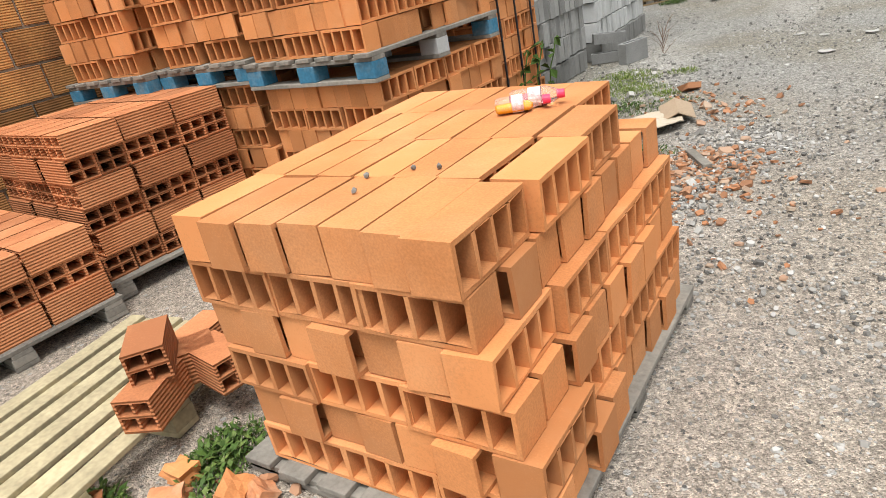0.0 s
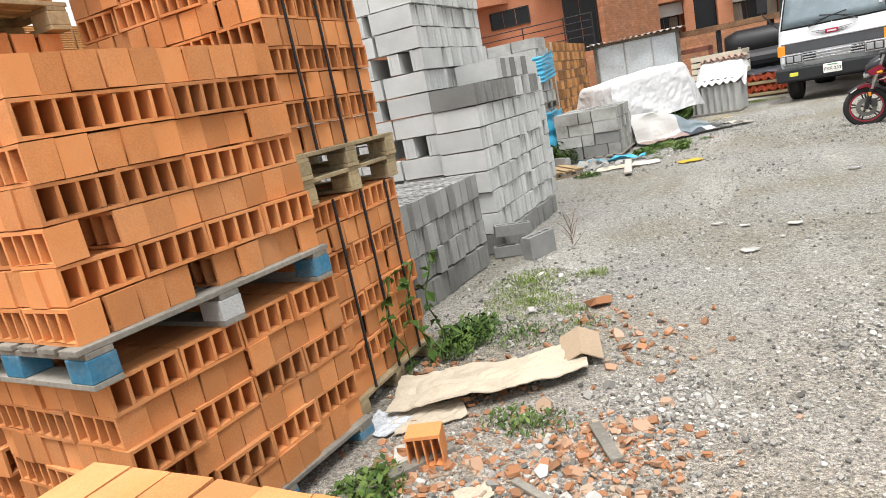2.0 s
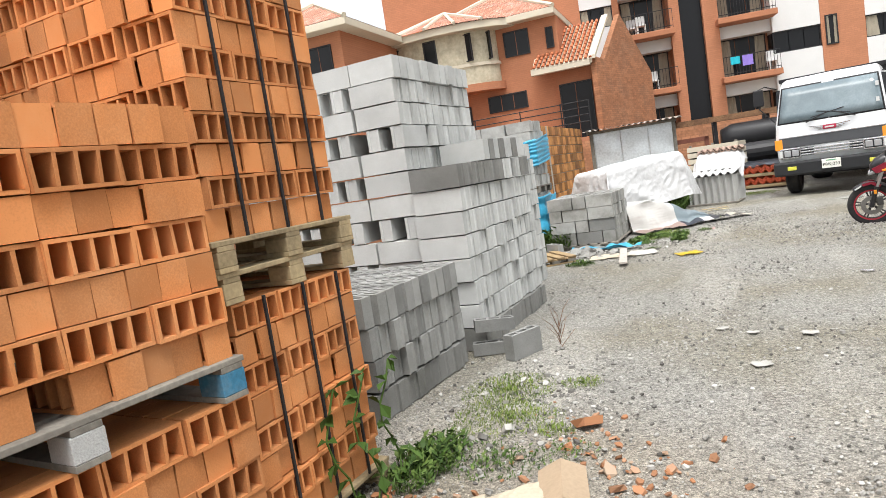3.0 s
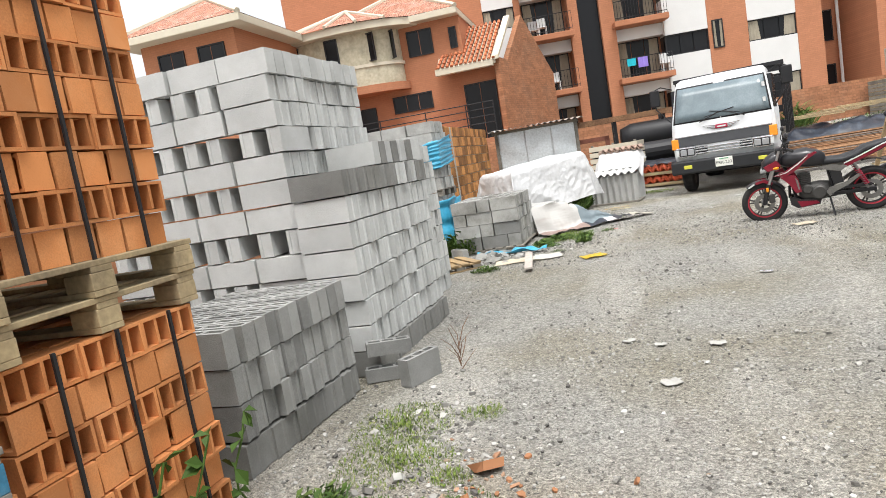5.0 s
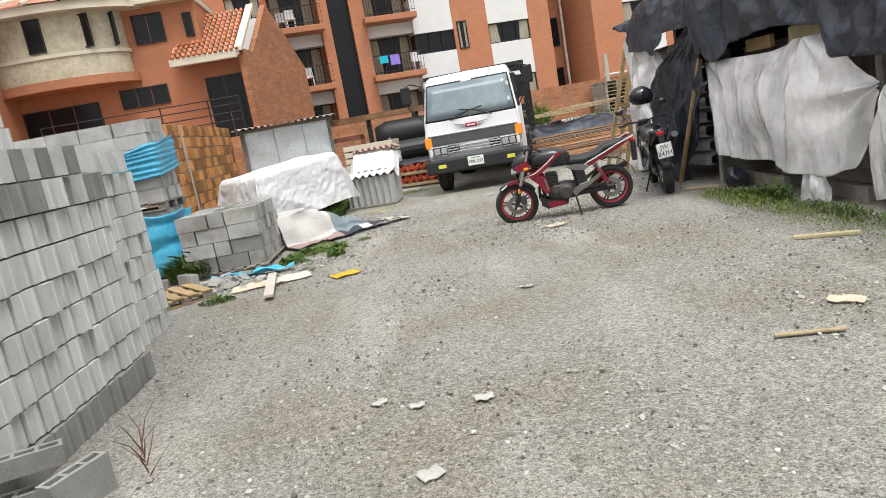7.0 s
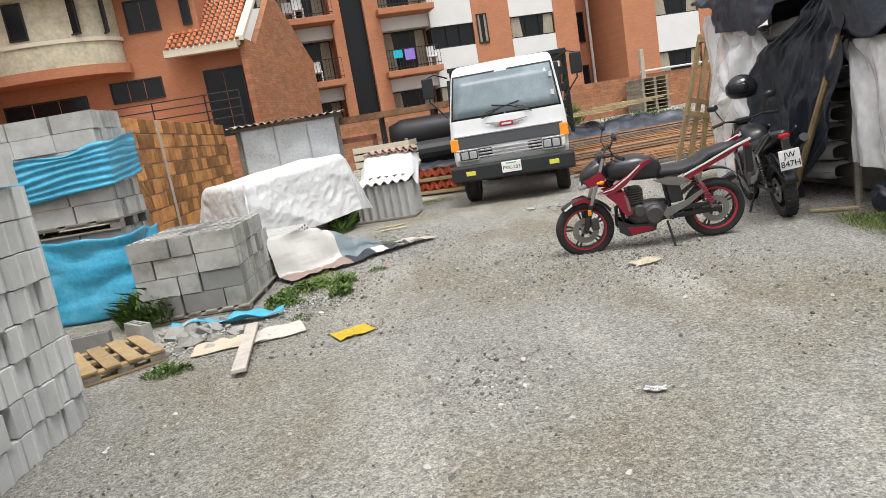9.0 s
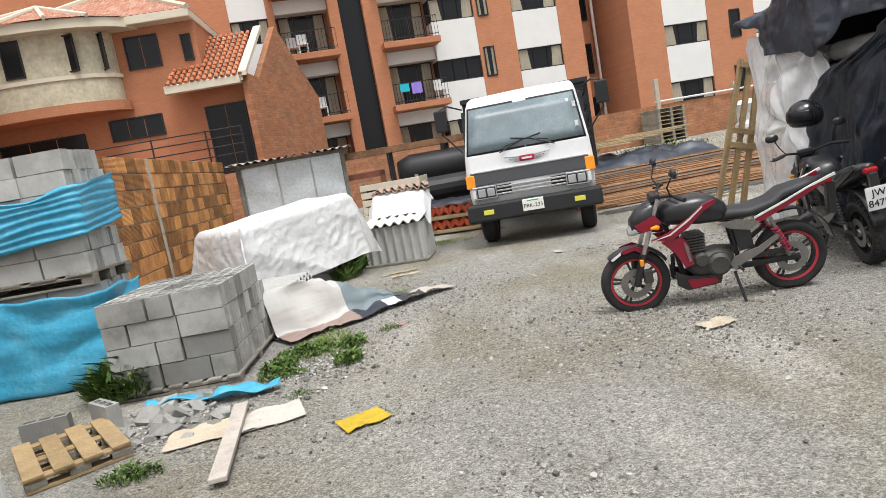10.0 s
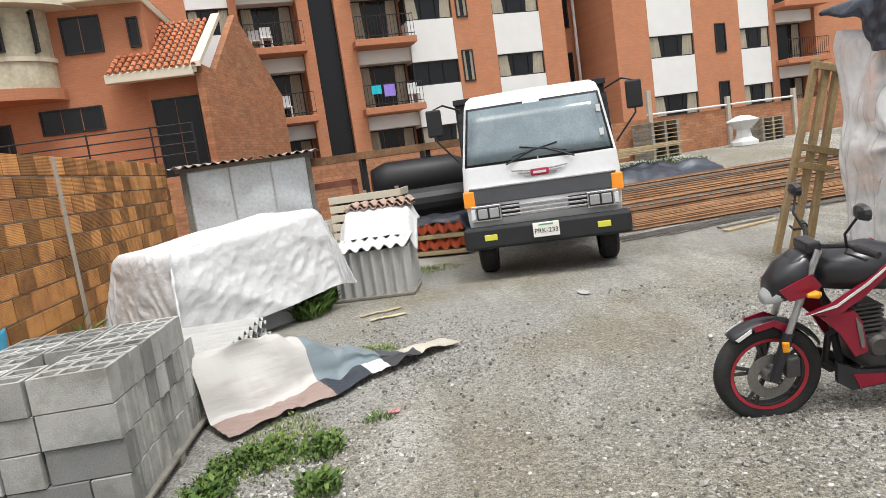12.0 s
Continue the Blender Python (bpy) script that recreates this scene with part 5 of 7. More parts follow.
    # wipers
    for x, d in ((-0.38, 1), (0.42, -1)):
        bm = bmesh.new()
        tube(bm, [(x, -0.05, 1.36), (x + 0.34 * d, 0.0, 1.50)], 0.010, 6)
        tube(bm, [(x + 0.08 * d, 0.0, 1.44), (x + 0.62 * d, 0.02, 1.545)], 0.009, 6)
        part("wiper", bm, BLACK, T)
    for s in (-1, 1):
        bm = tube(bmesh.new(), [(s * 0.86, 0.2, 2.08), (s * 1.05, 0.08, 2.16), (s * 1.17, 0.05, 2.12), (s * 1.17, 0.05, 1.75), (s * 0.93, 0.1, 1.45)], 0.012, 6)
        mr = part("mirror_arm", bm, BLACK, T)
        part("mirror", boxes(((s * 1.08, 0.02, 1.80), (s * 1.26, 0.09, 2.12)), bevel=0.02), BLACK, mr)
    # chassis and bed
    part("chassis", boxes(((-0.4, 0.3, 0.42), (-0.3, 5.2, 0.58)), ((0.3, 0.3, 0.42), (0.4, 5.2, 0.58)), ((-0.75, 0.7, 0.32), (0.75, 0.82, 0.42))), BLACK, T)
    for s in (-1, 1):
        wheel(T, "wheel", s * 0.76, 0.62, 0.37, 0.22, BLACK)
        wheel(T, "wheel", s * 0.72, 3.9, 0.37, 0.40, BLACK)
    part("bed_floor", boxes(((-1.0, 1.8, 0.80), (1.0, 5.3, 0.92)), bevel=0.01), WOOD_GREY, T)
    for s in (-1, 1):
        for z in (1.0, 1.22, 1.44, 1.66, 1.88, 2.1):
            part("stake_rail", boxes(((s * 0.98, 1.8, z), (s * 1.03, 5.3, z + 0.13)), bevel=0.005), BLACK, T)
        for y in (1.83, 2.7, 3.6, 4.5, 5.25):
            part("stake", boxes(((s * 1.0, y, 0.85), (s * 1.07, y + 0.08, 2.3)), bevel=0.005), BLACK, T)
    for z in (1.0, 1.3, 1.6, 1.9, 2.14):
        part("headboard_rail", boxes(((-1.0, 1.74, z), (1.0, 1.79, z + 0.14)), bevel=0.005), BLACK, T)
    part("headboard_rail", boxes(((-1.08, 1.7, 2.26), (1.08, 1.82, 2.34)), bevel=0.008), BLACK, T)
    for z, m in ((1.83, WHITE), (1.55, WHITE)):
        part("sticker", boxes(((0.74, 0.155 + (z - 1.55) * 0.38, z), (0.79, 0.16 + (z - 1.55) * 0.38, z + 0.08)), m=pose(0, -0.115, 0)), m, T)
    return T


truck()


# ---- motorcycles ----
def loft(bm, secs, n=14, power=2.6):
    """Superellipse sections (x, z, half width, half height) joined into a body along x."""
    rings = []
    for x, z, hw, hh in secs:
        ring = []
        for k in range(n):
            a = k * math.tau / n
            c, s = math.cos(a), math.sin(a)
            ring.append(bm.verts.new((x, hw * math.copysign(abs(c) ** (2 / power), c), z + hh * math.copysign(abs(s) ** (2 / power), s))))
        rings.append(ring)
    for a, b in zip(rings, rings[1:]):
        for k in range(n):
            bm.faces.new((a[k], a[(k + 1) % n], b[(k + 1) % n], b[k]))
    bm.faces.new(rings[0])
    bm.faces.new(rings[-1][::-1])
    bmesh.ops.recalc_face_normals(bm, faces=bm.faces)
    return bm


def mirrored(name, outline, y, t, mat, parent):
    """The same moulding on both sides of a machine, each a part."""
    for s in (1, -1):
        part(name, prism(bmesh.new(), outline, s * y, s * (y + t), "XZ"), mat, parent)


def motorcycle(name, label, m, accent, stripe, knobby=False, plate=None):
    B = thing(name, label=label, category="motorcycle")
    B.matrix_basis = m
    black = material("gloss_black_bodywork", (0.02, 0.02, 0.023), 0.3, vary=0.15, bump=0.0, spec=0.5)
    seat_m = material("black_seat_vinyl", (0.03, 0.031, 0.034), 0.55, vary=0.15, scale=8, fine=120, bump=0.2)
    alu = material("cast_aluminium", (0.24, 0.235, 0.225), 0.45, metal=0.7, vary=0.2, bump=0.1)
    steel = material("fork_steel", (0.55, 0.55, 0.56), 0.28, metal=0.9, vary=0.1, bump=0.0)
    eng = material("engine_grey", (0.075, 0.073, 0.07), 0.55, metal=0.4, vary=0.25, bump=0.15)
    lens = material("clear_lens", (0.45, 0.47, 0.48), 0.15, vary=0.05, bump=0.0, spec=0.6)
    amber = material("amber_reflector", (0.8, 0.3, 0.02), 0.3, bump=0.0)

    def tyre(nm, x, r, w):
        prof = [(r * 0.74, -w * 0.34), (r * 0.86, -w * 0.5), (r * 0.95, -w * 0.44), (r, -w * 0.18), (r, w * 0.18), (r * 0.95, w * 0.44), (r * 0.86, w * 0.5), (r * 0.74, w * 0.34)]
        wh = part(nm, lathe(bmesh.new(), prof, (0, 0, 0), "Y", 44), RUBBER, B, smooth=True)
        wh.matrix_basis = pose(x, 0, r)
        if knobby:
            bm = bmesh.new()
            for k in range(30):
                for c in (-0.3, 0.0, 0.3):
                    a = (k + (0.5 if c == 0 else 0)) * math.tau / 30
                    box(bm, (-0.016, (c - 0.11) * w, r * (0.985 - 0.08 * abs(c))), (0.016, (c + 0.11) * w, r * (1.035 - 0.08 * abs(c))), m=pose(0, 0, 0, 0, math.degrees(a), 0))
            part("tread_knob", bm, RUBBER, wh)
        part("rim", lathe(bmesh.new(), [(r * 0.66, -w * 0.30), (r * 0.75, -w * 0.36), (r * 0.75, w * 0.36), (r * 0.66, w * 0.30), (r * 0.68, 0), (r * 0.66, -w * 0.3)], (0, 0, 0), "Y", 40), BLACK, wh)
        if not knobby:
            for s in (-1, 1):
                part("rim_stripe", lathe(bmesh.new(), [(r * 0.672, s * w * 0.335), (r * 0.738, s * w * 0.375), (r * 0.735, s * w * 0.36), (r * 0.672, s * w * 0.32)], (0, 0, 0), "Y", 40), stripe, wh)
        for k in range(5):
            a = k * 72 + 10
            bm = bmesh.new()
            for d in (-7, 7):
                tube(bm, [(0.03 * math.cos(radians(a)), 0, 0.03 * math.sin(radians(a))), (r * 0.69 * math.cos(radians(a + d)), 0, r * 0.69 * math.sin(radians(a + d)))], 0.011, 6)
            part("spoke", bm, eng if not knobby else BLACK, wh)
        part("hub", lathe(bmesh.new(), [(0.001, -0.07), (0.035, -0.07), (0.045, -0.03), (0.045, 0.03), (0.035, 0.07), (0.001, 0.07)], (0, 0, 0), "Y", 16), alu, wh)
        bm = lathe(bmesh.new(), [(0.075, 0.055), (0.135, 0.055), (0.135, 0.06), (0.075, 0.06), (0.075, 0.055)], (0, 0, 0), "Y", 28)
        part("brake_disc", bm, alu, wh)
        return wh
    R = 0.30
    tyre("rear_wheel", 0.0, R, 0.13)
    tyre("front_wheel", 1.31, R, 0.10)
    # fork
    for s in (-1, 1):
        part("fork_tube", tube(bmesh.new(), [(1.235, s * 0.10, 0.54), (1.05, s * 0.10, 1.02)], 0.019, 10), steel, B)
        part("fork_lower", tube(bmesh.new(), [(1.315, s * 0.10, 0.29), (1.225, s * 0.10, 0.57)], 0.030, 10), black, B)
        part("reflector", boxes(((1.235, s * 0.125 - 0.012, 0.47), (1.27, s * 0.125 + 0.012, 0.53)), bevel=0.006), amber, B)
    part("brake_caliper", boxes(((1.17, 0.06, 0.30), (1.25, 0.115, 0.42)), bevel=0.012), eng, B)
    # front fender
    def fender(u, v):
        a = radians(50 + 100 * u)
        rr = R + 0.018 - 0.022 * (abs(v - 0.5) * 2) ** 2
        return (1.31 + rr * math.cos(a) * 1.04, (v - 0.5) * 0.125, R + rr * math.sin(a) * 1.04)
    fd = part("front_fender", sheet(bmesh.new(), 16, 6, fender, 0.006), black, B, smooth=True)
    mirrored("fender_flash", [(1.17, 0.58), (1.28, 0.645), (1.40, 0.62), (1.39, 0.585), (1.29, 0.605), (1.20, 0.54)], 0.066, 0.006, accent, fd)
    mirrored("fender_print", [(1.41, 0.61), (1.50, 0.555), (1.485, 0.54), (1.41, 0.585)], 0.066, 0.004, WHITE, fd)
    # headlamp cowl
    part("headlamp_cowl", loft(bmesh.new(), [(1.04, 0.90, 0.07, 0.09), (1.12, 0.88, 0.12, 0.12), (1.22, 0.84, 0.11, 0.11), (1.29, 0.80, 0.07, 0.07)]), black, B, smooth=True)
    part("headlamp", loft(bmesh.new(), [(1.20, 0.80, 0.095, 0.055), (1.27, 0.775, 0.085, 0.05), (1.315, 0.755, 0.05, 0.03)]), lens, B, smooth=True)
    mirrored("cowl_panel", [(1.27, 0.83), (1.10, 0.90), (1.05, 0.83), (1.08, 0.78), (1.22, 0.76)], 0.112, 0.012, accent, B)
    part("fly_screen", loft(bmesh.new(), [(1.06, 1.00, 0.06, 0.02), (1.14, 0.965, 0.085, 0.03), (1.22, 0.91, 0.07, 0.03)]), black, B, smooth=True)
    part("speedometer", boxes(((1.02, -0.08, 0.99), (1.10, 0.08, 1.06)), bevel=0.015), black, B)
    # bars
    part("handlebar", tube(bmesh.new(), [(0.90, -0.36, 1.04), (0.96, -0.22, 1.06), (1.02, -0.08, 1.03), (1.02, 0.08, 1.03), (0.96, 0.22, 1.06), (0.90, 0.36, 1.04)], 0.012, 8), BLACK, B)
    for s in (-1, 1):
        part("grip", tube(bmesh.new(), [(0.90, s * 0.37, 1.04), (0.945, s * 0.25, 1.055)], 0.019, 10), RUBBER, B)
        part("lever", tube(bmesh.new(), [(0.97, s * 0.22, 1.05), (1.0, s * 0.26, 1.04), (0.965, s * 0.38, 1.03)], 0.007, 6), BLACK, B)
        mi = part("mirror_stalk", tube(bmesh.new(), [(0.97, s * 0.22, 1.06), (1.0, s * 0.26, 1.14), (0.96, s * 0.31, 1.24)], 0.007, 6), BLACK, B)
        part("mirror", loft(bmesh.new(), [(0.93, 1.26, 0.02, 0.02), (0.945, 1.26, 0.065, 0.042), (0.97, 1.26, 0.055, 0.035), (0.985, 1.26, 0.02, 0.015)], 12), black, mi)
        mi.children[0].matrix_basis = pose(0, s * 0.33, 0)
        part("turn_signal", loft(bmesh.new(), [(1.08, 0.80, 0.012, 0.012), (1.10, 0.80, 0.03, 0.02), (1.15, 0.80, 0.012, 0.01)]), amber, B)
        B.children[-1].matrix_basis = pose(0, s * 0.17, 0)
    # tank, shrouds, seat and tail
    part("fuel_tank", loft(bmesh.new(), [(0.50, 0.80, 0.09, 0.08), (0.58, 0.83, 0.135, 0.115), (0.72, 0.86, 0.165, 0.135), (0.88, 0.87, 0.16, 0.12), (1.0, 0.86, 0.10, 0.09), (1.05, 0.85, 0.05, 0.05)]), black, B, smooth=True)
    mirrored("tank_shroud", [(1.16, 0.69), (1.02, 0.73), (0.84, 0.83), (0.72, 0.92), (0.62, 0.95), (0.60, 0.93), (0.72, 0.86), (0.86, 0.74), (1.0, 0.66)], 0.150, 0.02, accent, B)
    mirrored("shroud_pinstripe", [(1.16, 0.685), (1.0, 0.725), (0.84, 0.825), (0.72, 0.915), (0.715, 0.905), (0.835, 0.81), (1.0, 0.71)], 0.171, 0.004, WHITE, B)
    mirrored("radiator_cover", [(1.08, 0.66), (0.90, 0.67), (0.86, 0.60), (0.83, 0.42), (0.90, 0.40), (0.98, 0.55)], 0.135, 0.025, accent, B)
    mirrored("cover_vent", [(0.90, 0.64), (0.865, 0.58), (0.85, 0.45), (0.87, 0.45), (0.89, 0.57)], 0.161, 0.006, alu, B)
    part("seat", loft(bmesh.new(), [(0.58, 0.76, 0.07, 0.05), (0.50, 0.775, 0.115, 0.05), (0.32, 0.765, 0.135, 0.045), (0.14, 0.80, 0.125, 0.05), (0.05, 0.86, 0.115, 0.05), (-0.14, 0.895, 0.10, 0.045), (-0.25, 0.91, 0.06, 0.03)]), seat_m, B, smooth=True)
    part("tail_unit", loft(bmesh.new(), [(0.25, 0.70, 0.10, 0.04), (0.05, 0.78, 0.11, 0.05), (-0.15, 0.85, 0.09, 0.045), (-0.33, 0.925, 0.045, 0.03)]), black, B, smooth=True)
    mirrored("tail_panel", [(0.30, 0.71), (0.06, 0.80), (-0.14, 0.885), (-0.32, 0.96), (-0.33, 0.93), (-0.10, 0.82), (0.10, 0.735), (0.28, 0.66)], 0.112, 0.012, accent, B)
    mirrored("tail_trim", [(0.30, 0.725), (0.06, 0.815), (-0.14, 0.90), (-0.35, 0.975), (-0.36, 0.955), (-0.14, 0.885), (0.06, 0.80), (0.30, 0.708)], 0.119, 0.012, WHITE if not knobby else black, B)
    mirrored("side_cover", [(0.60, 0.72), (0.44, 0.73), (0.26, 0.68), (0.34, 0.62), (0.50, 0.66)], 0.120, 0.012, alu, B)
    mirrored("frame_cover", [(0.48, 0.66), (0.34, 0.62), (0.32, 0.46), (0.44, 0.45)], 0.10, 0.02, black, B)
    # engine
    part("crankcase", loft(bmesh.new(), [(0.48, 0.38, 0.10, 0.10), (0.60, 0.37, 0.13, 0.13), (0.78, 0.37, 0.13, 0.12), (0.86, 0.40, 0.09, 0.08)]), eng, B, smooth=True)
    part("clutch_cover", lathe(bmesh.new(), [(0.001, 0.165), (0.075, 0.165), (0.10, 0.14), (0.10, 0.10)], (0.62, 0, 0.37), "Y", 24), eng, B)
    part("generator_cover", lathe(bmesh.new(), [(0.001, 0.155), (0.05, 0.155), (0.065, 0.13), (0.065, 0.10)], (0.76, 0, 0.43), "Y", 20), eng, B)
    for i in range(6):
        part("cylinder_fin", boxes(((0.70, -0.085, 0.50 + 0.026 * i), (0.86, 0.085, 0.514 + 0.026 * i)), bevel=0.003), eng, B)
    part("cylinder", boxes(((0.73, -0.06, 0.46), (0.83, 0.06, 0.66)), bevel=0.01), eng, B)
    part("exhaust_header", tube(bmesh.new(), [(0.86, 0.02, 0.54), (0.97, 0.02, 0.48), (0.98, 0.0, 0.32), (0.88, -0.05, 0.22), (0.4, -0.12, 0.24)], 0.02, 8), BLACK, B)
    part("silencer", tube(bmesh.new(), [(0.35, -0.16, 0.27), (0.10, -0.17, 0.38), (-0.28, -0.18, 0.55)] if not knobby else [(0.3, -0.16, 0.5), (0.0, -0.17, 0.66), (-0.36, -0.18, 0.84)], 0.045, 12), black, B)
    mirrored("belly_pan", [(0.98, 0.36), (0.86, 0.30), (0.60, 0.27), (0.62, 0.20), (0.90, 0.18), (0.98, 0.24)], 0.10, 0.03, black, B)
    mirrored("belly_flash", [(0.90, 0.28), (0.66, 0.255), (0.63, 0.215), (0.86, 0.19)], 0.131, 0.005, accent, B)
    # frame, swing arm, shocks
    bm = tube(bmesh.new(), [(1.05, 0, 0.88), (0.95, 0, 0.62), (0.9, 0, 0.3)], 0.022, 8)
    tube(bm, [(1.02, 0, 0.86), (0.5, 0, 0.74), (-0.2, 0, 0.84)], 0.02, 8)
    tube(bm, [(0.5, 0.08, 0.72), (0.44, 0.09, 0.32)], 0.02, 8)
    part("frame", bm, BLACK, B)
    for s in (-1, 1):
        part("swing_arm", boxes(((-0.05, s * 0.10 - 0.015, 0.285), (0.48, s * 0.10 + 0.015, 0.335)), bevel=0.008), BLACK, B)
        bm = bmesh.new()
        pts = [(0.06 + 0.10 * k / 80 + 0.028 * math.cos(k * 0.63), s * 0.135 + 0.028 * math.sin(k * 0.63), 0.40 + 0.22 * k / 80) for k in range(81)]
        tube(bm, pts, 0.009, 5)
        part("shock_spring", bm, accent, B)
        part("shock_damper", tube(bmesh.new(), [(0.05, s * 0.135, 0.34), (0.18, s * 0.135, 0.70)], 0.016, 8), alu, B)
        bm = bmesh.new()
        prism(bm, [(0.54, 0.36), (0.50, 0.42), (0.30, 0.47), (0.14, 0.56), (0.12, 0.53), (0.28, 0.42), (0.44, 0.35), (0.50, 0.30)], s * 0.15, s * 0.165)
        part("footrest_bracket", bm, alu, B)
        part("footrest", tube(bmesh.new(), [(0.47, s * 0.15, 0.33), (0.47, s * 0.25, 0.33)], 0.012, 8), RUBBER, B)
    part("chain_guard", boxes(((0.0, 0.085, 0.36), (0.42, 0.115, 0.40)), bevel=0.006), black, B)
    part("side_stand", tube(bmesh.new(), [(0.50, 0.13, 0.28), (0.47, 0.24, 0.05), (0.46, 0.275, -0.035)], 0.013, 8), BLACK, B)
    # rear end
    def rear_fender(u, v):
        a = radians(75 + 95 * u)
        return (0 + (R + 0.05) * math.cos(a), (v - 0.5) * 0.13, R + 0.04 + (R + 0.07) * math.sin(a))
    part("rear_fender", sheet(bmesh.new(), 10, 4, rear_fender, 0.006), black, B, smooth=True)
    part("tail_lamp", boxes(((-0.37, -0.055, 0.87), (-0.31, 0.055, 0.92)), bevel=0.015), material("red_lens", (0.35, 0.01, 0.015), 0.2, bump=0.0), B)
    bm = boxes(((-0.40, -0.035, 0.60), (-0.33, 0.035, 0.88)), bevel=0.012)
    part("plate_holder", bm, black, B)
    if plate:
        p = part("licence_plate", boxes(((-0.415, -0.10, 0.56), (-0.403, 0.10, 0.76)), bevel=0.003), WHITE, B)
        text_part(plate[0], 0.085, BLACK, p, pose(-0.418, 0, 0.705, 90, 0, -90), "black lettering")
        text_part(plate[1], 0.085, BLACK, p, pose(-0.418, 0, 0.615, 90, 0, -90), "black lettering")
    return B


def bikes():
    red = material("red_bodywork", (0.22, 0.008, 0.026), 0.28, vary=0.08, bump=0.0, spec=0.5)
    rim_red = material("red_rim_stripe", (0.36, 0.03, 0.045), 0.4, vary=0.1, bump=0.0)
    dark = material("matt_dark_bodywork", (0.022, 0.022, 0.026), 0.35, vary=0.15, bump=0.0)
    k = 0.93
    sc = Matrix.Diagonal((k, k, k, 1))
    motorcycle("motorcycle", "black and red naked motorcycle on its side stand", pose(1.995, 12.18, 0, 0, 0, 174.3) @ pose(0, 0, 0, -7, 1.6, 0) @ sc, red, rim_red)
    motorcycle("motorcycle", "black trail motorcycle with white plate beside the tarpaulin shed", pose(2.84, 12.47, 0, 0, 0, 80) @ pose(0, 0, 0, -6, 0, 0) @ sc, dark, dark, True, ("JW", "847H"))
    h = thing("helmet", (2.92, 13.42, 1.30), 200, "glossy black helmet hung on the motorcycle's handlebar", "helmet")
    bm = bmesh.new()
    bmesh.ops.create_uvsphere(bm, u_segments=24, v_segments=16, radius=0.15)
    for v in bm.verts:
        v.co.z *= 1.02
        v.co.x *= 1.15
        if v.co.z < -0.09:
            v.co.z = -0.09 + (v.co.z + 0.09) * 0.4
    part("shell", bm, material("gloss_black_shell", (0.015, 0.015, 0.018), 0.18, vary=0.1, bump=0.0, spec=0.5), h, smooth=True)

    def vis(u, v):
        a, e = radians(-70 + 140 * u), radians(-20 + 42 * v)
        return (0.18 * math.cos(a) * math.cos(e), 0.156 * math.sin(a) * math.cos(e), 0.158 * math.sin(e))
    part("visor", sheet(bmesh.new(), 14, 6, vis, 0.003), DARK_GLASS, h, smooth=True)


bikes()


# ---- shed under tarpaulins on the right ----



def crease(x, z, k, s=1.0):
    """Sharp-edged folds of stiff sheeting, in metres."""
    a = 0.3 - abs(fold(x + 0.5 * z, 0.45 * z, 0, 1.7 * s, k))
    b = 0.3 - abs(fold(x - 0.4 * z, 0.6 * z, 0, 3.9 * s, k + 1))
    c = 0.3 - abs(fold(x, z, 0, 8.0 * s, k + 2))
    return 0.10 * a + 0.05 * b + 0.02 * c


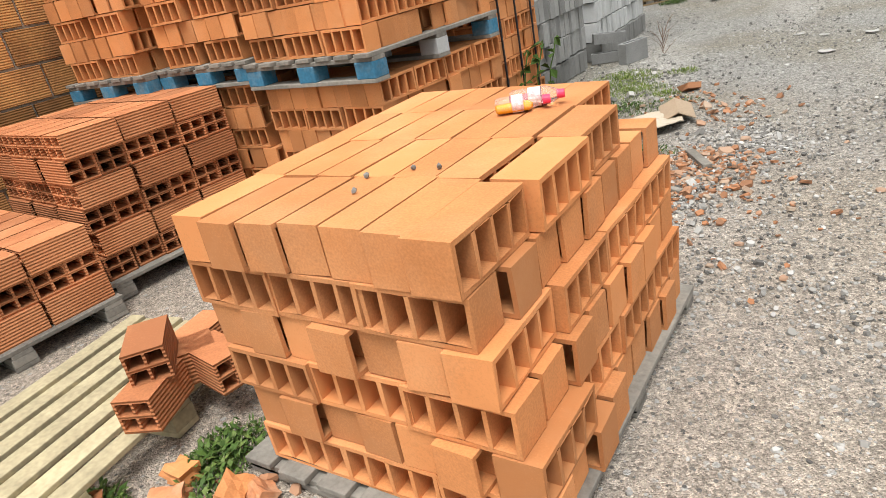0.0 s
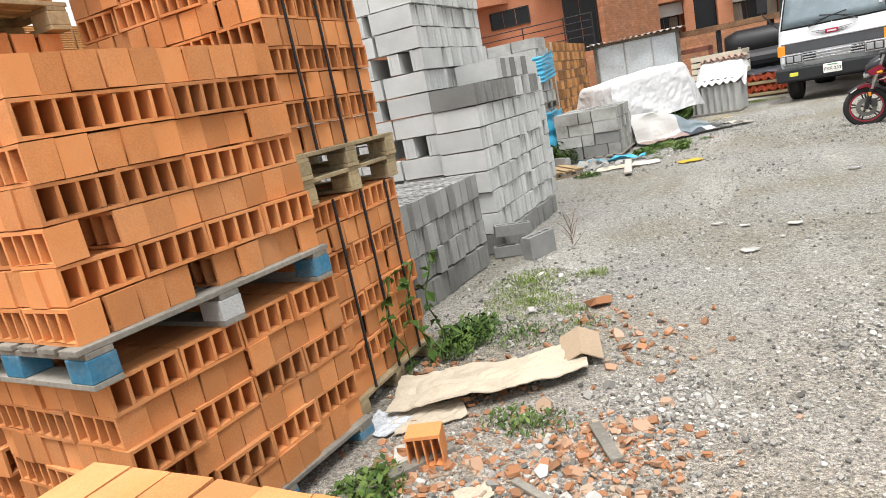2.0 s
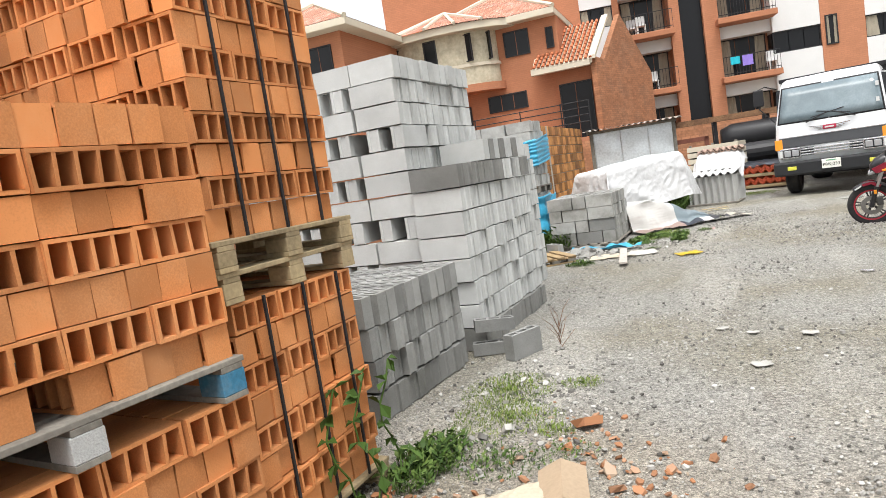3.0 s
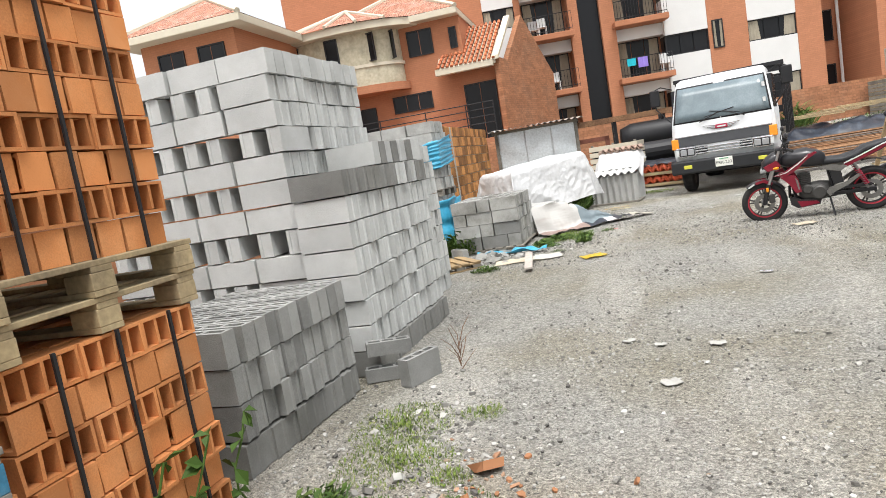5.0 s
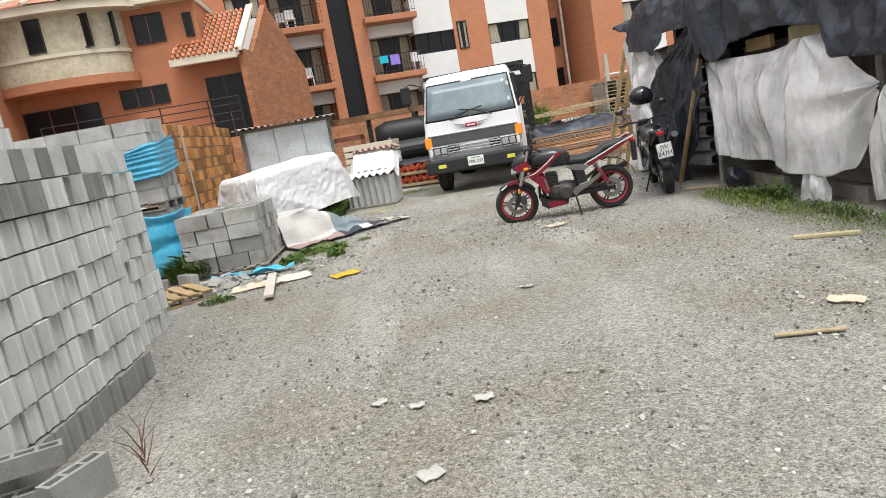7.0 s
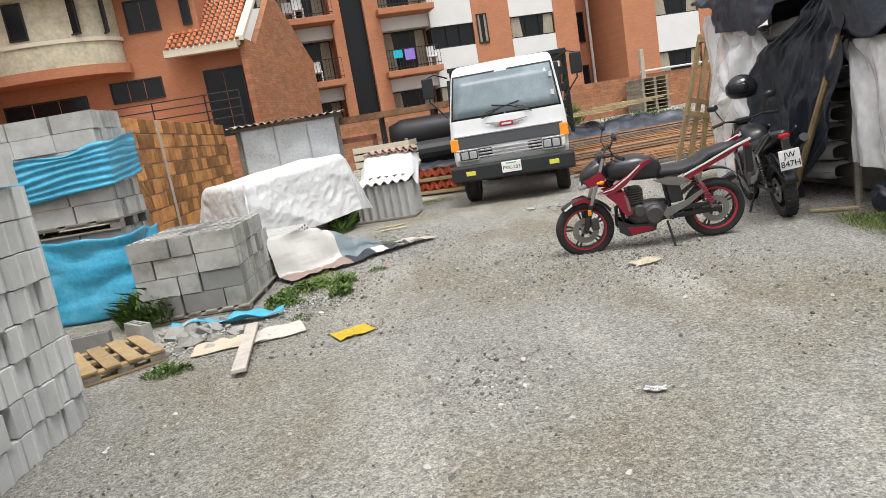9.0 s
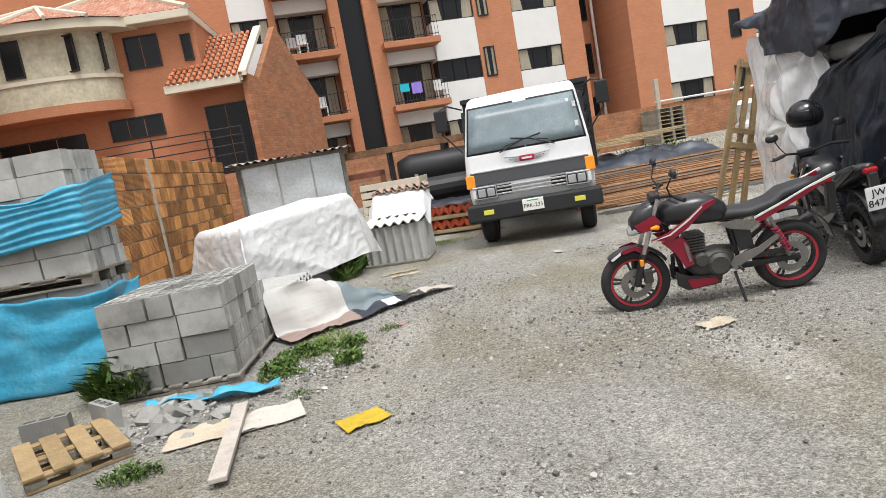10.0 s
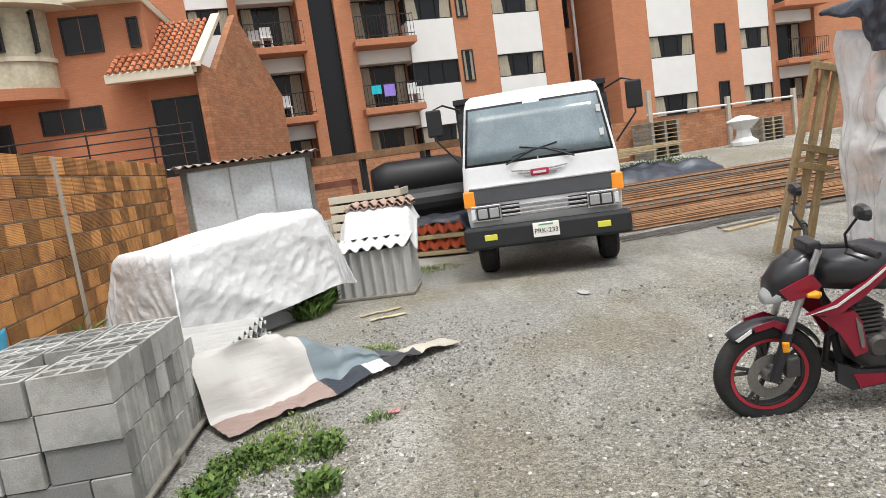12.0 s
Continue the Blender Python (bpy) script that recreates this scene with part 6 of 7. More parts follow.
def tarp_shed():
    P, Q = Vector((3.3, 15.4, 0)), Vector((3.75, 7.0, 0))
    d = (Q - P)
    n = Vector((d.y, -d.x, 0)).normalized()
    if n.x > 0:
        n = -n

    def at(s, out, z):
        p = P + d * s + n * out
        return (p.x, p.y, z)

    def along(rows):
        """Straight runs between (s, value) pairs, a little rounded."""
        def f(s):
            for (a, va), (b, vb) in zip(rows, rows[1:]):
                if s <= b:
                    return va + (vb - va) * S(a, b, s)
            return rows[-1][1]
        return f
    top = thing("tarpaulin_shed", label="makeshift shed under black tarpaulin and milky plastic film", category="shed")
    # stacked goods inside, set back from the hanging sheets
    for s0, s1, z0, z1 in ((0.13, 0.34, 0.05, 1.1), (0.36, 0.52, 0.3, 1.7), (0.53, 0.70, 0.25, 1.62), (0.71, 1.0, 0.3, 1.75)):
        a, b, c, e = at(s0, -0.50, 0), at(s1, -0.50, 0), at(s1, -2.6, 0), at(s0, -2.6, 0)
        part("stored_crate", prism(bmesh.new(), [a[:2], b[:2], c[:2], e[:2]], z0, z1, "XY"), WOOD_GREY, top)
    a, b, c, e = at(0.13, -0.9, 0), at(1.0, -0.9, 0), at(1.0, -2.7, 0), at(0.13, -2.7, 0)
    part("plinth", prism(bmesh.new(), [a[:2], b[:2], c[:2], e[:2]], -0.02, 0.26, "XY"), MORTAR, top)
    a, b, c, e = at(0.03, -2.75, 0), at(1.0, -2.75, 0), at(1.0, -2.85, 0), at(0.03, -2.85, 0)
    part("back_sheet", prism(bmesh.new(), [a[:2], b[:2], c[:2], e[:2]], 0, 2.5, "XY"), BLACK_TARP, top)
    a, b, c, e = at(0.028, -0.85, 0), at(0.040, -0.85, 0), at(0.040, -2.74, 0), at(0.028, -2.74, 0)
    part("end_sheet", prism(bmesh.new(), [a[:2], b[:2], c[:2], e[:2]], 0, 2.5, "XY"), BLACK_TARP, top)
    # pale boards and a beam under the canopy's edge
    for s0, s1, z0, z1, m in ((0.44, 0.50, 1.62, 1.76, WOOD_RACK), (0.54, 0.655, 1.60, 1.78, WOOD_PALE), (0.56, 0.66, 1.42, 1.58, WHITE_SACK), (0.73, 1.0, 1.2, 1.36, WOOD_PALE)):
        a, b, c, e = at(s0, -0.16, 0), at(s1, -0.16, 0), at(s1, -0.21, 0), at(s0, -0.21, 0)
        part("board", prism(bmesh.new(), [a[:2], b[:2], c[:2], e[:2]], z0, z1, "XY"), m, top)
    hem = along([(0.015, 2.45), (0.06, 2.36), (0.10, 2.0), (0.16, 1.95), (0.185, 1.86), (0.22, 1.95), (0.26, 2.12), (0.335, 2.10), (0.355, 1.75), (0.42, 1.58), (0.45, 1.76), (0.55, 1.81), (0.65, 1.72), (0.672, 1.40), (0.75, 1.36), (0.87, 1.42), (1.0, 1.34)])
    ridge = along([(0.05, 2.52), (0.16, 2.72), (0.27, 2.62), (0.38, 2.76), (0.55, 2.62), (0.75, 2.72), (1.0, 2.6)])

    # canopy: over the roof and down to an uneven hem, bunched where it is tied
    def canopy(u, v):
        s = 0.015 + 0.985 * u
        x = s * 8.4
        if v < 0.62:
            q = v / 0.62
            z = hem(s) + (ridge(s) - hem(s)) * math.sin(q * math.pi / 2)
            out = 0.08 - 0.14 * q * q + 1.6 * crease(x, z, 31) + 0.10 * fold(x, z, 0, 0.9, 35) + 0.12 * S(0.44, 0.41, s) * S(0.345, 0.37, s)
        else:
            q = (v - 0.62) / 0.38
            z = ridge(s) + 0.05 * math.sin(math.pi * q) + 1.2 * crease(x, q * 3, 33) - 0.2 * q
            out = -0.06 - 3.0 * q
        return at(s, out, z)
    part("canopy", sheet(bmesh.new(), 260, 80, canopy, 0.006), BLACK_TARP, top, smooth=True)

    # black drape drawn aside, its free edge running down to the foot of the prop
    left = along([(0.0, 0.21), (0.45, 0.17), (0.85, 0.153), (1.42, 0.166), (1.6, 0.19), (1.95, 0.30), (2.1, 0.33)])
    right = along([(0.0, 0.262), (0.85, 0.342), (1.6, 0.375), (1.8, 0.385), (2.1, 0.39)])

    def drape(u, v):
        z = -0.02 + 2.1 * v
        s = left(z) + (right(z) - left(z)) * u
        x = (u * 0.5 + s * 0.5) * 8.4 * 0.28
        return at(s, 0.04 + 1.5 * crease(x * 1.6, z * 0.5, 41, 1.3) + 0.05 * math.sin(u * 15 + 3 * fold(u, z, 0, 1.2, 43)) * (1 - 0.5 * v) + 0.05 * v, z)
    part("drape", sheet(bmesh.new(), 90, 110, drape, 0.006), BLACK_TARP, top, smooth=True)

    # milky film: pinned at a few points, folds running out from each of them
    def curtain(name, s0, s1, hem_f, top_f, pins, k, out=-0.06, nu=200, nv=120, amp=0.06, bag=0.12):
        def f(u, v):
            s = s0 + (s1 - s0) * u
            x = s * 8.4
            z = hem_f(s) + (top_f(s) - hem_f(s)) * v
            w = bag * math.sin(math.pi * u) * math.sin(math.pi * min(1, 1.2 * (1 - v)) * 0.75) + 0.09 * fold(x, z * 0.4, 0, 0.9, k)
            for i, (ps, pz, rays) in enumerate(pins):
                dx, dz = x - ps * 8.4, z - pz
                r = math.hypot(dx, dz)
                th = math.atan2(dx, -dz)
                sway = math.sin(rays * th + 1.7 * i + 2.2 * fold(th * 1.5, r * 0.8, i, 1.3, k + 3))
                w += amp * sway * math.exp(-r / 0.7) * min(1, r / 0.15) - amp * 0.4 * math.exp(-r / 0.25)
            w += 0.9 * crease(x * 1.3, z * 0.45, k + 5) + 0.024 * math.sin(x * 13 + 5 * fold(x, z * 0.5, 0, 1.1, k + 1)) * (1 - v)
            return at(s, out + w, z)
        part(name, sheet(bmesh.new(), nu, nv, f, 0.002), CLEAR_FILM, top, smooth=True)
    curtain("film_curtain", 0.350, 0.705, along([(0.350, 0.43), (0.46, 0.39), (0.535, 0.41), (0.556, 0.30), (0.63, 0.28), (0.665, 0.36), (0.69, 0.7), (0.705, 1.0)]),
            along([(0.350, 1.62), (0.375, 1.60), (0.52, 1.57), (0.575, 1.64), (0.66, 1.66), (0.672, 1.35), (0.69, 1.20), (0.705, 1.14)]), [(0.36, 1.66, 7), (0.59, 1.74, 8), (0.71, 1.12, 9)], 51)
    curtain("film_curtain", 0.685, 0.86, along([(0.68, 0.06), (0.72, 0.12), (0.86, 0.08)]), along([(0.68, 0.60), (0.72, 1.20), (0.86, 1.40)]), [(0.71, 1.12, 8), (0.80, 1.4, 7)], 61)
    curtain("film_curtain", 0.86, 0.995, along([(0.86, 0.2), (1.0, 0.12)]), along([(0.86, 1.36), (1.0, 1.32)]), [(0.87, 1.36, 7), (0.98, 1.32, 9)], 64, nu=90)
    curtain("film_curtain", 0.008, 0.185, along([(0.008, 0.02), (0.185, 0.25)]), along([(0.008, 2.3), (0.075, 2.2), (0.14, 2.05), (0.185, 1.9)]), [(0.10, 2.2, 8), (0.17, 1.95, 7), (0.12, 1.2, 6)], 71, -0.05, 110, 120, 0.06)
    curtain("film_scrap", 0.57, 0.625, along([(0.57, 0.0), (0.625, 0.01)]), along([(0.57, 0.26), (0.625, 0.36)]), [(0.60, 0.46, 9)], 75, 0.0, 40, 30, 0.05, 0.05)
    # wrapped pale bags piled between the sheets
    for col, (s0, s1) in enumerate(((0.03, 0.14), (0.15, 0.27))):
        for i in range(9):
            z = 0.25 + 0.205 * i

            def bag(u, v, z=z, i=i, s0=s0, s1=s1, col=col):
                a = v * math.tau
                c, q = math.cos(a), math.sin(a)
                k = 1 - abs(2 * u - 1) ** 8 * 0.25
                return at(s0 + (s1 - s0) * u + 0.004 * math.sin(i * 5 + col), -0.52 + 0.30 * math.copysign(abs(c) ** 0.5, c) * k + 0.03 * fold(u * 4, i, col, 1.5),
                          z + 0.098 * math.copysign(abs(q) ** 0.5, q) * k + 0.014 * fold(u * 5, v * 3, i, 2))
            part("bag", sheet(bmesh.new(), 18, 20, bag), WHITE_SACK, top, smooth=True)
    # timber props and rails
    part("prop", tube(bmesh.new(), [at(0.255, 0.12, -0.02), at(0.365, 0.10, 1.66)], 0.034, 7), WOOD_RACK, top)
    part("prop", tube(bmesh.new(), [at(0.343, -0.14, -0.02), at(0.349, -0.14, 1.6)], 0.035, 7), WOOD_GREY, top)
    part("prop", tube(bmesh.new(), [at(0.70, -0.16, -0.02), at(0.70, -0.12, 1.4)], 0.04, 7), WOOD_GREY, top)
    part("prop", tube(bmesh.new(), [at(0.93, -0.12, -0.02), at(0.92, -0.1, 1.4)], 0.04, 7), WOOD_GREY, top)
    for s0, s1, z in ((0.38, 0.50, 0.0), (0.56, 0.66, 0.0), (0.71, 0.83, 0.0), (0.83, 0.99, 0.02)):
        a, b, c, e = at(s0, -0.28, 0), at(s1, -0.20, 0), at(s1, -0.27, 0), at(s0, -0.35, 0)
        part("low_board", prism(bmesh.new(), [a[:2], b[:2], c[:2], e[:2]], z, z + 0.15, "XY"), WOOD_GREY, top)
    # dark sack at the foot
    bm = bmesh.new()
    bmesh.ops.create_icosphere(bm, subdivisions=4, radius=0.13)
    for v in bm.verts:
        v.co += v.co.normalized() * (0.06 * noise.noise(v.co * 6) + 0.03 * abs(noise.noise(v.co * 14)))
        v.co.z *= 1.1
    sk = part("sack", bm, BLACK_TARP, smooth=True)
    sk.matrix_basis = Matrix.Translation(at(0.405, -0.05, 0.12))
    tagged(sk, "small black plastic sack at the foot of the shed", "sack")


tarp_shed()


# ---- leaning rack of battens, steel bars, far clutter ----


def leaning_rack():
    top = thing("timber_rack", (3.10, 15.95, 0), 0, "tall brown timber rack leaning by the plastic-covered goods", "timber rack")
    tilt = pose(0, 0, 0, 1.5, 13.5, -4)
    for i, x in enumerate((-0.16, 0.02, 0.19)):
        part("post", boxes(((x, 0, 0.02), (x + 0.062, 0.08, 2.15 - 0.03 * i)), bevel=0.006, m=tilt @ pose(0, 0, 0, 0, 1.5 * (1 - i), 0)), WOOD_RACK, top)
    for z, x0, x1 in ((0.98, -0.17, 0.25), (1.17, -0.15, 0.30), (2.03, -0.20, 0.27)):
        part("cross_slat", boxes(((x0, -0.03, z), (x1, -0.003, z + 0.075)), bevel=0.004, m=tilt @ pose(0, 0, 0, 0, 3, 0)), WOOD_RACK, top)


def steel_bars():
    top = thing("steel_bars", (0, 0, 0), 0, "long bundles of rusty steel reinforcing bars on the ground", "steel bars")
    rnd = random.Random(4)
    brown = material("brown_bar", (0.30, 0.165, 0.085), 0.8, vary=0.4, scale=3, fine=30)
    rod = material("grey_wire_rod", (0.13, 0.12, 0.11), 0.7, metal=0.3, vary=0.3)
    for k in range(10):
        cy, cz = 20.0 + 0.42 * k, 0.06 + 0.015 * k
        for i in range(24):
            y, z = cy + rnd.uniform(-0.19, 0.19), cz + rnd.uniform(-0.04, 0.10) + gz(5, cy)
            x0, x1 = 2.4 + rnd.uniform(-0.5, 0.2) - 0.05 * k, 11.0 + rnd.uniform(-0.6, 0.6)
            part("bar", tube(bmesh.new(), [(x0, y - 0.25, z - 0.03), ((x0 + x1) / 2, y + 0.15, z), (x1, y + 0.7, z + 0.02)], 0.014, 5), (RUST, brown, brown, RUST, rod)[(k + i // 9) % 5], top)
    for i in range(36):
        x = 2.0 + rnd.uniform(0, 0.9)
        part("rod", tube(bmesh.new(), [(x, 18.9 + rnd.uniform(-0.3, 0.3), 0.012), (x + 2.2, 19.4 + rnd.uniform(-0.3, 0.3), 0.03), (x + 4.5, 19.6 + rnd.uniform(-0.2, 0.2), 0.03)], 0.008, 4), rod, top)


def pallet_tower(name, loc, yaw, n, label):
    top = thing(name, loc, yaw, label, "pallet stack")
    for i in range(n):
        z = 0.13 * i
        for k in range(6):
            part("deck_board", boxes(((0, 0.16 * k, z + 0.105), (1.1, 0.16 * k + 0.1, z + 0.125))), WOOD, top)
        for k in range(3):
            part("bearer", boxes(((0.5 * k, 0, z), (0.5 * k + 0.1, 0.9, z + 0.105))), WOOD_GREY, top)


def far_clutter():
    f = Matrix.Translation((4.0, 29.0, 0)) @ pose(0, 0, 0, 0, 0, 20)
    for u, v, n, yaw, lab in ((3.6, -1.1, 9, 20, "tall leaning stack of old wooden pallets by the rear wall"), (8.0, -1.3, 6, 24, "lower stack of old wooden pallets by the rear wall")):
        p = f @ Vector((u - 1.2, v, 0))
        pallet_tower("pallet_stack", (p.x, p.y, gz(p.x, p.y) - 0.02), yaw, n, lab)
    # white stone pedestal pieces
    p = f @ Vector((5.6, -1.6, 0))
    z = gz(p.x, p.y)
    pd = thing("pedestal", (p.x, p.y, z), 10, "white moulded stone pedestal standing on the grass", "pedestal")
    part("foot", lathe(bmesh.new(), [(0.001, 0), (0.42, 0), (0.42, 0.12), (0.25, 0.25), (0.2, 0.5), (0.001, 0.5)], n=8), WHITE, pd)
    part("cap", lathe(bmesh.new(), [(0.001, 0.5), (0.22, 0.5), (0.45, 0.72), (0.5, 0.78), (0.2, 0.92), (0.001, 0.95)], n=8), WHITE, pd)
    # black sheeting heap and boards
    def heap(u, v):
        x, y = 2.4 + 4.6 * u, 24.6 + 1.8 * v
        return (x, y, gz(x, y) + 0.02 + (0.35 + 0.25 * fold(x, y, 0, 1.4, 61)) * math.sin(math.pi * v) * math.sin(math.pi * u) ** 0.4 + 0.1 * fold(x, y, 0, 4, 62) * math.sin(math.pi * v))
    o = part("tarpaulin", sheet(bmesh.new(), 60, 26, heap), BLACK_TARP, smooth=True)
    tagged(o, "heap of crumpled black tarpaulin behind the steel bars", "tarpaulin")
    for i in range(6):
        o = part("board", boxes(((0, 0, 0), (2.4, 0.2, 0.03)), bevel=0.003), WOOD)
        o.matrix_basis = pose(2.2 + 0.5 * i, 25.4 + 0.15 * i, gz(3, 25.5) + 0.62 + 0.035 * i, 0, 0, 5 * i - 8)
        tagged(o, "old loose board lying on black tarpaulin", "board", "loose boards")
    # old black vehicle frame and drums left of the truck
    j = thing("scrap_truck", (-1.9, 23.2, gz(-1, 23)), 8, "black scrap truck body with rusty frame behind the crates", "scrap vehicle")
    bm = loft(bmesh.new(), [(0.2, 1.15, 0.5, 0.35), (0.5, 1.2, 0.62, 0.42), (1.9, 1.2, 0.62, 0.42), (2.3, 1.1, 0.5, 0.35)])
    part("body", bm, BLACK, j, smooth=True)
    part("tank", tube(bmesh.new(), [(0.4, -0.75, 0.75), (2.1, -0.75, 0.75)], 0.28, 16), BLACK, j)
    part("rail", boxes(((-1.5, -0.3, 1.75), (2.6, -0.15, 1.9)), ((-1.5, 0.5, 1.75), (2.6, 0.65, 1.9))), RUST, j)
    part("rusty_bracket", boxes(((-1.4, -1.0, 1.25), (-0.2, -0.9, 1.38)), ((-0.32, -1.0, 0.85), (-0.2, -0.9, 1.38))), material("red_oxide_steel", (0.16, 0.06, 0.04), 0.8, vary=0.3), j)
    for x in (-1.3, 0.0, 1.4, 2.5):
        part("leg", boxes(((x, -0.2, 0), (x + 0.1, -0.1, 1.8)), ((x, 0.5, 0), (x + 0.1, 0.6, 1.8))), BLACK, j)
    for x, y in ((1.5, -1.3), (0.6, -1.2)):
        part("sack", loft(bmesh.new(), [(x, 0.16, 0.1, 0.08), (x + 0.1, 0.22, 0.3, 0.2), (x + 0.7, 0.22, 0.3, 0.2), (x + 0.8, 0.16, 0.1, 0.08)]), CARD, j)
        j.children[-1].matrix_basis = pose(0, y, 0)


leaning_rack()
steel_bars()
far_clutter()


# ---- loose things in the yard ----
def bottle(loc, yaw, liquid, label, k=1.0):
    b = thing("bottle", loc, yaw, label, "bottle", "bottles on the brick stack")
    pet = bpy.data.materials.new("clear_plastic")
    pet.use_nodes = True
    n = pet.node_tree.nodes["Principled BSDF"]
    n.inputs["Base Color"].default_value = (0.95, 0.88, 0.88, 1)
    n.inputs["Roughness"].default_value, n.inputs["Transmission Weight"].default_value, n.inputs["IOR"].default_value = 0.08, 0.9, 1.2
    prof = [(0.001, 0), (0.024, 0.002), (0.030, 0.012), (0.031, 0.05), (0.028, 0.07), (0.031, 0.09), (0.031, 0.12), (0.022, 0.145), (0.012, 0.165), (0.012, 0.178)]
    o = part("shell", lathe(bmesh.new(), [(r * k, h * k) for r, h in prof], (0, 0, 0.031 * k), "X", 20), pet, b, smooth=True)
    o.visible_shadow = False
    part("cap", lathe(bmesh.new(), [(0.001, 0.2), (0.016, 0.2), (0.017, 0.172), (0.012, 0.172)][::-1], (0, 0, 0.031 * k), "X", 16), material("pink_cap", (0.75, 0.05, 0.12), 0.4, vary=0.05, bump=0), b)
    for c in b.children[-1:]:
        c.matrix_basis = pose(0.0, 0, 0)
    part("label_band", lathe(bmesh.new(), [(0.0315 * k, 0.062 * k), (0.0318 * k, 0.065 * k), (0.0318 * k, 0.10 * k), (0.0315 * k, 0.103 * k)], (0, 0, 0.031 * k), "X", 20), material("printed_label", (0.72, 0.45, 0.45), 0.5, vary=0.4, scale=60, fine=120, bump=0, second=(0.75, 0.75, 0.75), second_amount=1.0, second_scale=45), b)
    if liquid:
        lm = material("amber_drink", liquid, 0.15, vary=0.05, bump=0, spec=0.5)
        part("drink", loft(bmesh.new(), [(0.006, 0.018, 0.018, 0.012), (0.012, 0.019, 0.027, 0.016), (0.12, 0.019, 0.027, 0.016), (0.135, 0.018, 0.016, 0.01)]), lm, b, smooth=True)
    b.matrix_basis = b.matrix_basis @ Matrix.Scale(0.82, 4)
    return b


PLANK_PALE = material("bleached_plank", (0.42, 0.38, 0.34), 0.85, vary=0.2, scale=9, fine=60, second=(0.33, 0.29, 0.25), second_amount=0.5)


def small_things():
    bottle((-1.01, 1.82, 0.822), 26, (0.70, 0.30, 0.01), "small plastic bottle with amber drink and pink cap lying on bricks")
    bottle((-0.99, 1.88, 0.822), 20, (0.35, 0.04, 0.06), "larger clear plastic bottle with a pink cap lying on bricks", 1.12)
    rnd = random.Random(9)
    for i, (x, y) in enumerate(((-1.0, 1.36), (-1.1, 1.30), (-1.06, 1.20), (-0.93, 1.37))):
        bm = bmesh.new()
        bmesh.ops.create_icosphere(bm, subdivisions=1, radius=0.008)
        for v in bm.verts:
            v.co *= rnd.uniform(0.7, 1.3)
        o = part("mortar_crumb", bm, CONCRETE_WET)
        o.matrix_basis = pose(x, y, 0.827)
        tagged(o, "crumb of grey mortar lying on the bricks", "crumb", "mortar crumbs")
    # broken ridged bricks on the pale pallet
    for i, (x, y, z, rz, ry) in enumerate(((-1.93, 0.99, 0.122, 25, 0), (-1.99, 1.16, 0.122, -30, 0), (-1.98, 1.06, 0.236, 50, 0), (-2.05, 1.28, 0.122, 10, 0), (-1.86, 1.2, 0.122, 80, 0))):
        o = new("ridged_brick", RIDGED)
        o.matrix_basis = pose(x, y, z, 0, ry, rz) @ Matrix.Diagonal((0.85, 0.75, 1, 1))
        tagged(o, "broken red-brown ridged brick lying on the pale pallet", "brick", "broken ridged bricks")
    # lumps of stone and clay by the near stack
    for i, (x, y, r, mat) in enumerate(((-1.73, 0.88, 0.06, CLAY), (-1.66, 0.78, 0.065, RUBBLE_CLAY), (-1.88, 0.66, 0.06, CLAY_RED), (-1.5, 0.88, 0.07, CLAY), (-1.42, 0.92, 0.05, RUBBLE_CLAY))):
        bm = bmesh.new()
        bmesh.ops.create_cube(bm, size=1)
        bmesh.ops.subdivide_edges(bm, edges=bm.edges, cuts=2, use_grid_fill=True)
        for v in bm.verts:
            v.co = v.co * Vector((1, 0.8, 0.65)) * r * 1.5 * (1 + 0.35 * noise.noise(v.co * 2.2 + Vector((i * 9, 0, 0))))
        o = part("rubble_lump", bm, mat)
        o.matrix_basis = pose(x, y, r * 0.36, 10 * i, 0, 40 * i)
        tagged(o, "broken lump of orange clay brick among weeds", "rubble", "rubble lumps")
    # large sheet of cardboard
    def card(u, v):
        p = Vector((-2.02, 3.98, 0)).lerp(Vector((-1.16, 4.52, 0)), u) + Vector((-0.13, 0.38, 0)) * (v - 0.5)
        p += Vector((0.10, -0.12, 0)) * math.sin(math.pi * u) * 0.7
        return (p.x, p.y, 0.03 + 0.05 * math.sin(math.pi * u) * (1 - 0.6 * v) + 0.045 * abs(fold(p.x, p.y, 0, 4, 3)) + 0.02 * abs(fold(p.x, p.y, 0, 13, 4)) - 0.018 * math.exp(-((v - 0.5) / 0.05) ** 2))
    c = part("cardboard", sheet(bmesh.new(), 30, 16, card, 0.006), CARD)
    tagged(c, "long torn sheet of pale cardboard on rubble", "cardboard")
    def flap(u, v):
        p = Vector((-1.25, 4.38, 0)).lerp(Vector((-1.05, 4.46, 0)), u) + Vector((-0.10, 0.30, 0)) * v
        return (p.x, p.y, 0.035 + 0.05 * (1 - abs(2 * u - 1)) + 0.02 * v)
    c = part("cardboard_flap", sheet(bmesh.new(), 6, 6, flap, 0.006), material("brown_cardboard", (0.33, 0.25, 0.17), 0.9, vary=0.15))
    tagged(c, "folded brown cardboard flap on the gravel", "cardboard")
    # flat scraps: x, y, width, length, turn, material, name, label
    grey = material("pale_panel", (0.44, 0.425, 0.38), 0.85, vary=0.1)
    yellow = material("yellow_plastic", (0.44, 0.31, 0.025), 0.45, vary=0.2, scale=12, bump=0.4)
    paper = material("dirty_paper", (0.37, 0.365, 0.34), 0.9, vary=0.12)
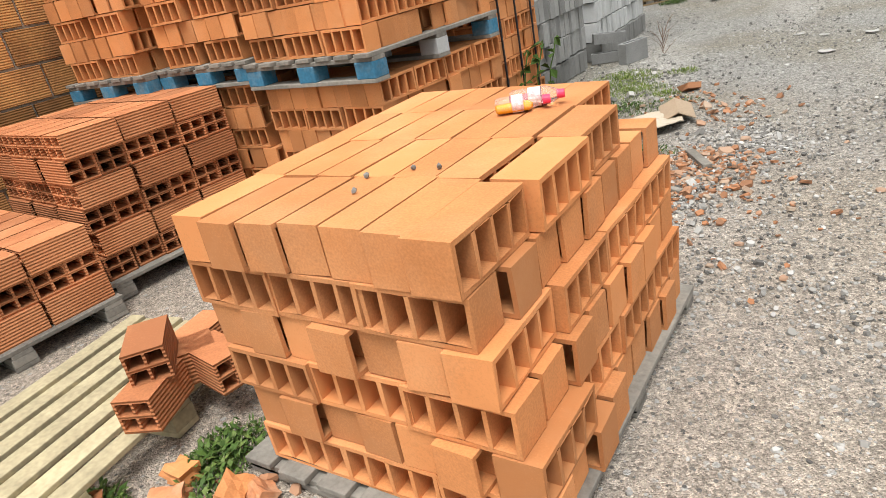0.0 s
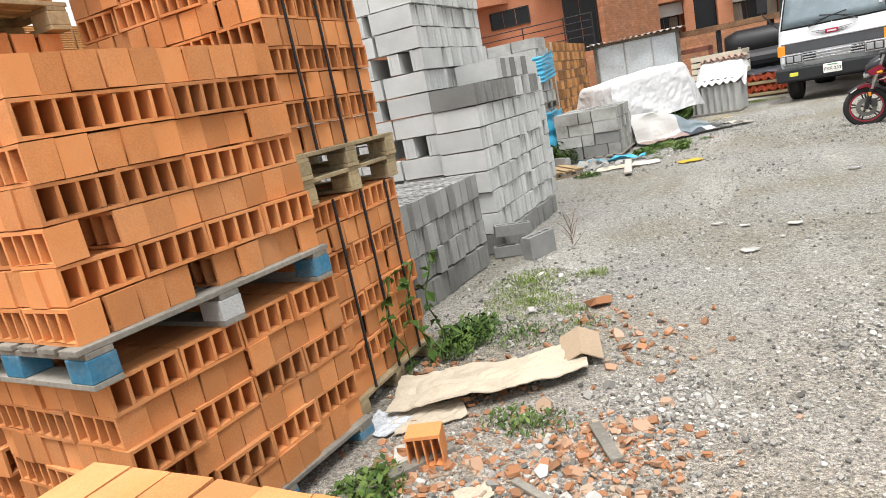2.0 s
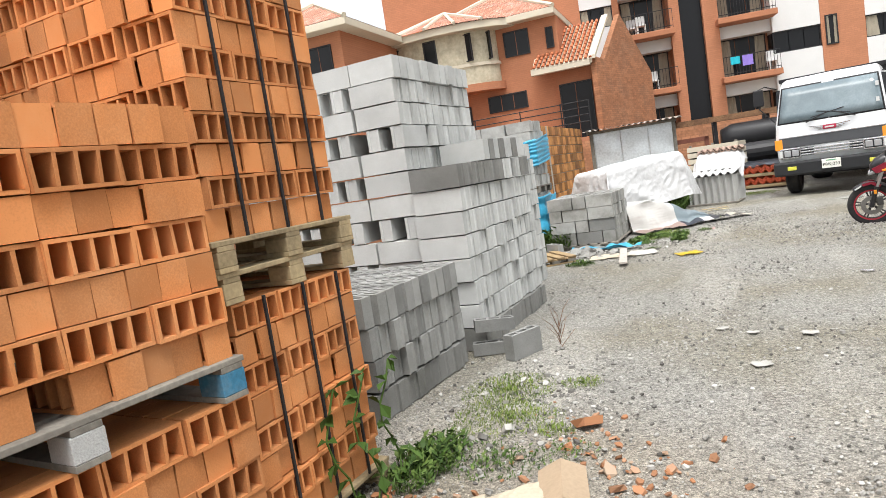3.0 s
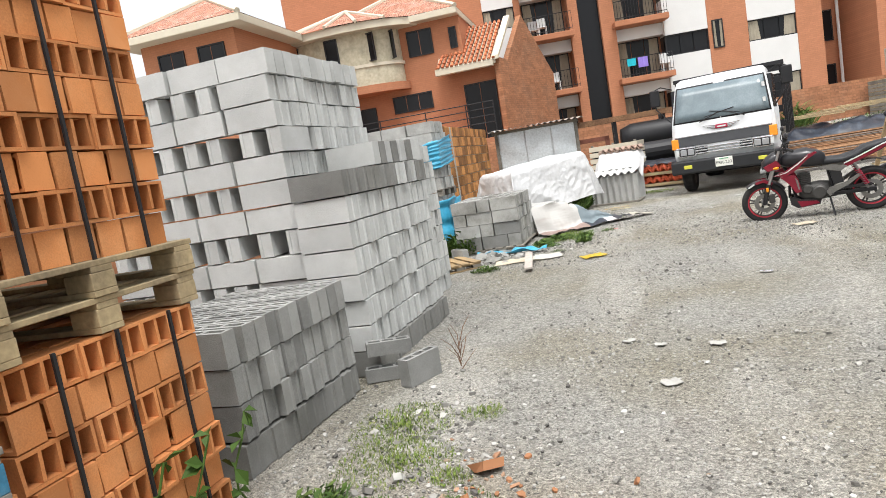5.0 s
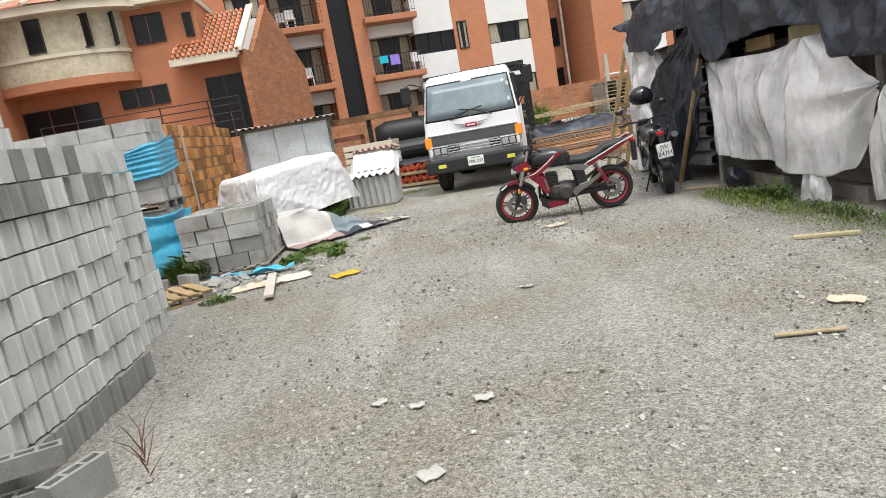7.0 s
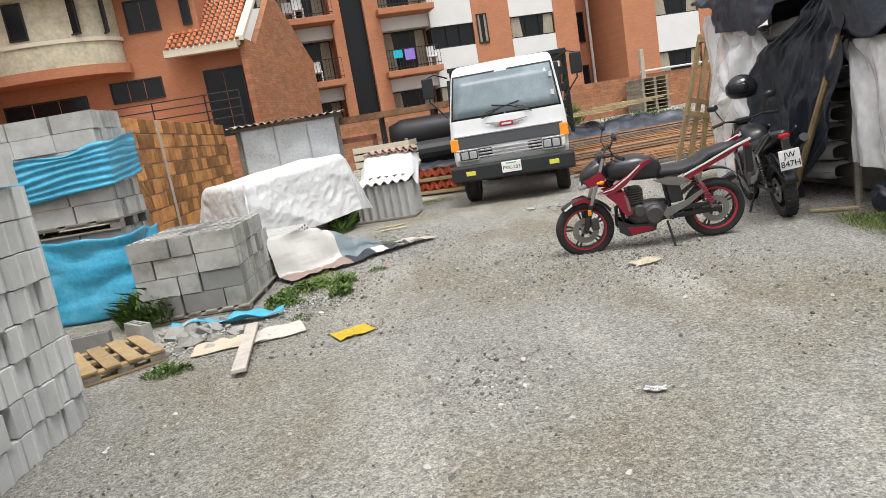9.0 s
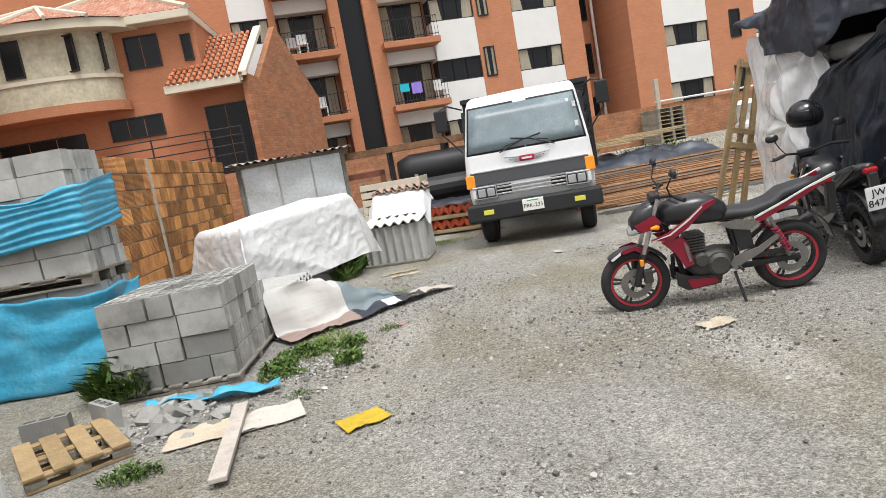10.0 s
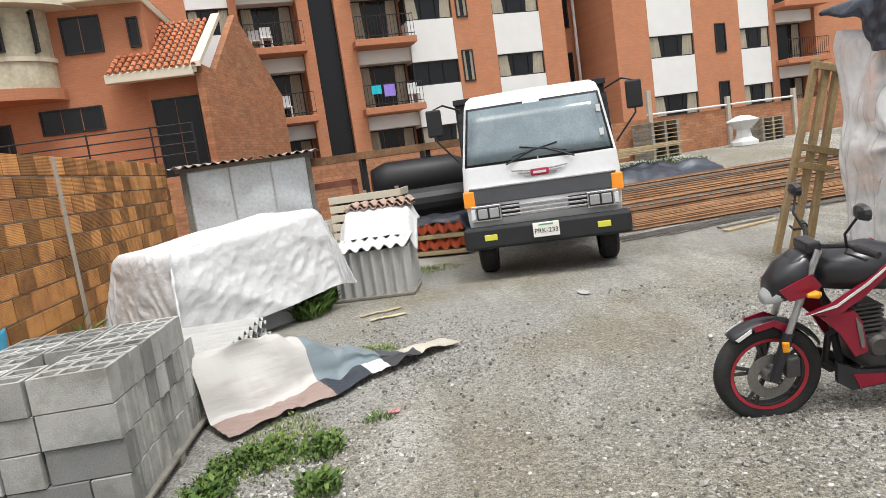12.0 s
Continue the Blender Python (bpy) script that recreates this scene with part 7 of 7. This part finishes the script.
    for x, y, w, l, turn, mat, name, lab in (
            (-1.75, 3.85, 0.35, 0.22, 35, CARD, "cardboard", "torn piece of cardboard on rubble"), (-1.7, 4.35, 0.4, 0.16, 20, CARD, "cardboard", "narrow torn strip of cardboard"), (-1.95, 3.75, 0.22, 0.2, -10, material("clear_bag", (0.5, 0.53, 0.56), 0.25, scale=20, bump=0.8, depth=0.02, spec=0.6), "plastic_bag", "crumpled clear plastic bag by the bricks"),
            (-2.42, 11.12, 0.62, 0.34, 12, CARD, "cardboard", "flat torn cardboard lying on gravel"), (-2.1, 11.2, 0.5, 0.36, 20, grey, "board", "pale flat board lying on gravel"),
            (-1.39, 10.86, 0.30, 0.22, 30, yellow, "plastic_sheet", "yellow translucent plastic sheet on the gravel"),
            (-0.46, 6.34, 0.11, 0.09, 30, paper, "paper", "scrap of white paper on gravel"), (2.07, 7.5, 0.2, 0.12, -40, CARD, "paper", "scrap of pale paper on gravel"),
            (0.71, 15.75, 0.10, 0.2, 8, paper, "paper", "scrap of white paper before the truck"), (-0.74, 7.19, 0.09, 0.06, 60, paper, "paper", "tiny scrap of paper on gravel"),
            (-0.53, 7.06, 0.08, 0.05, 15, paper, "paper", "tiny scrap of paper on gravel"), (-1.29, 13.17, 0.07, 0.05, 15, material("pink_wrapper", (0.6, 0.2, 0.22), 0.5), "wrapper", "small pink wrapper on gravel"),
            (0.37, 9.05, 0.11, 0.05, -20, material("foil", (0.62, 0.62, 0.64), 0.25, metal=0.8, scale=30, bump=0.8, depth=0.01), "foil_wrapper", "crumpled silver foil wrapper on gravel"),
            (-1.27, 3.31, 0.14, 0.10, 40, CARD, "paper", "crumpled yellowish paper on rubble"), (-1.65, 3.55, 0.2, 0.16, 30, grey, "metal_scrap", "grey metal sheet scrap by the stack"),
            (1.12, 11.55, 0.26, 0.16, 20, material("muddy_card", (0.40, 0.35, 0.27), 0.95, vary=0.3, scale=12), "cardboard", "muddy flattened cardboard by the motorcycle"), (-0.17, 7.02, 0.1, 0.07, 5, paper, "paper", "scrap of white paper on gravel"),
            (-1.5, 16.3, 0.5, 0.05, 20, WOOD, "stick", "thin wooden lath on the gravel"), (-1.4, 16.0, 0.4, 0.06, 15, WOOD_PALE, "stick", "thin wooden lath on the gravel")):
        def sc(u, v, w=w, l=l, x=x):
            return ((u - 0.5) * w, (v - 0.5) * l + 0.01 * math.sin(9 * u + x), 0.012 + 0.025 * abs(fold(u * 2, v * 2, x, 2.1, 3)) * min(1, w * 4))
        o = part(name, sheet(bmesh.new(), 10, 8, sc, 0.004), mat)
        o.matrix_basis = pose(x, y, gz(x, y), 0, 0, turn)
        tagged(o, lab, name.replace("_", " "))
    # planks and sticks
    for x0, y0, x1, y1, w, mat, lab in ((-2.34, 11.45, -2.10, 10.25, 0.10, PLANK_PALE, "pale flat plank lying across cardboard"), (2.62, 9.05, 3.06, 8.87, 0.06, WOOD_PALE, "short plank lying on the gravel"),
                                       (1.45, 7.15, 1.8, 7.08, 0.03, WOOD, "thin stick lying on gravel"), (-1.15, 3.42, -0.85, 3.25, 0.035, WOOD_GREY, "splintered stick lying on rubble"),
                                       (-0.95, 3.85, -0.80, 3.6, 0.05, WOOD_GREY, "short grey batten on the rubble"), (-1.85, 3.05, -1.5, 3.6, 0.06, WOOD_GREY, "old grey batten beside the pallet"),
                                       (3.05, 12.45, 3.42, 12.25, 0.07, WOOD_PALE, "pale broken board by the shed"), (3.6, 18.6, 4.6, 18.9, 0.09, WOOD_GREY, "grey plank beside the steel bars"), (3.5, 18.2, 4.5, 18.6, 0.09, WOOD, "brown plank beside the steel bars")):
        L = math.hypot(x1 - x0, y1 - y0)
        o = part("plank", boxes(((0, -w / 2, 0), (L, w / 2, min(0.028, w * 0.5))), bevel=0.004), mat)
        o.matrix_basis = pose(x0, y0, gz(x0, y0) + (0.035 if w == 0.10 else 0.004), 0, 0, math.degrees(math.atan2(y1 - y0, x1 - x0)))
        tagged(o, lab, "plank", "loose planks")
    # loose blocks
    for x, y, z, rx, ry, rz, lab in ((-2.12, 6.62, 0, 0, 0, 68, "single concrete block standing beside the stack"), (-2.40, 6.68, 0, 0, 0, 20, "broken mossy concrete block on the ground"),
                                     (-2.38, 6.70, 0.184, 0, 4, 32, "broken slab of block lying on another"), (-3.75, 11.45, 0.0, 0, 0, 15, "loose concrete block beside the broken pallet"),
                                     (-3.4, 11.6, 0.0, 0, 0, -40, "loose concrete block beside the broken pallet")):
        o = new("loose_block", SLAB)
        o.matrix_basis = pose(x, y, z, rx, ry, rz) @ Matrix.Diagonal((0.72, 1, 0.5 if z or x < -2.39 and y < 7 else 1.0, 1))
        tagged(o, lab, "concrete block", "loose blocks")
    pallet("pallet", (-2.9, 10.95), 38, 0.6, 0.8, 0.0, WOOD_RACK, WOOD_GREY, "broken brown pallet lying in the rubble", 4, 0.1)
    # brick standing among the rubble
    o = new("hollow_brick", BRICK)
    o.matrix_basis = pose(-1.56, 3.5, 0.0, 0, 0, 20) @ Matrix.Diagonal((0.5, 1, 1.2, 1))
    tagged(o, "broken piece of orange hollow brick on rubble", "brick")


small_things()


# ---- rubble, pebbles and weeds ----
def shards(name, centres, n, size, mat, label, seed, flat=0.45):
    rnd = random.Random(seed)
    vs, fs = [], []
    for i in range(n):
        cx, cy, rx, ry = centres[rnd.randrange(len(centres))]
        x, y = cx + rnd.gauss(0, 0.5) * rx, cy + rnd.gauss(0, 0.5) * ry
        s = size * rnd.lognormvariate(0, 0.45)
        a = rnd.random() * math.tau
        tilt = rnd.gauss(0, 0.35)
        q = Euler((tilt, rnd.gauss(0, 0.35), a)).to_matrix()
        k = len(vs)
        z = gz(x, y) + s * 0.2
        c = [(1, 0.1), (0.35, 0.9), (-0.8, 0.55), (-0.75, -0.6), (0.3, -0.85)]
        for h in (-flat, flat):
            for u, v in c:
                p = q @ Vector((u * s * rnd.uniform(0.6, 1.1), v * s * rnd.uniform(0.5, 1.1), h * s * 0.5))
                vs.append((x + p.x, y + p.y, z + p.z))
        fs.append((k + 4, k + 3, k + 2, k + 1, k))
        fs.append((k + 5, k + 6, k + 7, k + 8, k + 9))
        for j in range(5):
            fs.append((k + j, k + (j + 1) % 5, k + 5 + (j + 1) % 5, k + 5 + j))
    me = bpy.data.meshes.new(name)
    me.from_pydata(vs, [], fs)
    me.materials.append(mat)
    return tagged(new(name, me), label, name.replace("_", " "), kind="stuff")


def island_material(name, c0, c1, c2, rough=0.9):
    m = bpy.data.materials.new(name)
    m.use_nodes = True
    nt = m.node_tree
    b = nt.nodes["Principled BSDF"]
    b.inputs["Roughness"].default_value = rough
    b.inputs["Specular IOR Level"].default_value = 0.2
    g = nt.nodes.new("ShaderNodeNewGeometry")
    r = nt.nodes.new("ShaderNodeValToRGB")
    e = r.color_ramp.elements
    e[0].color, e[1].color = (*c0, 1), (*c2, 1)
    e.new(0.5).color = (*c1, 1)
    nt.links.new(g.outputs["Random Per Island"], r.inputs["Fac"])
    nt.links.new(r.outputs["Color"], b.inputs["Base Color"])
    return m


def litter_and_pebbles():
    clay = island_material("clay_shards", (0.22, 0.115, 0.065), (0.36, 0.165, 0.08), (0.35, 0.28, 0.21))
    grit = island_material("grit", (0.09, 0.085, 0.078), (0.28, 0.272, 0.25), (0.50, 0.49, 0.46))
    shards("clay_rubble", [(-0.95, 3.35, 0.38, 0.6), (-1.15, 3.1, 0.4, 0.5), (-0.85, 3.7, 0.35, 0.3), (-1.75, 4.25, 0.35, 0.25), (-1.5, 3.5, 0.4, 0.4)], 1500, 0.014, clay, "scattered orange shards of broken clay brick", 1)
    shards("clay_rubble", [(-1.3, 5.1, 0.35, 0.5), (-0.9, 4.8, 0.4, 0.5), (-1.5, 0.85, 0.3, 0.2), (-0.5, 3.2, 0.5, 0.9)], 240, 0.015, clay, "thin scatter of small clay shards on gravel", 2)
    shards("pebbles", [(-1.35, 3.1, 0.6, 0.8), (-1.6, 5.6, 0.6, 0.9), (-2.0, 12.3, 0.6, 0.8), (-2.8, 11.3, 0.6, 0.4), (-1.6, 14.3, 0.8, 0.9), (-1.0, 3.4, 0.5, 0.6), (-1.75, 12.4, 0.5, 0.7)], 4200, 0.009, grit, "loose grey stones and grit", 3, 0.7)
    rnd = random.Random(5)
    cs = [(rnd.uniform(-2.4, 3.0), 2.0 + 13.5 * rnd.random() ** 1.1, rnd.uniform(0.3, 1.2), rnd.uniform(0.4, 1.6)) for _ in range(60)]
    shards("pebbles", cs, 30000, 0.0062, grit, "fine loose gravel over the yard", 6, 0.8)
    cs = [(rnd.uniform(-0.6, 0.8), rnd.uniform(0.8, 4.0), 0.5, 0.6) for _ in range(25)]
    shards("pebbles", cs, 4000, 0.0042, grit, "fine loose gravel over the near yard", 7, 0.8)
    shards("block_rubble", [(-2.75, 11.35, 0.4, 0.25), (-2.95, 11.75, 0.4, 0.2)], 70, 0.055, CONCRETE_DIRTY, "broken grey pieces of concrete block", 8, 0.6)


def weeds(name, x, y, rx, ry, n, h, seed, label, broad=0.35, mat=None):
    rnd = random.Random(seed)
    vs, fs = [], []
    for i in range(n):
        a, r = rnd.random() * math.tau, rnd.random() ** 0.6
        px, py = x + rx * r * math.cos(a), y + ry * r * math.sin(a)
        z = gz(px, py) - 0.005
        hh = h * rnd.uniform(0.35, 1.1) * (1 - 0.45 * r)
        ang = rnd.random() * math.tau
        lean = rnd.uniform(0.1, 0.9) * hh
        dx, dy = math.cos(ang), math.sin(ang)
        wide = rnd.random() < broad
        w = (0.16 if wide else 0.05) * min(hh, 0.09) + 0.0013
        z0 = z + (rnd.uniform(0.1, 0.8) * hh if wide else 0)
        l = hh * (0.45 if wide else 1.0)
        k = len(vs)
        sx, sy = -dy * w, dx * w
        vs += [(px, py, z0), (px + dx * lean * 0.45 + sx, py + dy * lean * 0.45 + sy, z0 + l * 0.55), (px + dx * lean * 0.5 - sx, py + dy * lean * 0.5 - sy, z0 + l * 0.5), (px + dx * lean, py + dy * lean, z0 + l * 0.8)]
        fs += [(k, k + 1, k + 2), (k + 1, k + 3, k + 2)]
    me = bpy.data.meshes.new(name)
    me.from_pydata(vs, [], fs)
    me.materials.append(mat or LEAF)
    return tagged(new(name, me), label, "weeds", kind="stuff")


def planting():
    grass = island_material("grass_blades", (0.075, 0.13, 0.022), (0.155, 0.21, 0.045), (0.24, 0.265, 0.09), 0.7)
    leaf = island_material("weed_leaves", (0.03, 0.06, 0.012), (0.062, 0.115, 0.022), (0.125, 0.175, 0.045), 0.6)
    for i, (x, y, rx, ry, n) in enumerate(((-1.95, 5.85, 0.32, 0.35, 1800), (-1.8, 5.4, 0.35, 0.3, 1600), (-1.50, 6.0, 0.14, 0.12, 350), (-1.45, 5.25, 0.12, 0.1, 250), (-1.55, 14.7, 0.3, 0.2, 500), (-0.9, 18.8, 0.6, 0.35, 700), (3.2, 11.0, 0.30, 1.2, 2600), (3.2, 9.4, 0.32, 0.9, 1900), (-2.0, 12.9, 0.3, 0.5, 900))):
        weeds("grass", x, y, rx, ry, n, 0.05 if y < 10 else 0.09, 20 + i, "patch of short yellow-green grass on gravel", 0.1, grass)
    for i, (x, y, rx, ry, n, h) in enumerate(((-1.98, 4.75, 0.16, 0.35, 900, 0.14), (-1.7, 4.85, 0.35, 0.22, 700, 0.06), (-1.25, 3.85, 0.24, 0.14, 380, 0.07), (-1.70, 3.1, 0.16, 0.35, 1300, 0.10), (-1.05, 2.9, 0.15, 0.2, 400, 0.06), (-1.30, 5.0, 0.16, 0.16, 200, 0.05),
                                             (-1.68, 1.0, 0.13, 0.16, 900, 0.07), (-1.85, 0.66, 0.18, 0.1, 900, 0.08), (-1.55, 0.8, 0.15, 0.12, 600, 0.06), (-2.15, 0.5, 0.25, 0.1, 900, 0.1), (-2.3, 12.35, 0.16, 0.35, 1100, 0.11), (-2.12, 12.75, 0.3, 0.22, 1300, 0.10), (-1.72, 12.75, 0.14, 0.2, 420, 0.12), (-1.68, 12.25, 0.13, 0.16, 420, 0.13), (-2.15, 12.15, 0.15, 0.12, 350, 0.07), (-1.4, 13.1, 0.12, 0.1, 160, 0.07), (-1.95, 11.6, 0.12, 0.08, 150, 0.05), (3.35, 11.2, 0.14, 0.7, 420, 0.13), (3.2, 11.6, 0.25, 0.5, 500, 0.07),
                                             (-3.6, 12.35, 0.35, 0.25, 1800, 0.45), (-2.35, 16.9, 0.22, 0.5, 1200, 0.45), (-2.3, 17.8, 0.2, 0.5, 700, 0.7), (3.4, 10.8, 0.10, 0.3, 250, 0.26), (3.4, 9.6, 0.16, 0.9, 500, 0.13), (3.4, 8.5, 0.2, 0.5, 300, 0.12), (-2.75, 10.6, 0.2, 0.12, 400, 0.1), (3.9, 28.6, 0.6, 0.5, 700, 0.9), (6.0, 27.0, 1.5, 0.7, 900, 0.35), (-0.6, 22.5, 0.8, 0.5, 600, 0.3))):
        weeds("weeds", x, y, rx, ry, n, h, 50 + i, "clump of green leafy weeds", 0.5, leaf)
    # climbing weed on the strapped bricks
    vine = thing("climbing_weed", (-2.10, 4.42, 0), 2, "leafy weed climbing the strapped bricks", "weed")
    rnd = random.Random(3)
    for s in range(3):
        pts = [(0.04 + 0.02 * math.sin(k + s), -0.25 + 0.22 * s + 0.05 * math.sin(k * 1.3), 0.10 * k) for k in range(7)]
        part("stem", tube(bmesh.new(), pts, 0.005, 5), leaf, vine)
        for k, p in enumerate(pts[1:]):
            for q in range(3):
                a = rnd.random() * math.tau
                bm = bmesh.new()
                L = rnd.uniform(0.05, 0.09)
                c = [(0, 0, 0), (L * 0.5, L * 0.35, 0.01), (L, 0, -0.01), (L * 0.5, -L * 0.35, 0.01)]
                bm.faces.new([bm.verts.new(v) for v in c])
                o = part("leaf", bm, leaf, vine)
                o.matrix_basis = pose(*p, rnd.uniform(-60, 60), rnd.uniform(-40, 60), math.degrees(a))
    # dry twig
    tw = thing("dry_twig", (-1.88, 6.8, 0), 0, "bare dry twiggy weed in the gravel", "weed")
    for k in range(9):
        a = k * 2.4
        part("twig", tube(bmesh.new(), [(0, 0, 0.02 * k), (0.05 * math.cos(a), 0.05 * math.sin(a), 0.06 + 0.03 * k), (0.12 * math.cos(a + 0.4), 0.12 * math.sin(a + 0.4), 0.13 + 0.03 * k)], 0.004, 4, 0.0015), RUST, tw)
    # hanging weed on the boundary wall
    weeds("weeds", -4.6, 15.9, 0.05, 0.08, 300, 0.5, 90, "dark weed growing up the brick wall", 0.6, leaf)
    # treetops behind the house
    tr = thing("tree", (-26, 40, 0), 0, "distant leafy tree beyond the house roofs", "tree")
    part("trunk", tube(bmesh.new(), [(0, 0, 0), (0.1, 0, 4), (0, 0.2, 8)], 0.25, 8, 0.1), WOOD_GREY, tr)
    vs, fs = [], []
    for i in range(2500):
        v = Vector((rnd.gauss(0, 1), rnd.gauss(0, 1), rnd.gauss(0, 1))).normalized() * rnd.uniform(0.5, 1.0)
        c = Vector((v.x * 2.6, v.y * 2.6, 8.5 + v.z * 2.4)) + Vector((1, 1, 0.6)) * noise.noise(v * 2.5)
        k = len(vs)
        for q in range(3):
            vs.append(tuple(c + Vector((rnd.gauss(0, 0.12), rnd.gauss(0, 0.12), rnd.gauss(0, 0.12)))))
        fs.append((k, k + 1, k + 2))
    me = bpy.data.meshes.new("crown")
    me.from_pydata(vs, [], fs)
    me.materials.append(leaf)
    o = new("crown", me)
    o.parent = tr


litter_and_pebbles()
planting()
